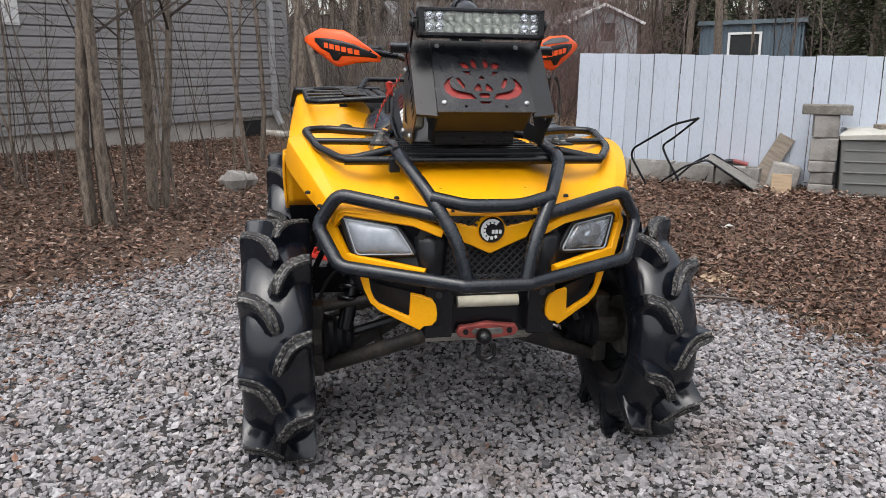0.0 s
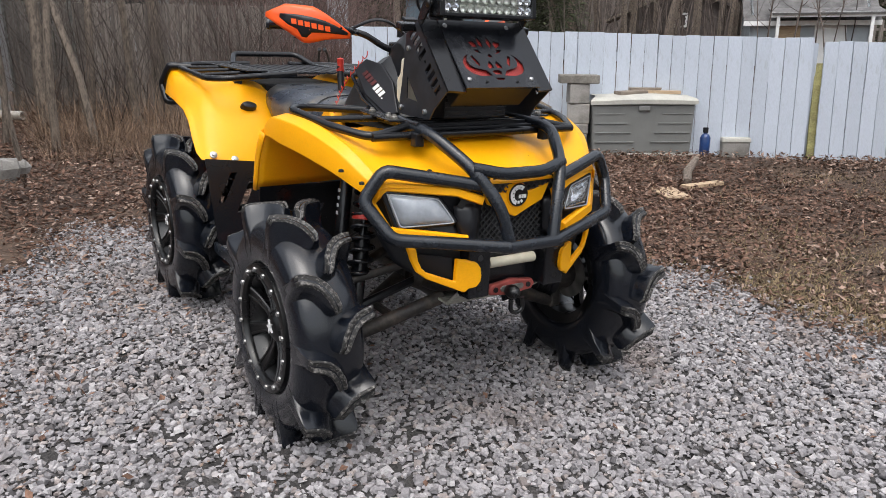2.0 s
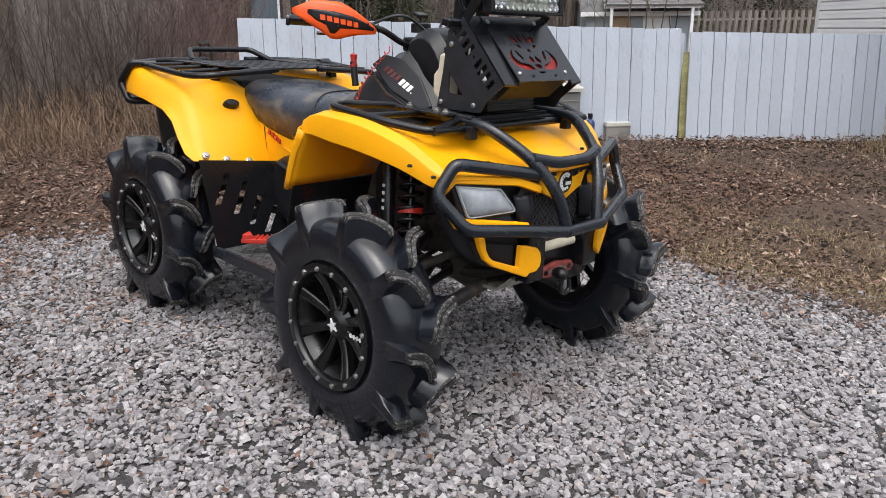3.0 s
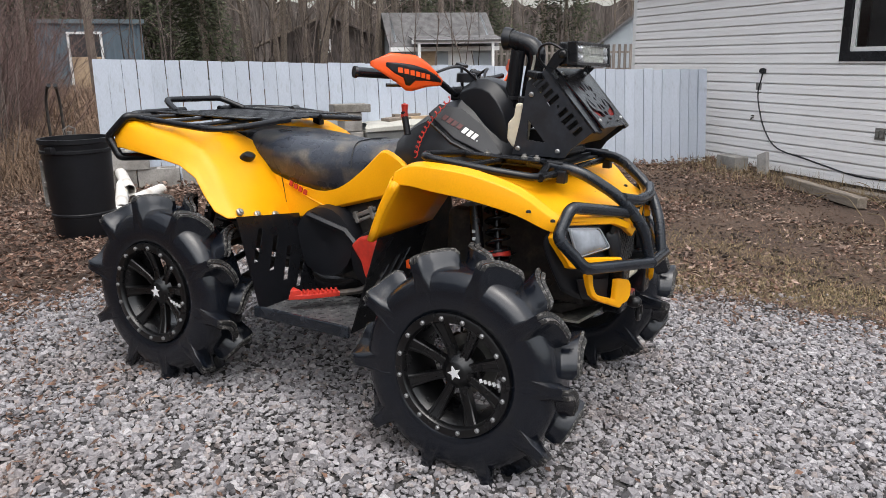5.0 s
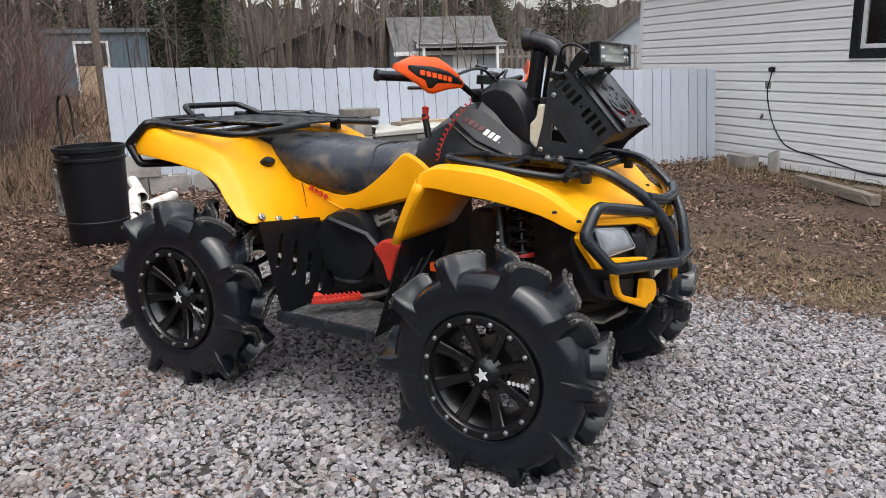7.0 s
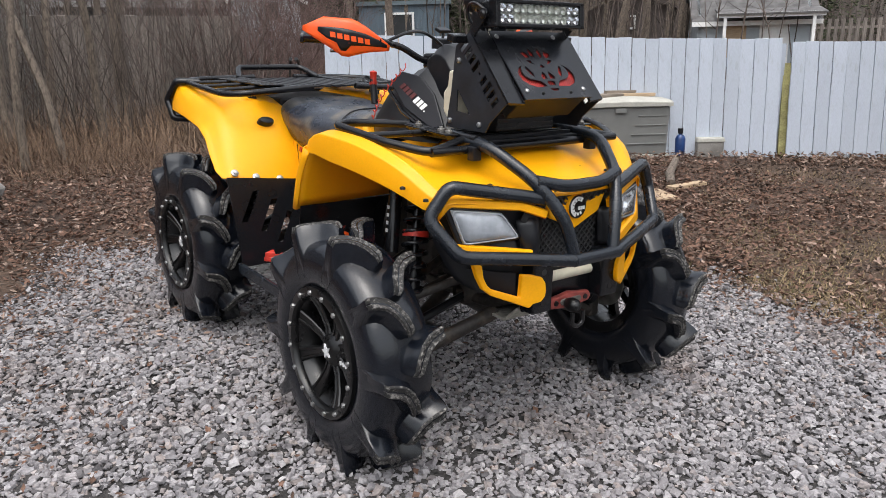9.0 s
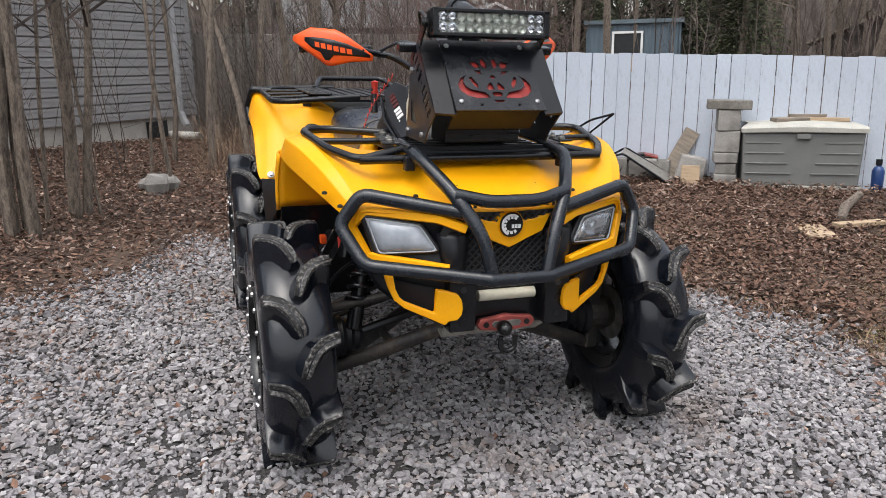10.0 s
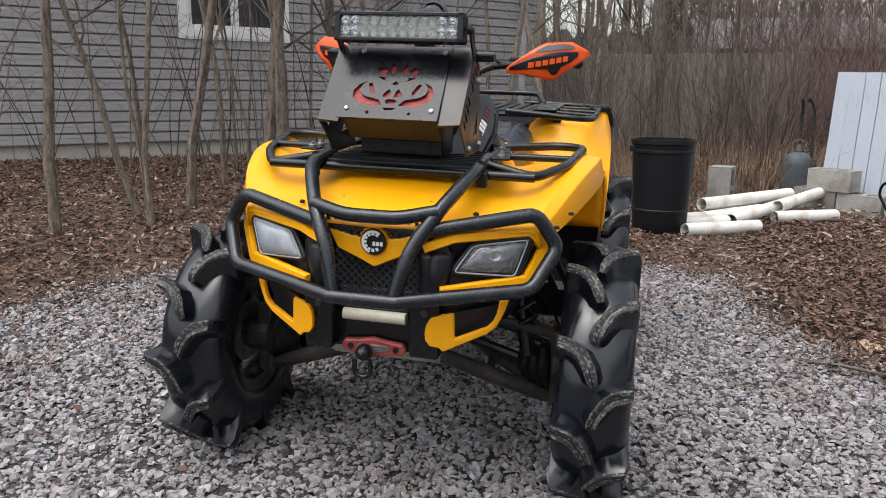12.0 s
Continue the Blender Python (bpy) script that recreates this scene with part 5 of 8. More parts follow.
def lens_grid(c, bulge, n=6):
    """A bulging four-cornered sheet."""
    a, b, d, e = (Vector(p) for p in c)
    nv = (b - a).cross(e - a).normalized()
    nv = nv if nv.y < 0 else -nv
    return [[a.lerp(b, i / n).lerp(e.lerp(d, i / n), j / n) + nv * bulge * (1 - (2 * i / n - 1) ** 4) * (1 - (2 * j / n - 1) ** 4) for i in range(n + 1)] for j in range(n + 1)]


for s in (1, -1):
    N = (s * 0.42, -0.9, 0.1)
    tr = rounded([(s * 0.130, -0.338, 0.752), (s * 0.200, -0.312, 0.778), (s * 0.376, -0.222, 0.790), (s * 0.411, -0.198, 0.744), (s * 0.374, -0.240, 0.664), (s * 0.176, -0.338, 0.640)], 0.008, 2)
    k = len(tr)
    part("headlight_trim", ribbon(tr, [0.026 if i < k * 0.72 else 0.034 for i in range(k)], 0.010, N), M_YELLOW, quad, "yellow trim round the headlight", smooth=30)
    corners = [(s * 0.378, -0.229, 0.772), (s * 0.243, -0.281, 0.757), (s * 0.200, -0.308, 0.690), (s * 0.349, -0.252, 0.678)]
    cen = sum((Vector(c) for c in corners), Vector()) / 4
    bez = rounded([cen + (Vector(c) - cen) * 1.06 + Vector((0, 0.008, 0)) for c in corners], 0.012, 3, True)
    hl = part("headlight", Geo().tube(bez, 0.008, 8, True), M_BLACK, quad, "headlight with a hazy lens" if s < 0 else "headlight with a clear lens", smooth=50)
    part("headlight_lens", Geo().grid(lens_grid(corners, 0.016)), M_LENS if s < 0 else M_LENS_CLEAN, hl, smooth=60, thick=0.003)
    back = lens_grid([Vector(c) + Vector((0, 0.022, 0)) for c in corners], -0.03, 8)
    part("reflector", Geo().grid(back), M_SMOKED, hl, smooth=60)
    part("bulb_shade", Geo().lathe([(0.0, 0.014), (0.02, 0.018), (0.022, 0.012), (0.024, 0.0)][::-1], 14, "y", (s * 0.295, -0.252, 0.727)), M_ALU, hl, smooth=40)
    part("lens_rim", Geo().tube(rounded([cen + (Vector(c) - cen) * 0.97 + Vector((0, -0.006, 0)) for c in corners], 0.012, 3, True), 0.0022, 6, True), M_LENSRIM, hl, smooth=50)
    bowl = Geo().lathe([(0.0, 0.036), (0.006, 0.034), (0.020, 0.024), (0.028, 0.010), (0.030, 0.0)], 20, "y", (s * 0.298, -0.258, 0.728))
    part("reflector_bowl", bowl, M_CHROME, hl, smooth=50)
    cheek = Geo().grid(surface([[(s * 0.11, -0.305, 0.735), (s * 0.155, -0.318, 0.742), (s * 0.20, -0.295, 0.735)], [(s * 0.115, -0.310, 0.68), (s * 0.155, -0.335, 0.68), (s * 0.195, -0.305, 0.685)], [(s * 0.12, -0.31, 0.625), (s * 0.15, -0.33, 0.625), (s * 0.18, -0.31, 0.63)]]))
    part("intake_cheek", cheek, M_BLACK, quad, smooth=60, thick=0.004)
    trim = [(0.342, 0.630), (0.330, 0.590), (0.315, 0.557), (0.291, 0.537), (0.190, 0.4945), (0.180, 0.506), (0.160, 0.511), (0.149, 0.527), (0.147, 0.545), (0.150, 0.568), (0.160, 0.584), (0.186, 0.591), (0.213, 0.594),
            (0.2156, 0.5285), (0.291, 0.556), (0.303, 0.568), (0.313, 0.590), (0.3186, 0.6255)]
    n = len(trim)
    low = Geo().add([(s * x, -0.431 + 0.44 * x - d, z) for d in (0.010, -0.008) for x, z in trim], [tuple(range(n))[::s], tuple(range(2 * n - 1, n - 1, -1))[::s]] + [(i, (i + 1) % n, n + (i + 1) % n, n + i)[::-s] for i in range(n)])
    part("lower_trim", low, M_YELLOW, quad, "yellow plastic trim under the bull bar", bevel=0.004)
    inner = Geo().add([(s * 0.33, -0.252, 0.605), (s * 0.212, -0.318, 0.59), (s * 0.208, -0.315, 0.518), (s * 0.30, -0.262, 0.538)], [(0, 1, 2, 3) if s > 0 else (3, 2, 1, 0)])
    part("lower_cover", inner, M_BLACK, quad, thick=0.004)
    part("intake_mesh", Geo().box((s * 0.165, -0.312, 0.738), (0.05, 0.004, 0.03), (0, -s * 25, s * 12)), M_MESH, quad)
XZ = Matrix(((1, 0, 0, 0), (0, 0, -1, 0), (0, 1, 0, 0), (0, 0, 0, 1)))
vee = [(-0.122, 0.783), (-0.098, 0.733), (-0.05, 0.713), (0, 0.690), (0.05, 0.713), (0.098, 0.733), (0.122, 0.783), (0.06, 0.768), (0, 0.76), (-0.06, 0.768)]
part("nose_panel", Geo().prism(vee, 0.016, Matrix.Translation((0, -0.318, 0)) @ XZ), M_YELLOW, quad, "yellow V-shaped nose panel", bevel=0.004)
em = part("round_emblem", Geo().lathe([(-0.333, 0.0), (-0.333, 0.034), (-0.331, 0.0355), (-0.328, 0.036), (-0.312, 0.046)], 28, "y", (0, 0, 0.757)), [M_YELLOW], quad, "round black and white emblem", smooth=40)
part("emblem_disc", Geo().lathe([(-0.3355, 0.0), (-0.3355, 0.033), (-0.333, 0.0345)], 28, "y", (0, 0, 0.757)), M_RIM, em, smooth=30)
gear = Geo()
for k in range(9):
    a = radians(60 + k * 30)
    gear.box((0.021 * math.cos(a), -0.3365, 0.757 + 0.021 * math.sin(a)), (0.008, 0.002, 0.007), (0, -math.degrees(a), 0))
gear.prism([(0.030 * math.cos(radians(a)), 0.757 + 0.030 * math.sin(radians(a))) for a in range(50, 251, 20)] + [(0.0235 * math.cos(radians(a)), 0.757 + 0.0235 * math.sin(radians(a))) for a in range(250, 49, -20)], 0.002, Matrix.Translation((0, -0.3365, 0)) @ XZ)
for k in range(3):
    gear.box((0.003 + k * 0.0095, -0.3372, 0.753), (0.007, 0.002, 0.010))
part("emblem_marks", gear, M_WHITE, em, "white bars and ring")
mesh = Geo()


def grille(g, x0, x1, z0, z1, y, step, r=0.0028):
    n = int((x1 - x0 + z1 - z0) / step) + 1
    for k in range(n):
        for d in (1, -1):
            c = x0 - (z1 - z0) * (0 if d < 0 else 1) + k * step
            p = [(c + d * 0, z0), (c + d * (z1 - z0), z1)]
            (xa, za), (xb, zb) = p
            if d < 0:
                pass
            ta, tb = 0.0, 1.0
            lo, hi = min(xa, xb), max(xa, xb)
            if hi <= x0 or lo >= x1:
                continue
            f = lambda t: (xa + (xb - xa) * t, za + (zb - za) * t)
            ts = sorted(((x0 - xa) / (xb - xa), (x1 - xa) / (xb - xa)))
            ta, tb = max(0, ts[0]), min(1, ts[1])
            if tb - ta < 0.02:
                continue
            (xa2, za2), (xb2, zb2) = f(ta), f(tb)
            g.tube([(xa2, y, za2), (xb2, y, zb2)], r, 4)


grille(mesh, -0.115, 0.115, 0.60, 0.735, -0.303, 0.021)
part("lower_grille", mesh, M_GRILLE, quad, "black diamond mesh grille")
mesh = Geo()
grille(mesh, -0.14, 0.14, 0.762, 0.812, -0.322, 0.021)
part("upper_grille", mesh, M_GRILLE, quad, "black diamond mesh grille")
for x, y, z in ((0.118, -0.220, 0.843), (-0.118, -0.220, 0.843), (0.237, -0.224, 0.823), (-0.237, -0.224, 0.823), (0.44, -0.205, 0.80), (-0.44, -0.205, 0.80), (0.47, -0.14, 0.825), (-0.47, -0.14, 0.825)):
    part("push_rivet", Geo().lathe([(-0.002, 0.008), (0.004, 0.007), (0.006, 0.003), (0.006, 0)], 10, "z", (x, y, z)), M_BLACK, quad, smooth=40)

# winch plate, fairlead, hook
part("winch_plate", Geo().box((0, -0.298, 0.545), (0.335, 0.012, 0.17)).box((0.14, -0.328, 0.545), (0.075, 0.056, 0.15)).box((-0.14, -0.328, 0.545), (0.075, 0.056, 0.15)), M_BLACKM, quad, bevel=0.006)
for s in (1, -1):
    for z in (0.50, 0.545, 0.59):
        part("plate_hole", Geo().lathe([(-0.3572, 0.0), (-0.3572, 0.009), (-0.355, 0.0095)], 12, "y", (s * 0.14, 0, z)), M_GRILLE if z == 0.59 else M_RIM, quad)
part("winch_roller", Geo().tube([(-0.084, -0.318, 0.557), (0.084, -0.318, 0.557)], 0.0155, 12), M_BOTTLE, quad, "cream plastic bar above the fairlead", smooth=50)
fl = [(-0.088, 0.488), (-0.078, 0.504), (-0.035, 0.508), (0, 0.514), (0.035, 0.508), (0.078, 0.504), (0.088, 0.488), (0.078, 0.472), (0.035, 0.467), (0, 0.463), (-0.035, 0.467), (-0.078, 0.472)]
fair = part("fairlead", Geo().prism(fl, 0.02, Matrix.Translation((0, -0.322, -0.013)) @ XZ), M_REDMET, quad, "scuffed red aluminium fairlead", bevel=0.005)
part("fairlead_slot", Geo().prism([(-0.045, 0.488), (-0.038, 0.497), (0.038, 0.497), (0.045, 0.488), (0.038, 0.478), (-0.038, 0.478)], 0.006, Matrix.Translation((0, -0.3315, -0.013)) @ XZ), M_ALU, fair, bevel=0.002)
for s in (1, -1):
    part("bolt", Geo().lathe([(-0.3355, 0.0), (-0.3355, 0.008), (-0.331, 0.009)], 8, "y", (s * 0.061, 0, 0.475)), M_RIM, fair)
hook = part("winch_hook", Geo().lathe([(-0.382, 0.0), (-0.379, 0.012), (-0.367, 0.020), (-0.352, 0.022), (-0.337, 0.017), (-0.327, 0.012)], 16, "y", (-0.016, 0, 0.470)), M_RIM, quad, "black rubber cable stopper and hook", smooth=50)
part("shackle", Geo().tube(rounded([(-0.034, -0.375, 0.456), (-0.036, -0.375, 0.420), (-0.012, -0.375, 0.408), (0.010, -0.375, 0.420), (0.006, -0.375, 0.456)], 0.012, 3), 0.007, 8), M_RIM, hook, smooth=50)
part("skid_plate", Geo().add([(-0.165, -0.285, 0.462), (0.165, -0.285, 0.462), (0.15, -0.21, 0.402), (-0.15, -0.21, 0.402), (0.13, -0.10, 0.390), (-0.13, -0.10, 0.390)], [(0, 3, 2, 1), (3, 5, 4, 2)]), M_SKID, quad, "scratched pale plastic skid plate", thick=0.008)

# chassis, engine and running gear
part("frame_rail", Geo().tube(rounded([(-0.11, -0.28, 0.50), (-0.12, -0.1, 0.42), (-0.13, 1.25, 0.41), (-0.12, 1.5, 0.80)], 0.05), 0.018, 8).tube(rounded([(0.11, -0.28, 0.50), (0.12, -0.1, 0.42), (0.13, 1.25, 0.41), (0.12, 1.5, 0.80)], 0.05), 0.018, 8), M_DARK, quad, smooth=50)
part("frame_upper", Geo().tube(rounded([(-0.12, -0.25, 0.60), (-0.14, -0.1, 0.78), (-0.13, 0.4, 0.80), (-0.13, 1.5, 0.82)], 0.05), 0.018, 8).tube(rounded([(0.12, -0.25, 0.60), (0.14, -0.1, 0.78), (0.13, 0.4, 0.80), (0.13, 1.5, 0.82)], 0.05), 0.018, 8), M_DARK, quad, smooth=50)
part("front_tub", Geo().box((0, -0.05, 0.64), (0.30, 0.36, 0.36)).box((0, 0.2, 0.60), (0.34, 0.2, 0.3)), M_DARK, quad, bevel=0.03)
part("differential", Geo().lathe([(-0.16, 0.03), (-0.12, 0.05), (-0.07, 0.085), (0.05, 0.09), (0.1, 0.05), (0.16, 0.03)], 16, "x", (0, 0.0, 0.43)), M_DARK, quad, smooth=50)
part("engine", Geo().box((0, 0.66, 0.60), (0.34, 0.52, 0.40), taper=0.85).box((0.0, 0.60, 0.78), (0.2, 0.22, 0.14)), M_DARK, quad, bevel=0.04)
part("rear_tub", Geo().box((0, 1.22, 0.66), (0.40, 0.50, 0.40), taper=0.9), M_DARK, quad, bevel=0.05)
part("muffler", Geo().lathe([(1.2, 0.0), (1.2, 0.07), (1.24, 0.085), (1.55, 0.085), (1.58, 0.07), (1.58, 0.03), (1.52, 0.03)], 18, "y", (0.16, 0, 0.72)), M_DARK, quad, smooth=40)
for s in (1, -1):
    belt = Geo().lathe([(s * 0.17, 0.0), (s * 0.23, 0.0), (s * 0.245, 0.07), (s * 0.235, 0.115), (s * 0.17, 0.125)], 20, "x", (0, 0.55, 0.52)).lathe([(s * 0.17, 0.0), (s * 0.225, 0.0), (s * 0.24, 0.09), (s * 0.23, 0.135), (s * 0.17, 0.145)], 20, "x", (0, 0.80, 0.56))
    part("belt_cover", belt, M_BLACK, quad, "ribbed black drive cover", smooth=35)
    part("cover_rib", Geo().tube([(s * 0.245, 0.86, 0.66), (s * 0.25, 0.68, 0.62), (s * 0.25, 0.55, 0.50), (s * 0.235, 0.47, 0.42)], 0.014, 6), M_BLACK, quad, smooth=40)
    part("heat_shield", Geo().box((s * 0.20, 0.63, 0.690), (0.012, 0.11, 0.016), (-24, 0, 0)).box((s * 0.20, 0.62, 0.672), (0.012, 0.10, 0.012), (-24, 0, 0)).box((s * 0.20, 0.595, 0.694), (0.016, 0.018, 0.05), (-24, 0, 0)).box((s * 0.20, 0.665, 0.668), (0.016, 0.018, 0.045), (-24, 0, 0)), M_ALU, quad, "dull metal bracket", bevel=0.004)
    part("red_cover", Geo().prism([(0.622, 0.585), (0.585, 0.620), (0.520, 0.628), (0.505, 0.600), (0.530, 0.540), (0.545, 0.468), (0.560, 0.475), (0.578, 0.530)][::-1], 0.05, Matrix.Translation((s * 0.275, 0, 0)) @ YZ), M_RED, quad, "faded red plastic guard", bevel=0.01)
    # footwell
    fw = part("footwell", Geo().box((s * 0.365, 0.672, 0.345), (0.32, 0.41, 0.018)), M_TREAD, quad, "black tread plate footrest with scuffed edge", bevel=0.006)
    tread = Geo()
    for i in range(10):
        for j in range(12):
            tread.box((s * (0.22 + i * 0.031), 0.490 + j * 0.0325, 0.3555), (0.022, 0.006, 0.004), (0, 0, 35 if (i + j) % 2 else -35))
    part("tread_pattern", tread, M_TREAD, fw, "scuffed raised tread bars")
    part("outer_lip", Geo().box((s * 0.527, 0.672, 0.348), (0.016, 0.42, 0.042)), M_TUBE, fw, bevel=0.005)
    # splash plates with slanting slots
    def splash(name, place, outer, slots):
        vs, fs = cut_sheet(outer, [[(x, z), (x + 0.026, z), (x + 0.026 - 0.062, z + h), (x - 0.062, z + h)] for x, z, h in slots])
        part(name, Geo().add([place @ Vector((s * p.x, 0, p.y)) for p in vs], fs), M_BLACKM, quad, "black slotted splash plate", thick=0.004)
    splash("rear_splash_plate", pose(0, 0.772, 0, -15, 0, 0), [(0.20, 0.365), (0.521, 0.365), (0.533, 0.71), (0.20, 0.675)], [(0.475, 0.535, 0.115), (0.405, 0.490, 0.12), (0.345, 0.440, 0.12), (0.285, 0.400, 0.10)])
    splash("front_splash_plate", pose(0, 0.585, 0, 19, 0, 0), [(0.20, 0.36), (0.51, 0.36), (0.53, 0.732), (0.20, 0.732)], [(0.350, 0.50, 0.15), (0.410, 0.475, 0.16), (0.465, 0.46, 0.15)])
    # wishbones, shafts, dampers
    for y0, tag in ((0.0, 1), (1.30, 0)):
        zc = AXLE_Z + (0 if tag else 0.022)
        part("lower_wishbone", Geo().tube([(s * 0.11, y0 - 0.13, 0.40), (s * 0.28, y0 - 0.07, 0.325), (s * 0.43, y0 - 0.015, zc - 0.09)], [0.022, 0.024, 0.020], 10).tube([(s * 0.11, y0 + 0.13, 0.40), (s * 0.28, y0 + 0.07, 0.325), (s * 0.43, y0 + 0.015, zc - 0.09)], [0.022, 0.024, 0.020], 10).tube([(s * 0.26, y0 - 0.07, 0.337), (s * 0.26, y0 + 0.07, 0.337)], 0.013, 6), M_DARK, quad, smooth=50)
        part("upper_wishbone", Geo().tube([(s * 0.14, y0 - 0.10, 0.53), (s * 0.43, y0 - 0.01, zc + 0.10)], 0.014, 8).tube([(s * 0.14, y0 + 0.10, 0.53), (s * 0.43, y0 + 0.01, zc + 0.10)], 0.014, 8), M_DARK, quad, smooth=50)
        part("knuckle", Geo().box((s * 0.455, y0, zc), (0.05, 0.07, 0.23)).lathe([(s * 0.44, 0.055), (s * 0.50, 0.06), (s * 0.53, 0.05)], 16, "x", (0, y0, zc)), M_DARK, quad, bevel=0.01)
        boot = [(s * (0.34 + 0.013 * k), 0.034 + 0.0045 * k + (0.009 if k % 2 else 0)) for k in range(8)]
        part("drive_shaft", Geo().tube([(s * 0.10, y0, 0.43), (s * 0.40, y0, zc)], 0.014, 8).lathe(boot, 16, "x", (0, y0, zc + 0.004)), M_BLACK, quad, smooth=25)
        a, b = Vector((s * 0.37, y0 - 0.03 if tag else y0 - 0.05, 0.385)), Vector((s * 0.27, y0 + 0.06 if tag else y0 - 0.12, 0.83))
        sh = part("damper", Geo().tube([a, a.lerp(b, 0.45)], 0.024, 12).tube([a.lerp(b, 0.4), b], 0.012, 10), M_BLACKM, quad, "black coil-over damper with a red collar", smooth=40)
        ax = (b - a).normalized()
        e1 = ax.orthogonal().normalized()
        e2 = ax.cross(e1)
        hel = [a.lerp(b, 0.16 + 0.76 * t / 120) + (e1 * math.cos(t * 0.5) + e2 * math.sin(t * 0.5)) * 0.036 for t in range(121)]
        part("spring", Geo().tube(hel, 0.0065, 6), M_BLACKM, sh, smooth=60)
        part("collar", Geo().tube([a.lerp(b, 0.56), a.lerp(b, 0.60)], 0.040, 14), M_RED, sh, smooth=40)
        part("reservoir", Geo().tube([a.lerp(b, 0.45) + Vector((s * 0.05, 0.05, 0)), a.lerp(b, 0.92) + Vector((s * 0.05, 0.05, 0))], 0.021, 12), M_BLACKM, sh, smooth=40)
        lab = Geo()
        for k in range(4):
            c = a.lerp(b, 0.60 + 0.05 * k) + Vector((s * 0.072, 0.05, 0))
            lab.box(c, (0.003, 0.010, 0.010))
        part("label_bars", lab, M_WHITE, sh, "white bars")
    part("tie_rod", Geo().tube([(s * 0.08, 0.10, 0.47), (s * 0.43, 0.085, 0.38)], 0.009, 8), M_DARK, quad, smooth=50)
    part("brake_caliper", Geo().box((s * 0.47, 0.075, 0.36), (0.05, 0.05, 0.09)), M_DARK, quad, bevel=0.01)
    part("brake_hose", Geo().tube(catmull([(s * 0.46, 0.07, 0.41), (s * 0.40, 0.09, 0.52), (s * 0.28, 0.06, 0.60), (s * 0.18, 0.02, 0.62)], 5), 0.005, 6), M_BLACK, quad, smooth=60)
    part("marker", Geo().box((s * 0.40, 0.30, 0.585), (0.02, 0.03, 0.03)), M_ORANGE, quad, "small orange reflector", bevel=0.004)
    for x, y, z in ((0.493, 0.972, 0.697), (0.41, 0.966, 0.676), (0.31, 0.968, 0.660)):
        part("panel_bolt", Geo().lathe([(-0.004, 0.0145), (0.004, 0.0145), (0.006, 0.009), (0.011, 0.008), (0.012, 0)], 12, "z"), M_STEEL, quad, "bright washer-headed bolt", smooth=40, m=pose(s * x, y, z, 52, 0, 0))
cap = Geo().lathe([(-0.01, 0.034), (0.014, 0.034), (0.024, 0.029), (0.027, 0.018), (0.028, 0)], 18, "z")
cap.v = [(x, y * 0.52, z) for x, y, z in cap.v]
part("side_cap", cap, M_BLACK, quad, "black oval cap on the fender", smooth=40, m=pose(-0.297, 1.120, 0.862, 50, 8, 0))
side_bars = Geo()
for k in range(4):
    side_bars.box((-0.2145, 0.968 - k * 0.023, 0.768 - k * 0.009), (0.006, 0.016, 0.018), (21, 0, 0))
part("side_marks", side_bars, M_RED, quad, "faded red bars on the side panel")
PEDAL = Matrix.Translation((-0.392, 0.708, 0.405)) @ Matrix.Rotation(radians(-37), 4, "Z")
part("brake_pedal", Geo().prism([(-0.105, -0.010), (-0.085, 0.034), (-0.040, 0.036), (0.085, 0.018), (0.085, -0.018), (-0.030, -0.022)], 0.018, PEDAL).prism([(-0.100, -0.012), (-0.082, 0.030), (-0.074, 0.030), (-0.060, -0.014)], 0.030, PEDAL @ Matrix.Translation((0, 0, 0.012))), M_RED, quad, "red brake pedal with a raised end", bevel=0.003)
for k in range(8):
    part("pedal_tooth", Geo().prism([(-0.050 + k * 0.017, -0.019), (-0.044 + k * 0.017, -0.019), (-0.040 + k * 0.017, 0.024 - k * 0.001), (-0.046 + k * 0.017, 0.024 - k * 0.001)], 0.010, PEDAL @ Matrix.Translation((0, 0, 0.012))), M_RED, quad)
part("pedal_arm", Geo().tube([(-0.335, 0.665, 0.402), (-0.28, 0.60, 0.41), (-0.25, 0.52, 0.45)], 0.012, 8), M_DARK, quad, smooth=40)


# ---------------------------------------------------------------- yard things
def gpose(x, y, turn=0, dz=0.0):
    return pose(x, y, ground_z(x, y) + dz, 0, 0, turn)


# deck storage box
box_m = gpose(4.61, 3.345, -33.6)
box = thing("storage_box", "grey resin deck box with a pale lid beside the fence", "storage box", box_m)
W, D, H = 1.04, 0.50, 0.52
body = Geo()
for x0, x1, z0, z1, d in ((-W / 2, W / 2, 0.03, H, 0.0),):
    body.add([(x0 + 0.02, 0.0, z0), (x1 - 0.02, 0.0, z0), (x1, D, z0), (x0, D, z0), (x0, -0.012, z1), (x1, -0.012, z1), (x1, D, z1), (x0, D, z1)], [(3, 2, 1, 0), (4, 5, 6, 7), (0, 1, 5, 4), (1, 2, 6, 5), (2, 3, 7, 6), (3, 0, 4, 7)])
part("body", body, M_GREYBOX, box, bevel=0.015)
for k in range(4):
    for s in (-1, 1):
        part("groove_rib", Geo().box((s * (0.34 - 0.02 * k), -0.010, 0.43 - k * 0.095), (0.30 - 0.0 + k * 0.03, 0.012, 0.012)), M_GREYBOX, box, bevel=0.003)
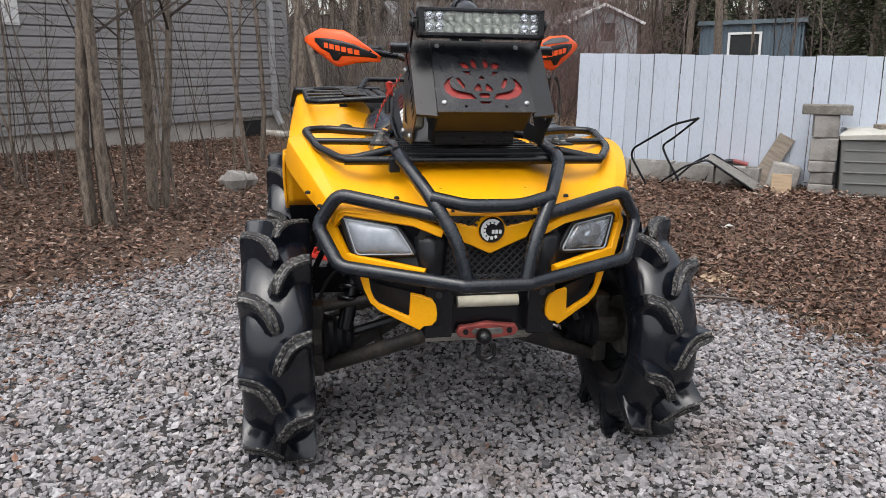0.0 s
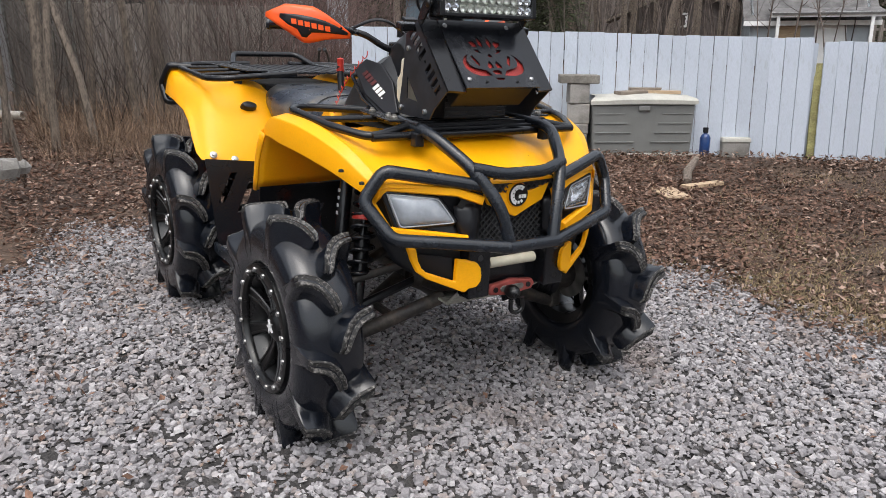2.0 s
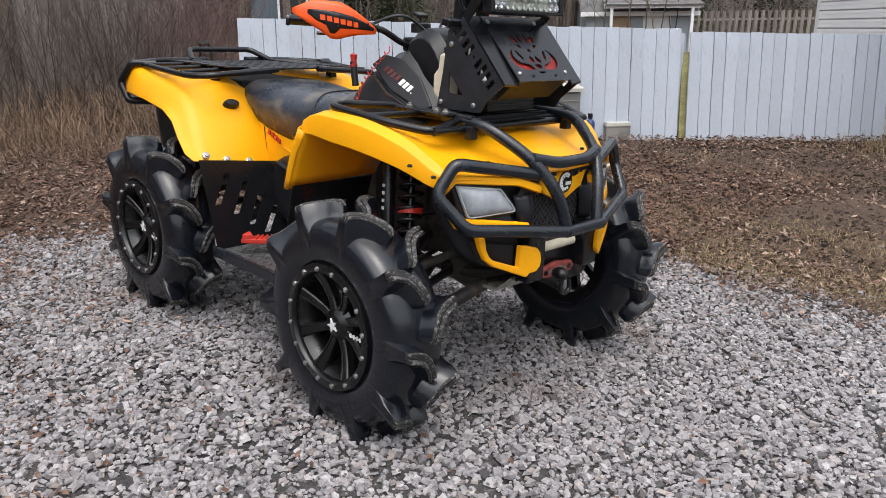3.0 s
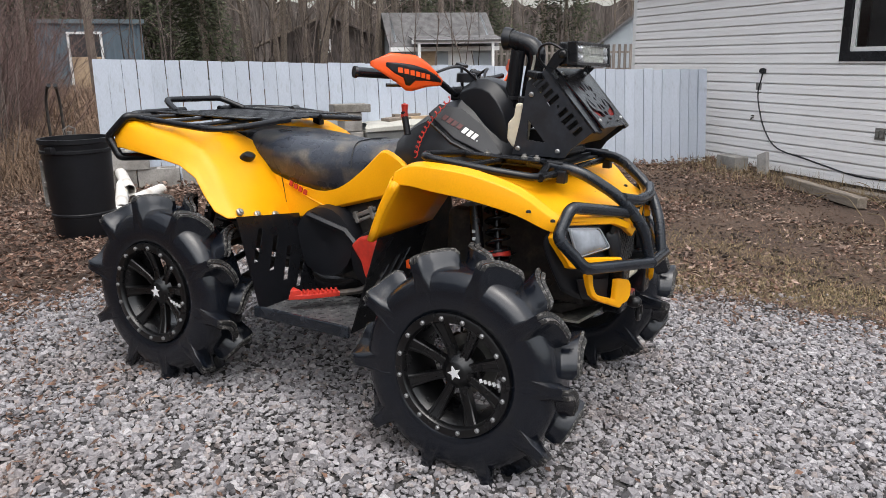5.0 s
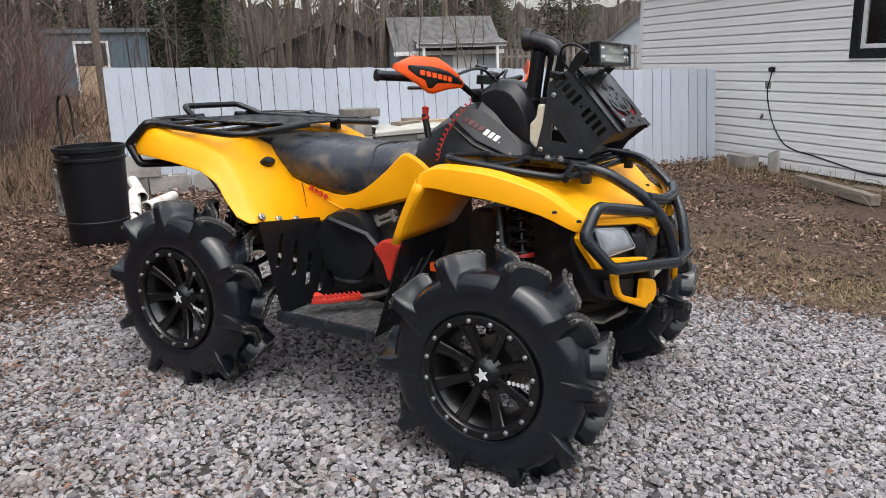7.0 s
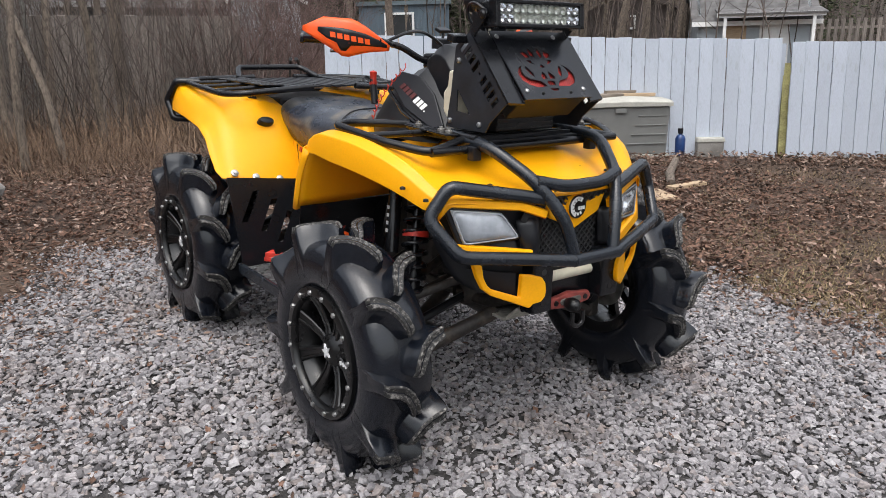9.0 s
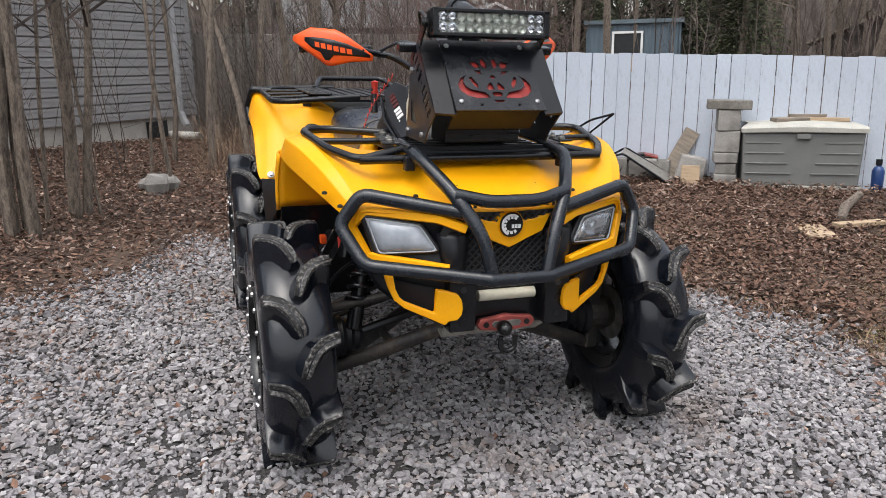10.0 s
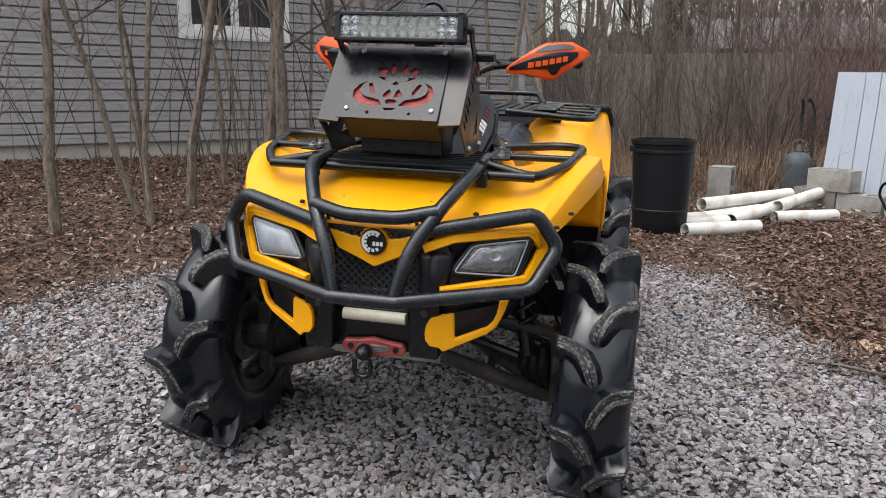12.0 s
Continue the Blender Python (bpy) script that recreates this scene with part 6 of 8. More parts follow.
lid = surface([[(-W / 2 - 0.02, -0.035, H + 0.005), (0, -0.045, H + 0.012), (W / 2 + 0.02, -0.035, H + 0.005)], [(-W / 2 - 0.015, -0.02, H + 0.055), (0, -0.03, H + 0.075), (W / 2 + 0.015, -0.02, H + 0.055)], [(-W / 2 + 0.05, 0.14, H + 0.085), (0, 0.14, H + 0.105), (W / 2 - 0.05, 0.14, H + 0.085)], [(-W / 2, D + 0.02, H + 0.07), (0, D + 0.02, H + 0.085), (W / 2, D + 0.02, H + 0.07)], [(-W / 2, D + 0.03, H), (0, D + 0.03, H), (W / 2, D + 0.03, H)]], 4, 3)
part("lid", Geo().grid(lid).box((0, D / 2, H + 0.005), (W + 0.01, D, 0.02)), M_LID, box, "pale weathered lid", smooth=40)
part("latch", Geo().box((0, -0.03, H - 0.03), (0.12, 0.02, 0.05)), M_GREYBOX, box, bevel=0.008)
part("base", Geo().box((0, D / 2, 0.015), (W + 0.02, D + 0.04, 0.035)), M_LID, box, bevel=0.006)
zl = H + 0.105
solo("board", Geo().box((0, 0, 0.018), (0.32, 0.14, 0.035)), M_WOODOLD, "short grey board lying on the storage box lid", "board", box_m @ pose(-0.10, 0.16, zl - 0.01, 0, 0, 18), bevel=0.004, group="boards on the storage box")
solo("board", Geo().box((0, 0, 0.018), (0.55, 0.10, 0.035)), M_WOODRAW, "long sawn board lying on the storage box lid", "board", box_m @ pose(0.14, 0.22, zl - 0.012, 0, 0, -4), bevel=0.004, group="boards on the storage box")
solo("board", Geo().box((0, 0, 0.014), (0.48, 0.09, 0.03)), M_WOODOLD, "thin grey board lying on another board", "board", box_m @ pose(0.14, 0.26, zl + 0.024, 0, 0, 3), bevel=0.004, group="boards on the storage box")

# stacked blocks
z = ground_z(4.15, 3.82)
for k, (h, w, dx, tw) in enumerate(((0.105, 0.205, 0.0, 2), (0.105, 0.19, 0.012, -5), (0.10, 0.215, -0.010, 4), (0.205, 0.225, 0.008, -3), (0.20, 0.20, -0.004, 6))):
    m = pose(4.15 + dx, 3.82, z, 0, 0, -38 + tw)
    g = Geo()
    n = 6
    solo("concrete_block", Geo().box((0, 0, h / 2), (w, 0.22, h - 0.004)), M_CONCRETE, "rough grey concrete block in an uneven stack", "concrete block", m, bevel=0.010, group="stacked concrete blocks")
    z += h
solo("cap_slab", Geo().box((0, 0, 0.045), (0.40, 0.20, 0.085)), M_OLDSLAB, "weathered thick slab on top of stacked blocks", "slab", pose(4.13, 3.80, z, 0, 1.0, -36), bevel=0.008)

# bottle and small box
b = thing("blue_bottle", "blue plastic bottle with a black cap by the fence", "bottle", gpose(5.24, 3.06))
part("body", Geo().lathe([(0.0, 0.0), (0.0, 0.05), (0.01, 0.056), (0.18, 0.056), (0.215, 0.04), (0.225, 0.022), (0.24, 0.022)], 18, "z"), M_BLUE, b, smooth=40)
part("cap", Geo().lathe([(0.235, 0.03), (0.285, 0.03), (0.29, 0.024), (0.29, 0)], 14, "z"), M_BLACK, b, smooth=40)
b = thing("stone_box", "small pale concrete box with a lid by the fence", "box", gpose(5.45, 2.86, -40))
part("body", Geo().box((0, 0, 0.08), (0.27, 0.20, 0.16)), M_CONCRETE, b, bevel=0.008)
part("lid", Geo().box((0, 0, 0.18), (0.29, 0.22, 0.045), taper=0.95), M_LID, b, bevel=0.008)
# loose boards in the yard
solo("plywood_offcut", Geo().box((0, 0, 0.012), (0.42, 0.20, 0.016)), M_WOODRAW, "pale plywood offcut lying on the leaves", "board", gpose(3.42, 1.93, 62, 0.01), bevel=0.003)
solo("log", Geo().tube([(0, 0, 0.03), (0.3, 0.03, 0.07), (0.75, 0.0, 0.12)], [0.035, 0.04, 0.03], 8), M_BARK, "dark rotten branch lying on the leaves", "branch", gpose(3.85, 2.12, 34), smooth=50)
solo("board", Geo().box((0, 0, 0.02), (0.40, 0.09, 0.03)), M_WOODRAW, "short sawn board lying on the leaves", "board", gpose(3.90, 2.0, -6, 0.005), bevel=0.003)
solo("cardboard_scrap", Geo().add([(-0.10, -0.05, 0.01), (0.12, -0.06, 0.012), (0.10, 0.06, 0.03), (-0.08, 0.05, 0.025)], [(0, 1, 2, 3)]), M_WOODRAW, "torn tan cardboard scrap at the gravel edge", "cardboard", gpose(1.83, 1.56, 20), thick=0.004)
solo("stick", Geo().tube([(-0.30, 0.1, 0.015), (-0.05, 0.01, 0.03), (0.18, -0.06, 0.015), (0.38, -0.13, 0.02)], [0.007, 0.009, 0.008, 0.005], 6), M_TWIG, "bare stick lying at the gravel edge", "stick", gpose(1.63, 1.18), smooth=50)
solo("paper_scrap", Geo().grid(surface([[(-0.05, -0.03, 0.01), (0, -0.035, 0.02), (0.05, -0.025, 0.012)], [(-0.045, 0.025, 0.02), (0, 0.03, 0.012), (0.05, 0.025, 0.025)]], 2, 2)), M_LID, "crumpled pale paper scrap on the leaves", "litter", gpose(2.57, 2.69, 20, 0.012), thick=0.001)


# hollow blocks along the fence
def hollow_block():
    l, w, h, t = 0.39, 0.19, 0.19, 0.032
    xs, ys = (-l / 2, -l / 2 + t, -t / 2, t / 2, l / 2 - t, l / 2), (-w / 2, -w / 2 + t, w / 2 - t, w / 2)
    solid = {(i, j) for i in range(5) for j in range(3)} - {(1, 1), (3, 1)}
    vid, vs, fs = {}, [], []

    def v(i, j, k):
        if (i, j, k) not in vid:
            vid[i, j, k] = len(vs)
            vs.append((xs[i], ys[j], k * h))
        return vid[i, j, k]
    for i, j in sorted(solid):
        fs += [(v(i, j, 1), v(i + 1, j, 1), v(i + 1, j + 1, 1), v(i, j + 1, 1)), (v(i, j, 0), v(i, j + 1, 0), v(i + 1, j + 1, 0), v(i + 1, j, 0))]
        for (di, dj), (a, b) in {(0, -1): ((i, j), (i + 1, j)), (1, 0): ((i + 1, j), (i + 1, j + 1)), (0, 1): ((i + 1, j + 1), (i, j + 1)), (-1, 0): ((i, j + 1), (i, j))}.items():
            if (i + di, j + dj) not in solid:
                fs.append((v(*a, 0), v(*b, 0), v(*b, 1), v(*a, 1)))
    return Geo().add(vs, fs)


hb_mesh = hollow_block()
first = solo("hollow_block", hb_mesh, M_CONCRETE, "grey hollow concrete block on the ground by the fence", "concrete block", gpose(2.42, 5.42, -42), group="hollow blocks")
rs = random.Random(4)
for x, y, a, dz in ((2.72, 5.15, -42, 0), (3.03, 4.87, -43, 0), (3.34, 4.60, -41, 0), (2.50, 5.32, -40, 0.19), (3.65, 4.32, -44, 0.0)):
    copy_thing(first, gpose(x, y, a + rs.uniform(-2, 2), dz))
copy_thing(first, gpose(1.32, 5.03, -20) @ pose(0.095, 0, 0.195, 0, 90, 0))
tan = solo("brick_block", Geo().box((0, 0, 0.09), (0.17, 0.10, 0.19)), M_WOODRAW, "tan block standing on the leaves", "block", gpose(3.80, 3.88, -35) @ pose(0, 0, 0, -8, 0, 0), bevel=0.006)
solo("leaning_board", Geo().box((0, 0, 0.29), (0.15, 0.04, 0.60)), M_WOODOLD, "weathered board leaning on a rubble heap", "board", pose(3.72, 4.20, ground_z(3.7, 4.2) - 0.02, -18, 28, -35), bevel=0.004)
solo("rubble_block", Geo().box((0, 0, 0.13), (0.28, 0.2, 0.27), taper=0.9), M_CONCRETE, "broken concrete lump behind a leaning board", "concrete block", gpose(3.95, 4.13, -30) @ pose(0, 0, -0.02, 0, 12, 0), bevel=0.02)
solo("rubble_block", Geo().box((0, 0, 0.10), (0.30, 0.2, 0.20)), M_CONCRETE, "broken concrete block under a red roof tile", "concrete block", gpose(3.62, 4.42, -40), bevel=0.015)
solo("clay_tile", Geo().grid(surface([[(-0.15, -0.09, 0), (0, -0.09, 0.03), (0.15, -0.09, 0)], [(-0.15, 0.09, 0.0), (0, 0.09, 0.03), (0.15, 0.09, 0.0)]], 3, 2)), M_REDMET, "reddish curved tile lying on a concrete block", "tile", gpose(3.62, 4.42, -36, 0.215), thick=0.015)
solo("bent_pipe", Geo().tube(catmull([(0, 0, 0.05), (0.05, 0, 0.16), (0.16, 0, 0.23), (0.24, 0, 0.24)], 4), 0.02, 8), M_BLACK, "short black bent pipe among rubble", "pipe", gpose(3.38, 4.46, -35), smooth=50)

# toppled garden chair
ch = thing("garden_chair", "toppled garden chair with black tube frame and grey sling", "chair")
cz = 0.03
up1 = rounded([(3.12, 4.19, 0.70), (2.96, 4.34, 0.64), (2.68, 4.60, 0.40), (2.67, 4.61, 0.32), (2.80, 4.52, 0.05)], 0.05, 4)
up2 = rounded([(3.12, 4.19, 0.70), (3.06, 4.52, 0.50), (2.98, 4.60, 0.42), (3.0, 4.56, 0.33), (3.10, 4.46, 0.09)], 0.05, 4)
part("back_frame", Geo().tube(up1, 0.011, 8), M_BLACKM, ch, smooth=50)
part("back_frame", Geo().tube(up2, 0.011, 8), M_BLACKM, ch, smooth=50)
part("seat_frame", Geo().tube(rounded([(2.84, 4.42, 0.06), (3.03, 4.22, 0.26), (3.18, 4.10, 0.33), (3.60, 3.90, 0.02)], 0.04, 4), 0.011, 8), M_BLACKM, ch, smooth=50)
part("seat_frame", Geo().tube(rounded([(3.05, 4.50, 0.08), (3.22, 4.42, 0.26), (3.34, 4.30, 0.36), (3.82, 4.10, 0.03)], 0.04, 4), 0.011, 8), M_BLACKM, ch, smooth=50)
part("sling", Geo().grid(surface([[(3.16, 4.11, 0.33), (3.24, 4.20, 0.33), (3.33, 4.31, 0.36)], [(3.38, 4.01, 0.19), (3.47, 4.10, 0.18), (3.57, 4.21, 0.21)], [(3.60, 3.90, 0.03), (3.70, 3.99, 0.025), (3.82, 4.10, 0.04)]], 3, 3)), M_SLING, ch, "grey woven sling", smooth=60, thick=0.004)
part("cross_tube", Geo().tube([(2.84, 4.42, 0.05), (3.05, 4.5, 0.07)], 0.010, 8), M_BLACKM, ch, smooth=50)
part("cross_tube", Geo().tube([(3.60, 3.90, 0.025), (3.82, 4.10, 0.03)], 0.010, 8), M_BLACKM, ch, smooth=50)

# pail, pipes, gas cylinder, hand truck
pail = thing("pail", "large black plastic barrel standing on leaves", "barrel", gpose(0.93, 3.83))
part("body", Geo().lathe([(0.0, 0.0), (0.0, 0.19), (0.02, 0.2), (0.16, 0.207), (0.165, 0.213), (0.18, 0.213), (0.185, 0.208), (0.60, 0.226), (0.605, 0.236), (0.622, 0.236), (0.628, 0.228), (0.665, 0.231), (0.67, 0.242), (0.70, 0.242), (0.70, 0.224), (0.10, 0.198), (0.10, 0)], 40, "z"), M_BIN, pail, smooth=35)
part("lug", Geo().box((-0.225, -0.05, 0.63), (0.05, 0.07, 0.05)), M_BIN, pail, bevel=0.01)
pipes = (((1.28, 4.31, 0.15), (2.11, 5.17, 0.16)), ((1.91, 4.58, 0.13), (2.40, 5.32, 0.165)), ((1.50, 4.18, 0.06), (2.06, 4.87, 0.13)), ((1.29, 4.22, 0.055), (1.80, 4.78, 0.06)),
         ((1.88, 4.51, 0.052), (2.41, 4.78, 0.052)), ((1.11, 3.66, 0.052), (1.68, 4.05, 0.052)), ((1.10, 3.88, 0.052), (1.46, 4.16, 0.052)), ((1.06, 4.05, 0.052), (1.62, 4.50, 0.052)))
for a, b2 in pipes:
    a, b2 = Vector(a), Vector(b2)
    a.z += ground_z(a.x, a.y)
    b2.z += ground_z(b2.x, b2.y)
    L = (b2 - a).length
    g = Geo().lathe([(0, 0.052), (L, 0.052), (L, 0.046), (0, 0.046)], 18, "x", closed=True)
    d = (b2 - a).normalized()
    m = Matrix.Translation(a) @ d.to_track_quat("X", "Z").to_matrix().to_4x4()
    solo("drain_pipe", g, M_PVC, "white plastic drain pipe in a loose pile", "pipe", m, smooth=40, group="pile of pipes")
tk = thing("gas_cylinder", "blue-grey gas cylinder with a handle ring by the fence", "gas cylinder", gpose(2.30, 5.88) @ Matrix.Scale(1.08, 4))
part("tank", Geo().lathe([(0, 0.0), (0, 0.10), (0.02, 0.12), (0.32, 0.125), (0.38, 0.115), (0.42, 0.08), (0.435, 0.03), (0.45, 0.03), (0.46, 0)], 24, "z"), M_TANK, tk, smooth=40)
part("valve", Geo().lathe([(0.44, 0.02), (0.50, 0.02), (0.505, 0)], 10, "z"), M_ALU, tk)
part("handle", Geo().tube([(-0.05, 0, 0.44), (-0.06, 0, 0.52), (0, 0, 0.55), (0.06, 0, 0.52), (0.05, 0, 0.44)], 0.006, 6), M_ALU, tk, smooth=50)
ht = thing("hand_truck", "old dark hand truck standing in dry weeds", "hand truck", gpose(2.44, 6.28, -30))
for a in (-0.065, 0.065):
    part("upright", Geo().tube(rounded([(a, 0, 0.0), (a, 0.02, 0.80), (a * 0.7, -0.03, 0.93), (a * 0.5, -0.14, 0.97)], 0.06, 4), 0.014, 8), M_DARK, ht, smooth=50)
    part("grip", Geo().tube([(a * 0.55, -0.09, 0.955), (a * 0.45, -0.17, 0.975)], 0.02, 8), M_BLACK, ht, smooth=50)
part("crossbar", Geo().tube([(-0.065, 0.01, 0.45), (0.065, 0.01, 0.45)], 0.010, 6), M_DARK, ht, smooth=50)
part("crossbar", Geo().tube([(-0.065, 0.01, 0.2), (0.065, 0.01, 0.2)], 0.010, 6), M_DARK, ht, smooth=50)
part("toe_plate", Geo().box((0, -0.1, 0.01), (0.3, 0.2, 0.01)), M_DARK, ht)

# by the white house
wm = Matrix(wall_frame((9.50, 2.28, 0), 228))


def on_wall(x, z, out=0.0):
    return wm @ Matrix.Translation((x, -out, z))


ob = thing("outlet_cover", "white cable outlet box on the siding", "outlet", on_wall(2.80, 0.86, 0.012))
part("plate", Geo().box((0, 0, 0), (0.16, 0.02, 0.17)), M_SIDEWHITE, ob, bevel=0.004)
part("recess", Geo().box((0, -0.012, 0), (0.10, 0.01, 0.12)), M_ALU, ob, bevel=0.003)
solo("camera_spot", Geo().lathe([(-0.05, 0.0), (-0.05, 0.028), (-0.03, 0.034), (0.01, 0.034)], 14, "y").box((0.02, -0.02, 0), (0.05, 0.03, 0.05)), M_BLACK, "small black lamp on the siding", "lamp", on_wall(2.86, 1.06, 0.02), smooth=40)
ob = thing("socket_box", "grey outdoor socket box on the siding", "socket", on_wall(4.59, 0.455, 0.018))
part("box", Geo().box((0, 0, 0), (0.12, 0.04, 0.12)), M_ALU, ob, bevel=0.005)
part("flap", Geo().box((-0.028, -0.024, 0), (0.045, 0.01, 0.08)).box((0.028, -0.024, 0), (0.045, 0.01, 0.08)), M_ALU, ob, bevel=0.003)
solo("garden_tap", Geo().tube([(0, 0, 0), (0, -0.04, 0), (0, -0.055, -0.03)], 0.009, 8).box((0, -0.03, 0.025), (0.04, 0.012, 0.012)), M_DARK, "small garden tap on the siding", "tap", on_wall(2.75, 0.50, 0.012), smooth=40)
cab = [on_wall(x, z, 0.028).translation for x, z in ((2.85, 1.04), (2.83, 0.94), (2.80, 0.84), (2.82, 0.68), (2.93, 0.42), (3.10, 0.22), (3.30, 0.14), (3.60, 0.10), (4.0, 0.04), (4.35, -0.005), (4.70, 0.0), (5.0, 0.04), (5.5, 0.10))]
solo("cable", Geo().tube(catmull(cab, 4), 0.009, 6), M_BLACK, "black cable hanging along the siding", "cable", smooth=60)
solo("concrete_block", Geo().box((0, 0, 0.085), (0.36, 0.19, 0.17)), M_CONCRETE, "grey concrete block by the house wall", "concrete block", gpose(7.22, 0.40, 44), bevel=0.008)
solo("concrete_slab", Geo().box((0, 0, 0.13), (0.16, 0.04, 0.30)), M_CONCRETE, "broken slab leaning on the house wall", "slab", gpose(7.02, 0.02, 48) @ pose(0, 0, -0.02, 14, 22, 0), bevel=0.006)
solo("landscape_timber", Geo().box((0, 0, 0.06), (1.32, 0.10, 0.10)), M_WOODOLD, "weathered landscape timber lying by the house", "timber", gpose(5.85, -0.66, 33.5), bevel=0.008)
solo("landscape_timber", Geo().box((0, 0, 0.03), (0.9, 0.14, 0.05)), M_WOODOLD, "grey plank lying under the siding", "timber", gpose(6.0, -1.15, 48), bevel=0.006)

# grey house: downspout, vent
gm = Matrix(wall_frame((-0.62, 8.94, 0), 228))
ds = thing("downspout", "pale grey metal downspout with a kicked-out foot", "downspout", gm @ Matrix.Translation((0.34, 0.06, 0)))
part("pipe", Geo().box((0, 0, 1.95), (0.075, 0.06, 2.7)), M_SPOUT, ds, bevel=0.008)
part("elbow", Geo().box((0, 0.05, 0.54), (0.075, 0.06, 0.20), (28, 0, 0)), M_SPOUT, ds, bevel=0.008)
for z in (1.15, 2.3):
    part("strap", Geo().box((0, 0, z), (0.095, 0.066, 0.03)), M_SPOUT, ds)
solo("drain_pipe", Geo().lathe([(0, 0.05), (0.62, 0.05), (0.62, 0.044), (0, 0.044)], 16, "x", closed=True), M_PVC, "white plastic pipe lying by the house corner", "pipe", pose(-0.96, 8.62, ground_z(-0.9, 8.5) + 0.05, 0, 0, -52), smooth=40)
# no hole is cut: the shade inside the vent is this slab's colour
solo("vent_hatch", Geo().box((0, 0, 0), (0.34, 0.03, 0.22)), M_INSIDESHADE, "dark open vent in the foundation", "vent", gm @ Matrix.Translation((0.72, 0.0, 0.42)))
cl = Geo()
grille(cl, 0.0, 0.75, 0.3, 1.75, 0.0, 0.075, 0.004)
clf = thing("chain_link_panel", "grey chain-link panel beside the grey house", "fence", pose(-0.58, 8.98, 0, 0, 0, -6))
part("mesh", cl, M_ALU, clf)
part("post", Geo().tube([(0.0, 0, 0.2), (0.0, 0, 1.85)], 0.025, 8), M_ALU, clf, smooth=50)
part("post", Geo().tube([(0.75, 0, 0.2), (0.75, 0, 1.85)], 0.025, 8), M_ALU, clf, smooth=50)
for x, y, s2 in ((-1.02, 4.25, 0.16), (-0.93, 4.42, 0.12), (-1.10, 4.45, 0.10)):
    g = Geo()
    rk = random.Random(int(s2 * 100))
    g.lathe([(-0.5, 0.0), (-0.42, 0.5), (0.1, 0.75), (0.42, 0.5), (0.5, 0.0)], 7, "z")
    g.v = [(a * s2 * rk.uniform(0.8, 1.2), b2 * s2 * 0.7 * rk.uniform(0.8, 1.2), c * s2 * rk.uniform(1.0, 1.5)) for a, b2, c in g.v]
    solo("rock", g, M_CONCRETE, "pale grey rock among dead leaves", "rock", gpose(x, y, 30 * s2, s2 * 0.42), bevel=0.012, group="rocks")


# ---------------------------------------------------------------- buildings behind the fence
def shed(name, label, corner, turn, w, d, h, wallm, roofm, rise, over=0.25, ridge_along=True, base=0.0, fascia=None):
    root = thing(name, label, "shed", pose(corner[0], corner[1], base, 0, 0, turn))
    t = 0.1
    part("wall", Geo().box((w / 2, t / 2, h / 2), (w, t, h)), wallm, root)
    part("wall", Geo().box((w / 2, d - t / 2, h / 2), (w, t, h)), wallm, root)
    if ridge_along:
        for x in (0, w):
            part("wall", Geo().prism([(0, 0), (d, 0), (d, h), (d / 2, h + rise), (0, h)], t, Matrix.Translation((x, 0, 0)) @ YZ), wallm, root)
        for s in (-1, 1):
            y0 = d / 2 + s * (d / 2 + over)
            z0 = h - rise * over / (d / 2)
            part("roof", Geo().add([(-over, d / 2, h + rise), (w + over, d / 2, h + rise), (w + over, y0, z0), (-over, y0, z0)], [(0, 1, 2, 3) if s > 0 else (3, 2, 1, 0)]), roofm, root, thick=0.10)
            part("fascia", Geo().box((w / 2, y0 - s * 0.01, z0 - 0.06), (w + 2 * over, 0.03, 0.16)), fascia or M_TRIM, root)
    else:
        for x in (0, w):
            part("wall", Geo().box((x, d / 2, h / 2), (t, d, h)), wallm, root)
        part("roof", Geo().add([(-over, -over, h + rise), (w + over, -over, h + rise), (w + over, d + over, h), (-over, d + over, h)], [(0, 1, 2, 3)]), roofm, root, thick=0.14)
    return root


bs = shed("blue_shed", "slate-blue corrugated metal shed with a white-framed door", (13.87, 23.82), -37.4, 3.3, 2.6, 2.42, M_BLUESHED, M_SHEDROOF, 0.05, 0.14, False, 0.28)
for k in range(21):
    part("corrugation", Geo().box((0.08 + k * 0.157, -0.02, 1.20), (0.065, 0.04, 2.38)), M_BLUESHED, bs)
g = Geo()
for c, sz in (((1.47, -0.06, 2.02), (1.13, 0.06, 0.08)), ((0.95, -0.06, 0.99), (0.08, 0.06, 1.98)), ((1.99, -0.06, 0.99), (0.08, 0.06, 1.98))):
    g.box(c, sz)
dr = part("door_frame", g, M_TRIM, bs)
# dark sheet across the upper doorway, coloured for the unlit inside
part("door_shade_sheet", Geo().box((1.47, -0.045, 1.60), (0.93, 0.02, 0.75)), M_INSIDESHADE, dr)
part("door_leaf", Geo().box((1.47, -0.045, 0.61), (0.93, 0.02, 1.22)), M_WOODRAW, dr)

gs = shed("grey_shed", "pale grey shed with grey shingled roof and open porch", (22.75, 15.15), -47.5, 3.75, 3.0, 2.0, M_SHEDWALL, M_SHINGLE, 1.15, 0.3, True, -0.1)
part("porch_beam", Geo().box((2.2, -0.9, 1.97), (3.5, 0.12, 0.16)), M_TRIM, gs)
part("porch_roof", Geo().add([(0.5, 0.0, 2.22), (4.0, 0.0, 2.22), (4.0, -1.05, 2.03), (0.5, -1.05, 2.03)], [(3, 2, 1, 0)]), M_SHINGLE, gs, thick=0.06)
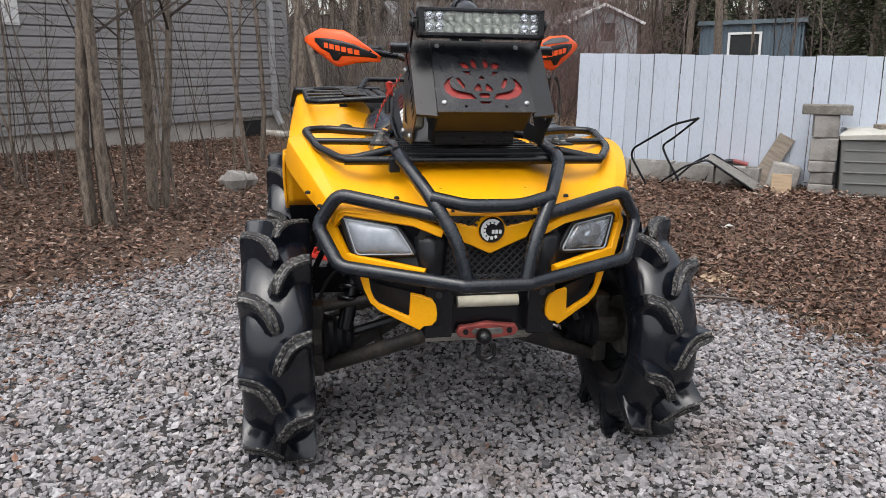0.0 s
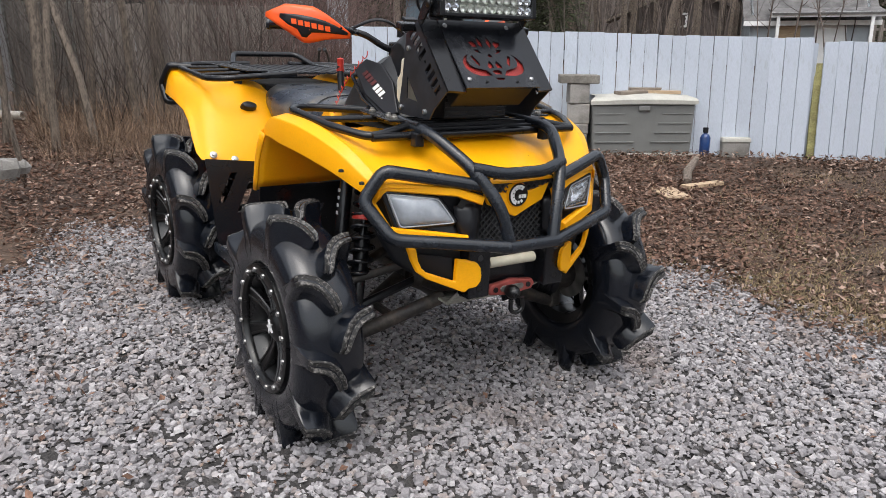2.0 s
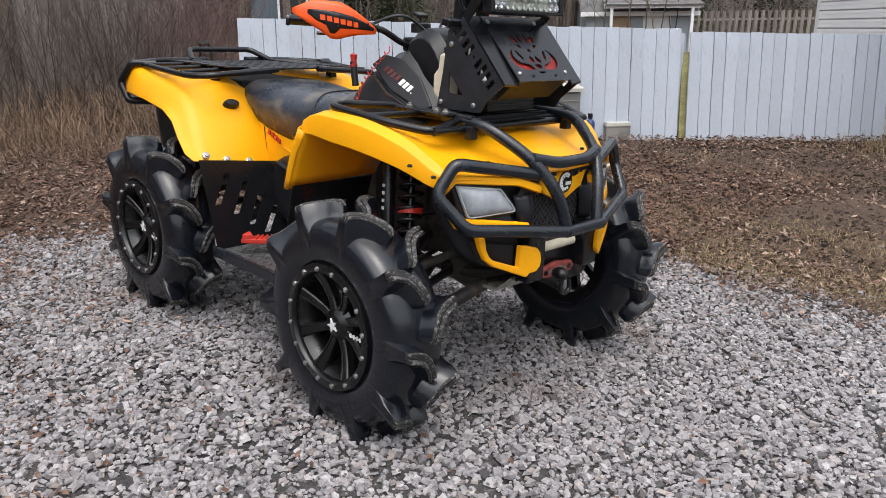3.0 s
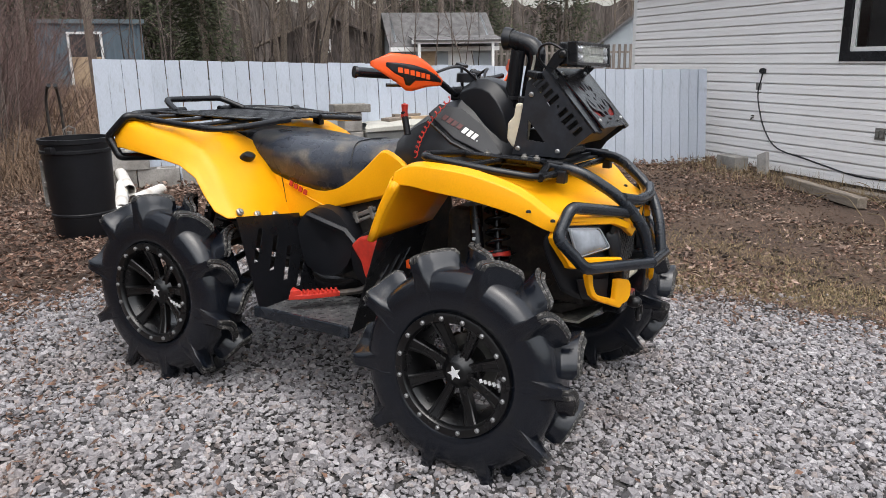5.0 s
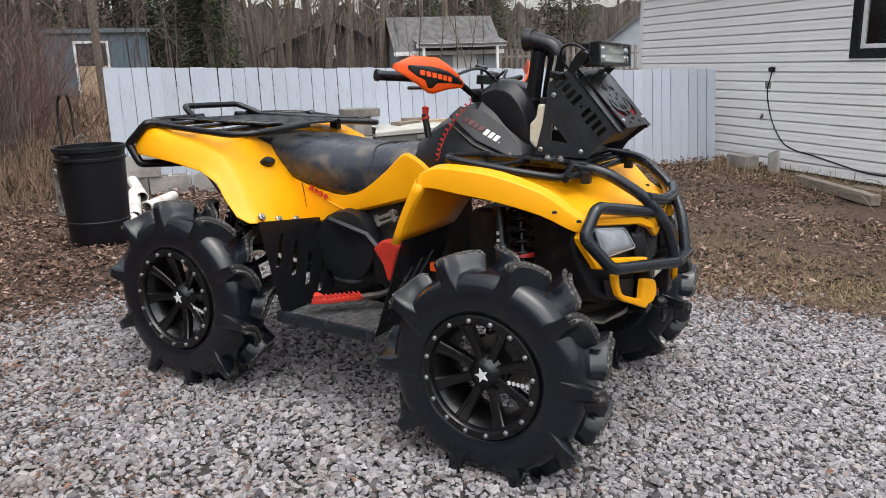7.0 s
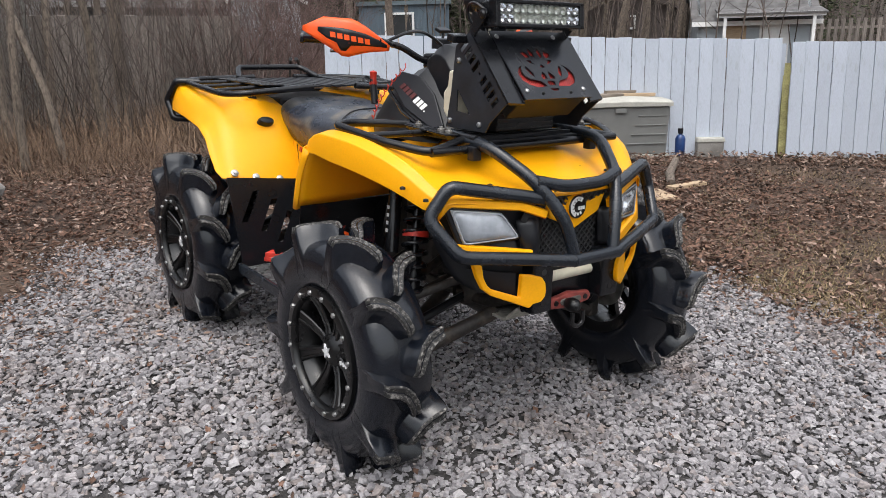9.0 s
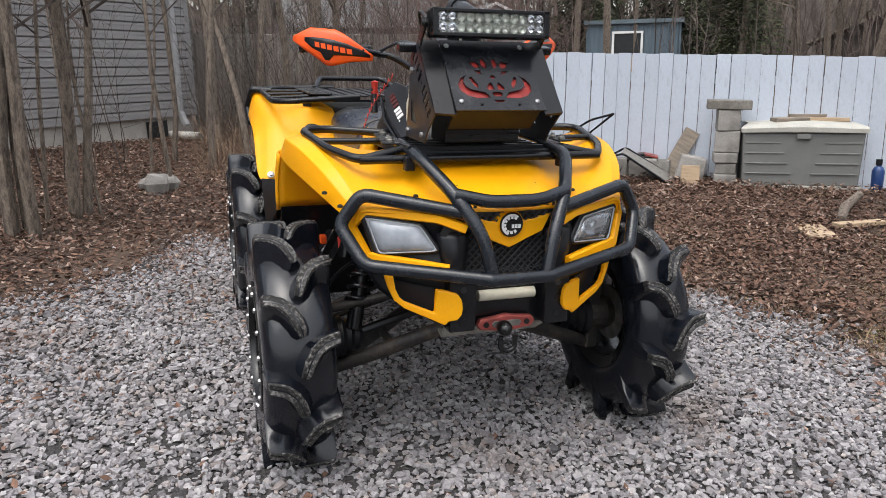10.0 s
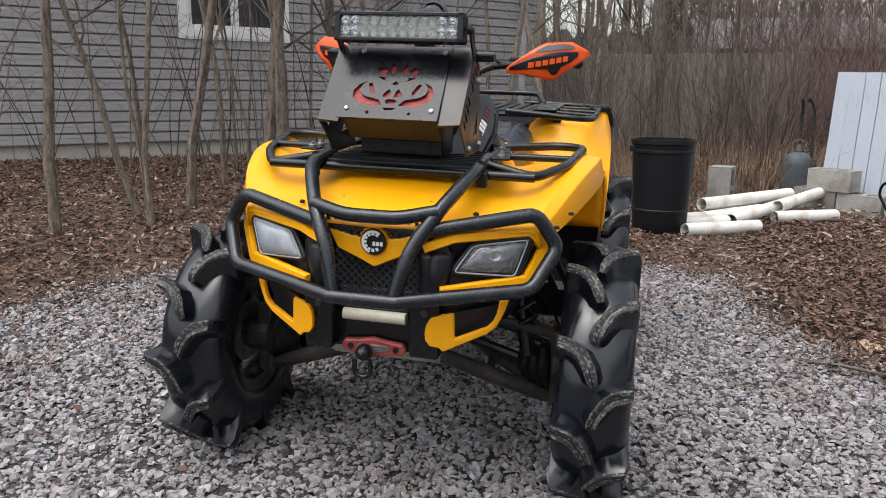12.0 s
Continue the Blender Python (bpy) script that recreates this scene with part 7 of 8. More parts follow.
for x in (0.72, 3.6):
    part("porch_post", Geo().box((x, -0.9, 0.95), (0.1, 0.1, 1.9)), M_TRIM, gs)
part("door", Geo().box((2.55, -0.02, 0.98), (1.0, 0.06, 1.9)), M_TRIM, gs, "white shed door")
part("board_panel", Geo().box((1.25, -0.02, 1.0), (0.7, 0.05, 1.9)), M_WOODRAW, gs, "tan boarded panel")

bsh = thing("brown_shed", "dark brown gabled shed with a small white-framed window", "shed", pose(28.55, 19.8, -0.1, 0, 0, 43))
part("gable_wall", Geo().prism([(0, 0), (5.0, 0), (5.0, 2.3), (2.5, 3.35), (0, 2.3)], 0.12, YZ), M_BROWNWALL, bsh)
for y in (0.06, 4.94):
    part("wall", Geo().box((2.0, y, 1.15), (4.0, 0.1, 2.3)), M_BROWNWALL, bsh)
part("roof", Geo().add([(-0.5, 2.5, 3.45), (4.2, 2.5, 3.45), (4.2, -0.4, 2.23), (-0.5, -0.4, 2.23)], [(3, 2, 1, 0)]), M_BROWNWALL, bsh, thick=0.1)
part("roof", Geo().add([(-0.5, 2.5, 3.45), (4.2, 2.5, 3.45), (4.2, 5.9, 2.03), (-0.5, 5.9, 2.03)], [(0, 1, 2, 3)]), M_WOODOLD, bsh, thick=0.1)
wg = Geo()
for c, sz in (((-0.1, 2.35, 2.0), (0.05, 0.09, 0.6)), ((-0.1, 2.85, 2.0), (0.05, 0.09, 0.6)), ((-0.1, 2.6, 2.27), (0.05, 0.5, 0.09)), ((-0.1, 2.6, 1.73), (0.05, 0.5, 0.09))):
    wg.box(c, sz)
part("window_frame", wg, M_TRIM, bsh)
gable = thing("gabled_house", "white house with a low gable behind the trees", "house", pose(8.75, 23.8, 0.3))
part("gable_wall", Geo().prism([(0, 0), (2.6, 0), (2.6, 2.42), (1.3, 2.98), (0, 2.42)], 0.1, XZ), M_SHEDWALL, gable)
for x in (0.0, 2.6):
    part("wall", Geo().box((x, 2.0, 1.2), (0.1, 3.9, 2.42)), M_SHEDWALL, gable)
for s in (-1, 1):
    part("roof", Geo().add([(1.3, -0.2, 3.06), (1.3, 4.0, 3.06), (1.3 + s * 1.5, 4.0, 2.41), (1.3 + s * 1.5, -0.2, 2.41)], [(0, 1, 2, 3) if s < 0 else (3, 2, 1, 0)]), M_SHINGLE, gable, thick=0.06)
    part("bargeboard", Geo().tube([(1.3, -0.24, 3.02), (1.3 + s * 1.5, -0.24, 2.37)], 0.06, 4), M_TRIM, gable)
# one dark slab, coloured for the unlit room behind the window
part("window", Geo().box((1.5, -0.06, 2.1), (0.5, 0.05, 0.6)), M_INSIDESHADE, gable)
farh = shed("far_house", "grey house with a low dark roof behind the wooden fence", (3.1, 24.0), 3, 5.4, 5.0, 2.35, M_SIDEGREY, M_SHINGLE, 0.9, 0.3, True, 0.4, M_SIDEGREY)
# both windows are dark slabs that stand in for unlit rooms
part("window", Geo().box((1.0, -0.03, 1.85), (1.2, 0.05, 0.7)), M_INSIDESHADE, farh)
part("window", Geo().box((3.6, -0.03, 1.85), (1.2, 0.05, 0.7)), M_INSIDESHADE, farh)
garage = thing("garage", "pale garage gable behind the white house", "garage", pose(34.0, 10.55, 0.28, 0, 0, -72))
part("gable_wall", Geo().prism([(0, 0), (6.0, 0), (6.0, 1.75), (3.0, 4.1), (0, 1.75)], 0.12, XZ), M_SHEDWALL, garage)
part("roof", Geo().add([(-0.35, -0.3, 1.52), (3.0, -0.3, 4.15), (3.0, 3.0, 4.15), (-0.35, 3.0, 1.52)], [(0, 1, 2, 3)]), M_SHINGLE, garage, thick=0.1)
pf = thing("far_fence", "weathered picket fence far behind the sheds", "fence", kind="structure")
fence_rails(pf, (27.6, 14.0), (31.5, 6.5), 1.6, 1.6, (0.2, 0.9), M_BROWNFENCE, 0.05)
fence_run(pf, (27.6, 14.0), (31.5, 6.5), 1.72, 1.72, 0.24, 0.2, brown_planks, seed=21)


# ---------------------------------------------------------------- trees and brush
def branch(g, rs, p, d, length, r, depth, twig_g, sides=6, bend=0.12, up=0.15):
    """A bent limb that tapers and forks; thin ends go to twig_g."""
    n = 9 if depth == 0 else 4
    pts, rad, q, v = [p.copy()], [r], p.copy(), d.normalized()
    nodes = []
    for k in range(n):
        v = (v + Vector((rs.gauss(0, bend), rs.gauss(0, bend), rs.gauss(0, bend * 0.5) + up * 0.12))).normalized()
        q = q + v * (length / n)
        pts.append(q.copy())
        rad.append(max(0.0015, r * (1 - (k + 1) / n * (0.72 if depth == 0 else 0.85))))
        nodes.append((q.copy(), v.copy(), rad[-1]))
    (g if depth == 0 else twig_g).tube(pts, rad, sides if depth == 0 else 4)
    return nodes


def make_tree(name, label, base, height, r, lean, seed, limbs=9, stems=1, kind_group="bare saplings", fork=2, start=0.25):
    rs = random.Random(seed)
    root = thing(name, label, "tree", pose(base[0], base[1], ground_z(*base) - 0.03), group=kind_group)
    tw = Geo()
    for s in range(stems):
        g = Geo()
        a = rs.uniform(0, 6.28)
        o = Vector((math.cos(a), math.sin(a), 0)) * (0.0 if stems == 1 else 0.05)
        d = Vector((lean[0] + rs.gauss(0, 0.025 if stems == 1 else 0.05), lean[1] + rs.gauss(0, 0.025 if stems == 1 else 0.05), 1))
        rr = r * rs.uniform(0.75, 1.05)
        nodes = branch(g, rs, o, d, height * rs.uniform(0.85, 1.05), rr, 0, tw, bend=0.07, up=0.3)
        part("trunk", g, M_BARK, root, smooth=60)
        pts = [(o, d.normalized(), rr)] + nodes
        for k in range(limbs):
            u = rs.uniform(start, 0.98) * (len(pts) - 1)
            i = int(u)
            p = pts[i][0].lerp(pts[min(i + 1, len(pts) - 1)][0], u - i)
            az = rs.uniform(0, 6.28)
            dv = Vector((math.cos(az), math.sin(az), rs.uniform(0.5, 1.3)))
            l = height * rs.uniform(0.12, 0.30) * (1.1 - u / len(pts) * 0.6)
            nn = branch(g, rs, p, dv, l, min(0.012, pts[i][2] * 0.45), 1, tw, bend=0.14)
            for q, v, _ in nn:
                for f in range(fork):
                    if rs.random() < 0.6:
                        dv2 = (v + Vector((rs.gauss(0, 0.6), rs.gauss(0, 0.6), rs.gauss(0.1, 0.4)))).normalized()
                        branch(g, rs, q, dv2, l * rs.uniform(0.25, 0.6), 0.0035, 2, tw, bend=0.15)
    part("twig_crown", tw, M_TWIG, root)
    return root


LAB = "bare grey-brown sapling rising from dead leaves"
TREES = (((-1.80, 2.83), 5.0, 0.060, (0.025, 0.02), 1, 9), ((-1.73, 2.95), 5.0, 0.042, (0.035, 0.0), 1, 9), ((-1.68, 2.82), 4.8, 0.054, (0.055, 0.0), 1, 9), ((-1.66, 3.15), 4.2, 0.018, (0.06, 0.05), 1, 9),
         ((-1.52, 3.36), 5.0, 0.058, (0.075, 0.0), 1, 9), ((-1.45, 3.40), 4.6, 0.040, (0.055, 0.02), 1, 9), ((-1.40, 3.45), 4.0, 0.010, (0.06, 0.02), 2, 8), ((-0.90, 4.40), 4.6, 0.026, (-0.05, 0), 1, 7),
         ((-2.46, 2.83), 4.6, 0.046, (-0.06, 0.0), 1, 9), ((-2.72, 3.80), 4.8, 0.030, (-0.02, 0.0), 1, 9), ((-2.76, 1.80), 4.6, 0.044, (-0.08, 0.03), 1, 10), ((-2.58, 2.40), 4.6, 0.026, (-0.13, 0.0), 1, 9), ((-2.37, 2.22), 4.4, 0.024, (-0.02, 0.0), 1, 9), ((-2.42, 2.26), 4.0, 0.014, (0.03, 0.04), 1, 9),
         ((-1.78, 5.04), 4.5, 0.014, (0.0, 0.0), 2, 9), ((-1.08, 4.84), 4.5, 0.014, (0.06, 0.0), 1, 9), ((-0.54, 5.54), 5.5, 0.042, (-0.02, 0.0), 1, 6), ((-0.15, 5.90), 6, 0.045, (-0.04, 0.0), 1, 6),
         ((-0.42, 7.1), 6, 0.07, (0.0, 0.0), 1, 6), ((-3.3, 3.5), 5, 0.03, (0.03, 0.0), 1, 8), ((-2.6, 4.1), 4.5, 0.014, (-0.05, 0.0), 2, 9),
         ((0.45, 6.9), 6, 0.055, (0.0, 0.0), 1, 6), ((0.12, 8.0), 6, 0.06, (0.03, 0.0), 1, 6), ((1.0, 8.1), 7, 0.095, (0.0, 0.0), 1, 7), ((-0.9, 6.2), 5.5, 0.03, (0.03, 0.0), 1, 7), ((-3.0, 4.6), 5, 0.016, (0.0, 0.0), 2, 8))
for i, (b3, h, r, lean, stems, limbs) in enumerate(TREES):
    make_tree("bare_tree", LAB if stems == 1 else "clump of bare grey-brown saplings rising from dead leaves", b3, h, r, lean, 40 + i, limbs, stems)


def thicket(name, label, n, area, hmin, hmax, rmin, rmax, seed, material, twigs=5, slant=0.16, kind="stuff", cat="brush"):
    """Many thin bare stems in one area, too many to count."""
    rs = random.Random(seed)
    g = Geo()
    for k in range(n):
        x, y = area(rs)
        h, r = rs.uniform(hmin, hmax), rs.uniform(rmin, rmax)
        p = Vector((x, y, ground_z(x, y) - 0.05))
        d = Vector((rs.gauss(0, slant), rs.gauss(0, slant), 1)).normalized()
        pts = [p]
        for s in range(4):
            d = (d + Vector((rs.gauss(0, slant * 0.5), rs.gauss(0, slant * 0.5), 0))).normalized()
            pts.append(pts[-1] + d * h / 4)
        g.tube(pts, [r, r * 0.8, r * 0.6, r * 0.4, r * 0.15], 4)
        for t in range(twigs):
            i = rs.randint(1, 3)
            q = pts[i].lerp(pts[i + 1], rs.random())
            a = rs.uniform(0, 6.28)
            dv = Vector((math.cos(a), math.sin(a), rs.uniform(0.2, 1.6))).normalized()
            l = h * rs.uniform(0.08, 0.28)
            q2 = q + dv * l * 0.5
            q3 = q2 + (dv + Vector((rs.gauss(0, 0.3), rs.gauss(0, 0.3), 0.2))).normalized() * l * 0.5
            g.tube([q, q2, q3], [r * 0.35, r * 0.25, r * 0.1], 3)
    return solo(name, g, material, label, cat, kind=kind)


def in_quad(a, b, c, d):
    def f(rs):
        u, v = rs.random(), rs.random()
        p = Vector(a).lerp(Vector(b), u).lerp(Vector(d).lerp(Vector(c), u), v)
        return p.x, p.y
    return f


thicket("brush", "dense thin bare stems behind the yard", 290, in_quad((-0.6, 7.2), (2.2, 6.6), (3.0, 8.4), (-0.4, 8.9)), 0.9, 3.0, 0.0022, 0.008, 3, M_TWIG, 8, 0.26)
thicket("brush", "thin bare stems beside the grey house", 80, in_quad((-4.5, 1.4), (-0.9, 5.2), (-1.6, 7.4), (-5.0, 3.6)), 0.9, 2.8, 0.003, 0.008, 5, M_TWIG, 9, 0.17)
thicket("brush", "reddish bare shrubs behind the fence", 430, in_quad((2.4, 7.5), (4.2, 9.7), (6.2, 13.2), (2.2, 11.0)), 1.5, 3.3, 0.003, 0.008, 7, M_REDTWIG, 11, 0.46)


thicket("brush", "tangled reddish twigs beyond the fence end", 260, in_quad((2.3, 7.8), (3.15, 7.45), (6.4, 12.5), (5.0, 13.2)), 1.1, 2.6, 0.003, 0.007, 8, M_REDTWIG, 12, 0.36)


def belt(r0, r1, a0, a1):
    def f(rs):
        a, r = radians(rs.uniform(a0, a1)), rs.uniform(r0, r1)
        return r * math.sin(a), r * math.cos(a)
    return f


thicket("woods", "leafless wood far behind the yards", 215, belt(27, 46, -22, 61), 9, 14, 0.06, 0.17, 12, M_BARK, 14, 0.04, cat="wood")
thicket("undergrowth", "leafless brush far behind the yards", 760, belt(24, 44, -22, 63), 2.5, 6.5, 0.012, 0.035, 13, M_TWIG, 9, 0.16, cat="brush")
thicket("undergrowth", "dense leafless brush before the far houses", 120, belt(17, 22.5, 4, 16.5), 2.2, 4.6, 0.012, 0.03, 18, M_TWIG, 14, 0.17, cat="brush")
thicket("undergrowth", "tall leafless brush behind the far houses", 200, belt(30, 40, 2, 40), 5.0, 8.5, 0.025, 0.06, 17, M_TWIG, 14, 0.15, cat="brush")
thicket("woods", "leafless wood behind the far fence", 26, belt(40, 52, 58, 84), 8, 12, 0.05, 0.12, 15, M_BARK, 16, 0.05, cat="wood")
thicket("undergrowth", "leafless brush behind the far fence", 150, belt(38, 50, 58, 84), 3.0, 6.0, 0.012, 0.03, 16, M_TWIG, 9, 0.18, cat="brush")
thicket("woods", "leafless trees between the far sheds", 9, belt(16, 24, -12, 40), 8, 12, 0.06, 0.13, 14, M_BARK, 18, 0.05, cat="wood")


def conifer(base, h, w, seed):
    rs = random.Random(seed)
    root = thing("conifer", "dark green conifer behind the sheds", "tree", pose(base[0], base[1], 0), group="conifers")
    part("trunk", Geo().tube([(0, 0, 0), (0, 0, h)], [0.16, 0.02], 6), M_BARK, root)
    g = Geo()
    for k in range(5200):
        u = rs.random() ** 0.8
        z = 0.4 + u * (h - 0.4)
        a = rs.uniform(0, 6.28)
        rr = w * (1 - u) ** 0.8 * rs.uniform(0.25, 1.0) * (0.75 + 0.25 * math.sin(3 * a + z * 2.1))
        p = Vector((rr * math.cos(a), rr * math.sin(a), z - 0.15 * rr))
        s = rs.uniform(0.09, 0.24)
        d = Vector((math.cos(a), math.sin(a), rs.uniform(-0.5, 0.2))).normalized() * s
        e = Vector((-math.sin(a), math.cos(a), rs.uniform(-0.4, 0.4))) * s * 0.6
        g.add([p - e * 0.5, p + d, p + e * 0.5, p + d * 0.4 + Vector((0, 0, 0.06))], [(0, 1, 2), (0, 3, 1)])
    part("crown", g, M_GREENERY, root)


for i, (b3, h, w) in enumerate((((18.4, 20.7), 9.0, 1.7), ((14.5, 25.0), 9.0, 2.4), ((17.5, 23.5), 10.0, 2.6), ((36.0, 18.0), 9.0, 3.2), ((39.5, 14.5), 9.5, 3.4), ((33.0, 20.5), 8.5, 2.8), ((37.5, 21.5), 9.5, 3.2), ((15.6, 27.2), 9.5, 2.8), ((20.6, 24.8), 8.5, 3.0), ((24.5, 27.5), 9.0, 2.4), ((3.0, 30.0), 9.0, 2.4))):
    conifer(b3, h, w, 70 + i)

# far wooded rise
rng0 = random.Random(6)
g = Geo()
rows = [[], []]
for k in range(721):
    a = radians(-180 + k * 0.5)
    r = 62
    top = 6.0 + 1.4 * noise.noise((k * 0.037, 0, 0)) + 0.8 * noise.noise((k * 0.3, 3, 0)) + rng0.uniform(-0.5, 0.5)
    rows[0].append((r * math.sin(a), r * math.cos(a), -3))
    rows[1].append((r * 1.02 * math.sin(a), r * 1.02 * math.cos(a), top))
g.grid(rows)
M_FARWOOD = mat("distant_leafless_wood", (0.12, 0.105, 0.095), 1.0, vary=0.45, scale=0.5, bump_scale=1.5, stretch=(5, 5, 0.5), second=(0.06, 0.05, 0.045), second_at=0.5, spec=0.0)
solo("backdrop", g, M_FARWOOD, "distant leafless wood on the skyline", "backdrop", kind="structure")


# ---------------------------------------------------------------- loose ground cover
def np_ground(x, y):
    a = np.where(x > 0, -0.11 * np.tanh(x / 2.1), 0.5 * np.tanh(-x / 7.5))
    return a + 0.33 * np.tanh(y / 10)


def np_mesh(name, verts, faces, material, label, category):
    me = bpy.data.meshes.new(name)
    k = faces.shape[1]
    me.vertices.add(len(verts))
    me.vertices.foreach_set("co", verts.astype(np.float32).ravel())
    me.loops.add(faces.size)
    me.loops.foreach_set("vertex_index", faces.astype(np.int32).ravel())
    me.polygons.add(len(faces))
    me.polygons.foreach_set("loop_start", np.arange(0, faces.size, k, dtype=np.int32))
    me.polygons.foreach_set("loop_total", np.full(len(faces), k, dtype=np.int32))
    me.materials.append(material)
    me.update(calc_edges=True)
    me.shade_flat()
    return tagged(new(name, me), label, category, kind="stuff")


def rotations(rng, n, tilt):
    """Random turns about z after a tilt of up to about that many radians."""
    a, b, c = rng.uniform(0, 2 * np.pi, n), rng.normal(0, tilt, n), rng.normal(0, tilt, n)
    ca, sa, cb, sb, cc, sc = np.cos(a), np.sin(a), np.cos(b), np.sin(b), np.cos(c), np.sin(c)
    one, zero = np.ones(n), np.zeros(n)
    rz = np.stack([ca, -sa, zero, sa, ca, zero, zero, zero, one], 1).reshape(n, 3, 3)
    rx = np.stack([one, zero, zero, zero, cb, -sb, zero, sb, cb], 1).reshape(n, 3, 3)
    ry = np.stack([cc, zero, sc, zero, one, zero, -sc, zero, cc], 1).reshape(n, 3, 3)
    return rz @ rx @ ry


def edge_np(x, y):
    return np.array([gravel_edge(a, b2) for a, b2 in zip(x, y)])


rng = np.random.default_rng(5)


def scatter_points(n, x0, x1, y0, y1, keep):
    x, y = rng.uniform(x0, x1, n), rng.uniform(y0, y1, n)
    ok = keep(x, y)
    return x[ok], y[ok]


# crushed stone: chips are skewed blocks with a small top face
CHIP = np.array([(-1, -0.9, -0.8), (1, -1, -0.8), (0.9, 1, -0.8), (-1, 0.9, -0.8), (-0.78, -0.7, 0.8), (0.72, -0.78, 0.9), (0.75, 0.7, 0.7), (-0.7, 0.75, 0.85)])
CHIPF = np.array([(4, 5, 6), (4, 6, 7), (0, 1, 5), (0, 5, 4), (1, 2, 6), (1, 6, 5), (2, 3, 7), (2, 7, 6), (3, 0, 4), (3, 4, 7), (0, 2, 1), (0, 3, 2)])


def stones(n, x0, x1, y0, y1, smin, smax, lift, name, label, keep=None, material=M_STONE, ground=1):
    x, y = scatter_points(n, x0, x1, y0, y1, lambda a, b2: (ground * edge_np(a, b2) > rng.normal(0.03, 0.12, len(a))) & (keep(a, b2) if keep else True))
    n = len(x)
    s = (smin + (smax - smin) * rng.random((n, 1)) ** 1.5) * rng.uniform(0.68, 1.25, (n, 3))
    s[:, 2] *= rng.uniform(0.38, 0.75, n)
    v = CHIP[None] * rng.uniform(0.55, 1.2, (n, len(CHIP), 3)) * s[:, None, :]
    v = np.einsum("nij,nkj->nki", rotations(rng, n, 0.31), v)
    v += np.stack([x, y, np_ground(x, y) + rng.uniform(0.0, lift, n)], 1)[:, None, :]
    f = CHIPF[None] + (np.arange(n) * len(CHIP))[:, None, None]
    return np_mesh(name, v.reshape(-1, 3), f.reshape(-1, 3), material, label, "gravel" if ground > 0 else "soil")


def pad(x, y):
    """The part of the gravel that the walk passes near."""
    return (y > -1.0) | (x > -0.9)


def outside_pad(x, y):
    return (x < -2.6) | (y < -2.2) | ~pad(x, y)


stones(132000, -2.6, 2.7, -2.2, 3.2, 0.0055, 0.0125, 0.013, "gravel", "grey angular crushed stone, loosely spread", pad)
stones(9000, -2.6, 2.6, -2.2, 3.1, 0.013, 0.0185, 0.016, "gravel", "larger grey crushed stones in the gravel", pad)
stones(21000, -7.0, 2.6, -6.0, 2.4, 0.014, 0.026, 0.012, "gravel", "coarse grey crushed stone round the trodden pad", outside_pad)

stones(9000, 1.4, 7.6, -2.5, 4.0, 0.006, 0.022, 0.006, "soil_clods", "dark crumbly clods of trodden soil", None, M_CLOD, -1)


# leaf litter: each leaf a folded blade
LV = np.array([(-1, 0, 0.08), (-0.12, 0.46, 0.26), (-0.05, 0, 0.0), (-0.08, -0.44, 0.24), (1, 0.05, 0.2)])
LF = np.array([(0, 2, 1), (0, 3, 2), (1, 2, 4), (2, 3, 4)])


def leaves(n, x0, x1, y0, y1, keep, smin, smax, material, name, label, lift=0.03):
    x, y = scatter_points(n, x0, x1, y0, y1, keep)
    n = len(x)
    s = rng.uniform(smin, smax, (n, 1)) * rng.uniform(0.7, 1.3, (n, 3))
    s[:, 2] *= rng.uniform(-0.6, 1.6, n)
    v = LV[None] * s[:, None, :] + rng.normal(0, 0.06, (n, len(LV), 3)) * s[:, None, :1]
    v = np.einsum("nij,nkj->nki", rotations(rng, n, 0.38), v)
    v += np.stack([x, y, np_ground(x, y) + rng.uniform(0.004, lift, n)], 1)[:, None, :]
    f = LF[None] + (np.arange(n) * len(LV))[:, None, None]
    return np_mesh(name, v.reshape(-1, 3), f.reshape(-1, 3), material, label, "leaves")


def strip_near(ax, ay, bx, by, width):
    def f(x, y):
        d = np.array((bx - ax, by - ay))
        t = np.clip(((x - ax) * d[0] + (y - ay) * d[1]) / (d @ d), 0, 1)
        return np.hypot(x - ax - t * d[0], y - ay - t * d[1]) < np.abs(rng.normal(0, width, len(x)))
    return f


def soil(x, y):
    return edge_np(x, y) < rng.normal(-0.03, 0.14, len(x))


def bare(x, y):
    """How far the yard is trodden bare: most of it between the gate and the white house."""
    return 0.34 * np.clip((x - 0.6 * y - 1.9) / 1.8, 0, 1)


def clear_yard(x, y):
    """Patchy litter on the trodden side of the yard."""
    d = np.array([noise.noise((a * 0.7, b2 * 0.7, 5)) for a, b2 in zip(x, y)])
    return soil(x, y) & (d > rng.normal(-0.22, 0.22, len(x)) + bare(x, y))


def drifts(x, y):
    """Loose heaps of curled leaves blown together."""
    d = np.array([noise.noise((a * 1.5, b2 * 1.5, 21)) for a, b2 in zip(x, y)])
    return soil(x, y) & (d > rng.normal(0.16, 0.10, len(x)) + 0.5 * bare(x, y))


def verge(x, y):
    e = edge_np(x, y)
    d = np.array([noise.noise((a * 1.6, b2 * 1.6, 3)) for a, b2 in zip(x, y)])
    return (e < 0.02) & (e > -1.25 + rng.normal(0, 0.3, len(x))) & (d > rng.normal(-0.1, 0.2, len(x))) & (rng.random(len(x)) < np.clip(1.55 - y, 0.12, 1.0))


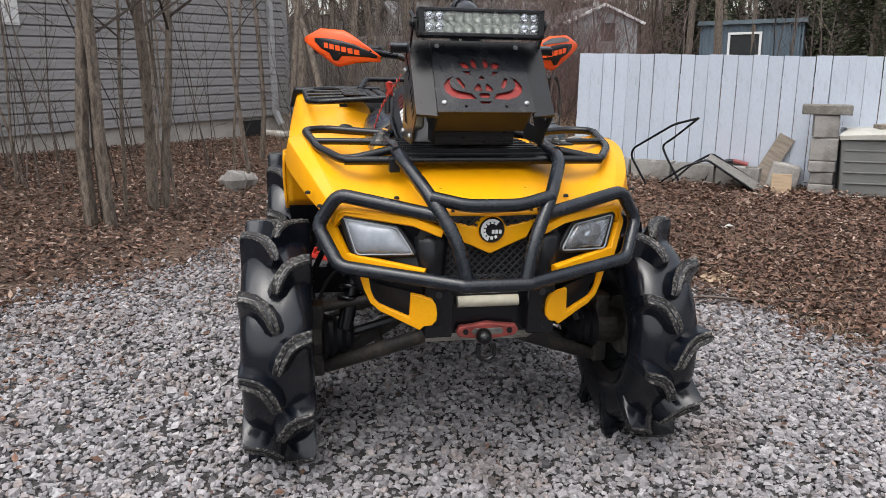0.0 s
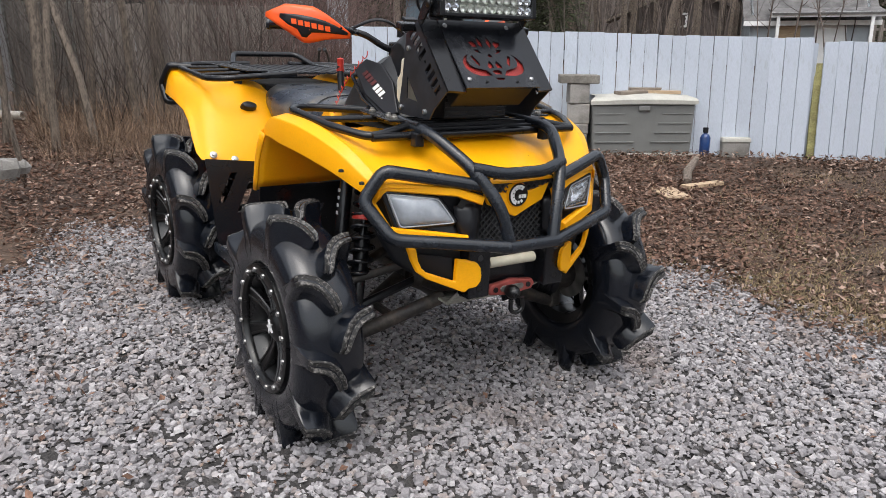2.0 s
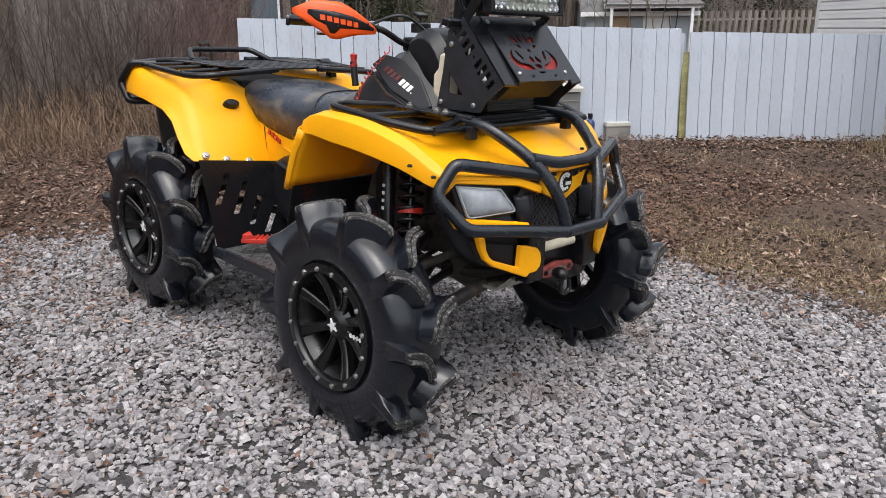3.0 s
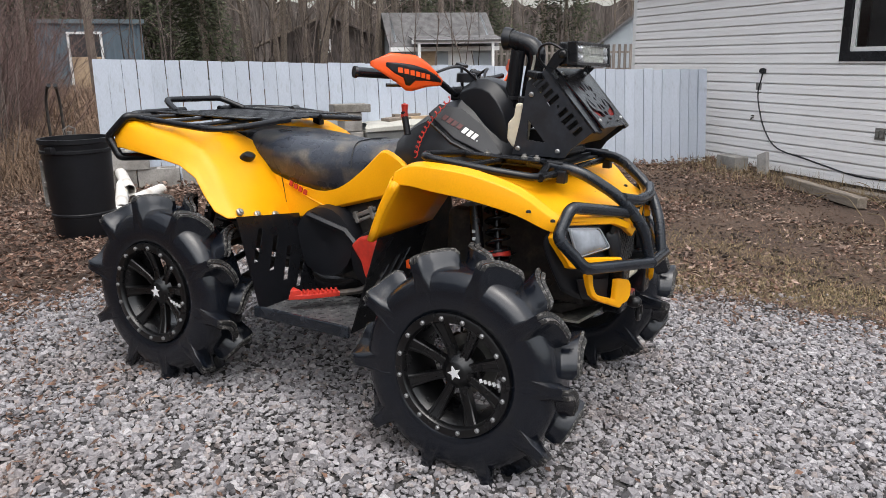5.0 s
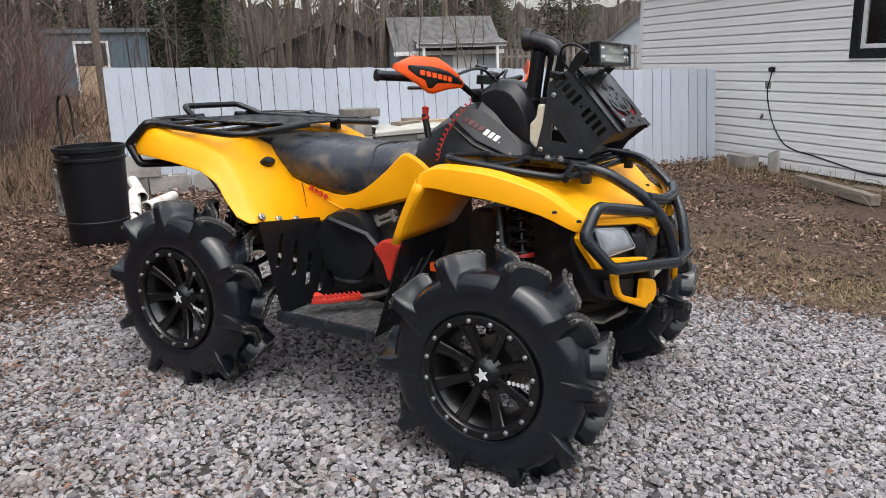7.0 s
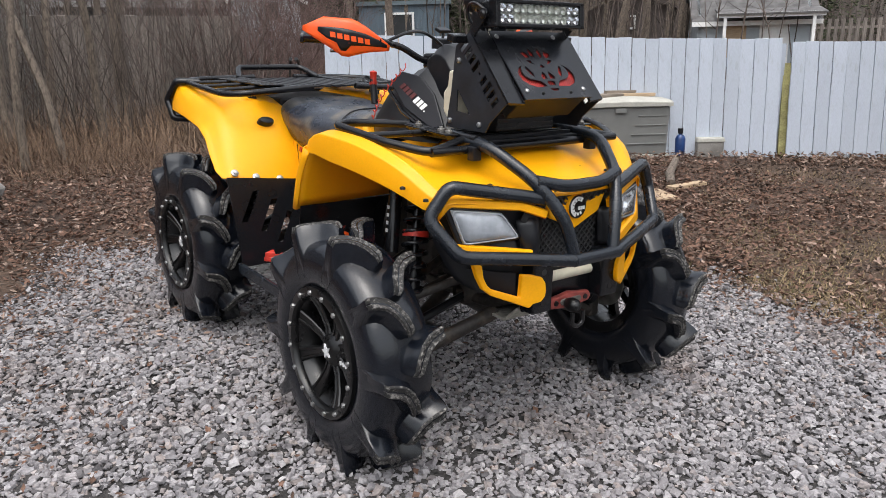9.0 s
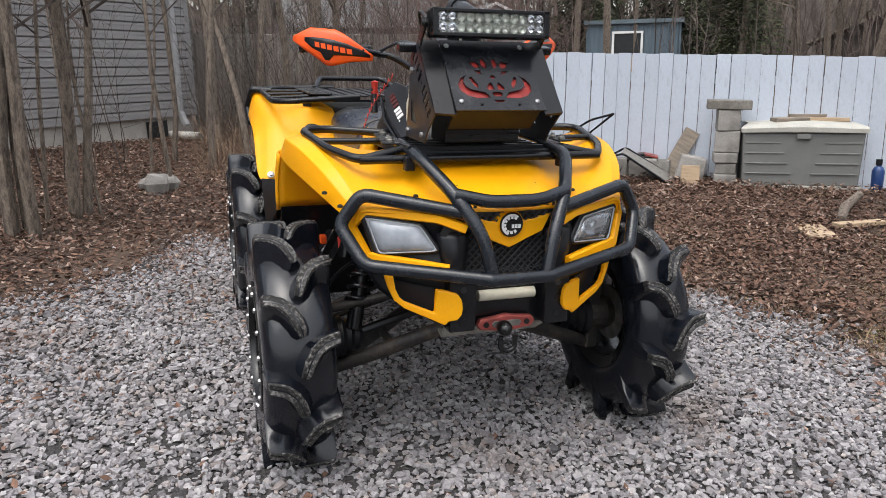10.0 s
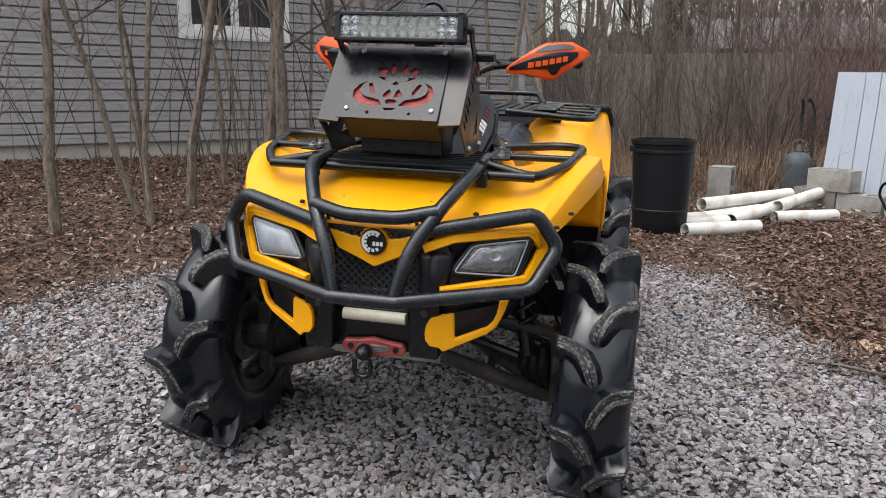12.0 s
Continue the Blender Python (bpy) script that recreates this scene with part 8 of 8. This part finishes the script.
def strewn(x, y):
    """Leaf crumbs that thin out from the edge into the gravel."""
    e = edge_np(x, y)
    d = np.array([noise.noise((a * 1.9, b2 * 1.9, 14)) for a, b2 in zip(x, y)])
    return (e > -0.05) & (e < rng.exponential(0.17, len(x)) * np.where(x < -0.4, 1.7, 1.0) * (1 + 2.2 * np.maximum(0, d)))


leaves(74000, -5.2, 1.2, -0.6, 9.2, soil, 0.011, 0.027, M_LEAF, "leaf_litter", "brown dead leaves under the saplings")
leaves(25000, -5.2, 1.2, -0.6, 9.2, soil, 0.010, 0.026, M_LEAF2, "leaf_litter", "pale dead leaves under the saplings")
leaves(44000, 1.0, 8.2, -3.0, 6.2, clear_yard, 0.009, 0.026, M_LEAF, "leaf_litter", "brown dead leaves trodden into the yard")
leaves(22000, 1.0, 7.8, -2.5, 6.0, clear_yard, 0.009, 0.026, M_LEAF2, "leaf_litter", "pale dead leaves trodden into the yard")
leaves(30000, 1.0, 7.8, -2.5, 6.0, drifts, 0.010, 0.026, M_LEAF2, "leaf_litter", "pale curled leaves blown into loose heaps", 0.06)
leaves(20000, 1.0, 7.8, -2.5, 6.0, drifts, 0.010, 0.026, M_LEAF, "leaf_litter", "brown curled leaves blown into loose heaps", 0.06)
leaves(16000, 2.2, 8.0, 0.2, 6.0, lambda a, b2: strip_near(2.6, 5.2, 7.6, 0.75, 0.42)(a, b2) & soil(a, b2), 0.014, 0.034, M_LEAF, "leaf_litter", "brown dead leaves banked against the fence", 0.07)
leaves(9000, 2.2, 7.4, 0.4, 6.0, lambda a, b2: strip_near(2.6, 5.0, 6.6, 1.5, 0.45)(a, b2) & soil(a, b2), 0.014, 0.034, M_LEAF2, "leaf_litter", "pale dead leaves banked against the fence", 0.07)
leaves(30000, 1.5, 5.0, 0.3, 4.6, lambda a, b2: soil(a, b2) & (rng.random(len(a)) > 2.1 * bare(a, b2)), 0.010, 0.028, M_LEAF, "leaf_litter", "brown dead leaves thick beside the gravel", 0.04)
leaves(46000, 1.2, 8.0, -3.0, 5.0, soil, 0.004, 0.013, M_CRUMB, "leaf_litter", "leaf crumbs and clods trodden into the soil", 0.012)
leaves(9000, -8.0, -1.6, -5.0, -0.5, soil, 0.016, 0.036, M_LEAF, "leaf_litter", "brown dead leaves beside the drive")
leaves(7000, -12.0, -4.8, -2.0, 10.0, soil, 0.02, 0.045, M_LEAF, "leaf_litter", "brown dead leaves further off under the saplings")
leaves(9000, 1.6, 7.0, -9.0, -2.6, soil, 0.015, 0.035, M_LEAF, "leaf_litter", "brown dead leaves further along the yard")
leaves(900, -3.2, 2.2, -1.9, 2.8, lambda a, b2: edge_np(a, b2) > 0, 0.007, 0.02, M_LEAF, "scattered_leaves", "single brown leaves on the gravel", 0.03)
leaves(75000, -3.6, 2.7, -1.5, 3.4, strewn, 0.005, 0.018, M_LEAF, "scattered_leaves", "brown leaf crumbs thinning out over the gravel edge", 0.03)
leaves(14000, -3.6, 2.7, -1.5, 3.4, strewn, 0.005, 0.018, M_LEAF2, "scattered_leaves", "pale leaf crumbs thinning out over the gravel edge", 0.03)


# dry grass
def blades(n, x0, x1, y0, y1, keep, hmin, hmax, name, label, lay=0.6, w=0.003, material=M_STRAW):
    x, y = scatter_points(n, x0, x1, y0, y1, keep)
    n = len(x)
    h = rng.uniform(hmin, hmax, n)
    a, t = rng.uniform(0, 2 * np.pi, n), np.abs(rng.normal(lay, 0.35, n))
    dx, dy = np.cos(a), np.sin(a)
    base = np.stack([x, y, np_ground(x, y) - 0.005], 1)
    mid = base + np.stack([dx * np.sin(t * 0.6), dy * np.sin(t * 0.6), np.cos(t * 0.6)], 1) * (h * 0.55)[:, None]
    tip = mid + np.stack([dx * np.sin(t * 1.5), dy * np.sin(t * 1.5), np.maximum(np.cos(t * 1.5), -0.3)], 1) * (h * 0.45)[:, None]
    side = np.stack([-dy, dx, np.zeros(n)], 1) * w
    v = np.stack([base - side, base + side, mid - side * 0.8, mid + side * 0.8, tip], 1)
    f = np.array([(0, 1, 3), (0, 3, 2), (2, 3, 4)])[None] + (np.arange(n) * 5)[:, None, None]
    return np_mesh(name, v.reshape(-1, 3), f.reshape(-1, 3), material, label, "grass")


def patchy(x, y):
    d = np.array([noise.noise((a * 1.1, b2 * 1.1, 9)) for a, b2 in zip(x, y)])
    return soil(x, y) & (d > 0.12)


blades(26000, 1.2, 7.5, -3.0, 4.0, patchy, 0.03, 0.10, "dry_grass", "short flattened dry grass", 1.4, 0.0019)
blades(84000, 1.2, 4.6, -2.2, 3.2, verge, 0.03, 0.085, "dry_grass", "flattened straw-coloured grass along the gravel edge", 1.4, 0.0022)
blades(24000, 1.2, 4.8, -2.2, 3.2, verge, 0.02, 0.06, "moss_grass", "short olive grass along the gravel edge", 1.2, 0.0024, M_MOSS)
blades(14000, 5.6, 8.2, -2.2, 3.0, strip_near(7.3, 0.6, 5.9, -1.0, 0.35), 0.05, 0.24, "dry_grass", "dry grass along the white house", 0.9, 0.0022)
blades(9000, 2.2, 8.2, 0.4, 6.0, strip_near(2.6, 5.4, 7.8, 0.75, 0.12), 0.03, 0.12, "dry_grass", "dry grass along the fence foot", 0.9, 0.002)
blades(5000, 2.2, 8.2, 0.4, 6.0, strip_near(2.6, 5.3, 7.8, 0.68, 0.07), 0.04, 0.15, "dry_weeds", "brown weeds grown into the foot of the fence", 0.6, 0.0025, M_WEED)
blades(5200, -0.6, 2.6, 5.6, 8.6, lambda a, b2: rng.random(len(a)) < 0.8, 0.15, 0.65, "dry_weeds", "tangled dry weeds in front of the brush", 1.5, 0.0022, M_WEED)
blades(4200, -0.7, 0.9, 4.9, 7.0, lambda a, b2: rng.random(len(a)) < 0.6, 0.08, 0.4, "dry_weeds", "flattened dry weeds among saplings", 1.5, 0.0022, M_WEED)
blades(1500, -0.6, 2.4, 5.2, 8.2, lambda a, b2: rng.random(len(a)) < 0.9, 0.35, 1.1, "dry_weeds", "pale bent dry stalks before the brush", 1.1, 0.002, M_TANGRASS)
blades(15000, 1.5, 4.4, 6.3, 11.5, lambda a, b2: rng.random(len(a)) < 0.85, 0.25, 0.95, "dry_weeds", "tangled straw-brown weeds beyond the fence end", 1.35, 0.003, M_WEED)
blades(7000, 1.5, 4.4, 6.3, 11.5, lambda a, b2: rng.random(len(a)) < 0.85, 0.25, 0.9, "dry_weeds", "pale bent grass beyond the fence end", 1.35, 0.003, M_TANGRASS)
blades(20000, 3.6, 12.5, 9.0, 21.0, lambda a, b2: np.abs((b2 - 9.0) - 1.35 * (a - 4.6)) < 3.4, 0.35, 1.15, "dry_weeds", "tall straw-brown weeds before the blue shed", 1.1, 0.006, M_WEED)
blades(11000, 3.6, 12.5, 9.0, 21.0, lambda a, b2: np.abs((b2 - 9.0) - 1.35 * (a - 4.6)) < 3.4, 0.3, 1.0, "dry_weeds", "pale tall grass before the blue shed", 1.2, 0.006, M_TANGRASS)
vine = thing("dry_vines", "tangle of dry pale stems by the timber", "dry stems", gpose(5.0, -1.35))
rv = random.Random(2)
for k in range(16):
    a = rv.uniform(-0.5, 0.9)
    pts = [Vector((rv.uniform(-0.5, 0.6), rv.uniform(-0.3, 0.3), 0.01))]
    d = Vector((math.cos(a), math.sin(a), rv.uniform(0.1, 0.5)))
    for s in range(5):
        pts.append(pts[-1] + d * 0.16)
        d = (d + Vector((rv.gauss(0, 0.35), rv.gauss(0, 0.35), rv.gauss(-0.14, 0.1)))).normalized()
        pts[-1].z = max(0.01, pts[-1].z)
    part("stem", Geo().tube(catmull(pts, 2), 0.004, 4), M_STRAW, vine)
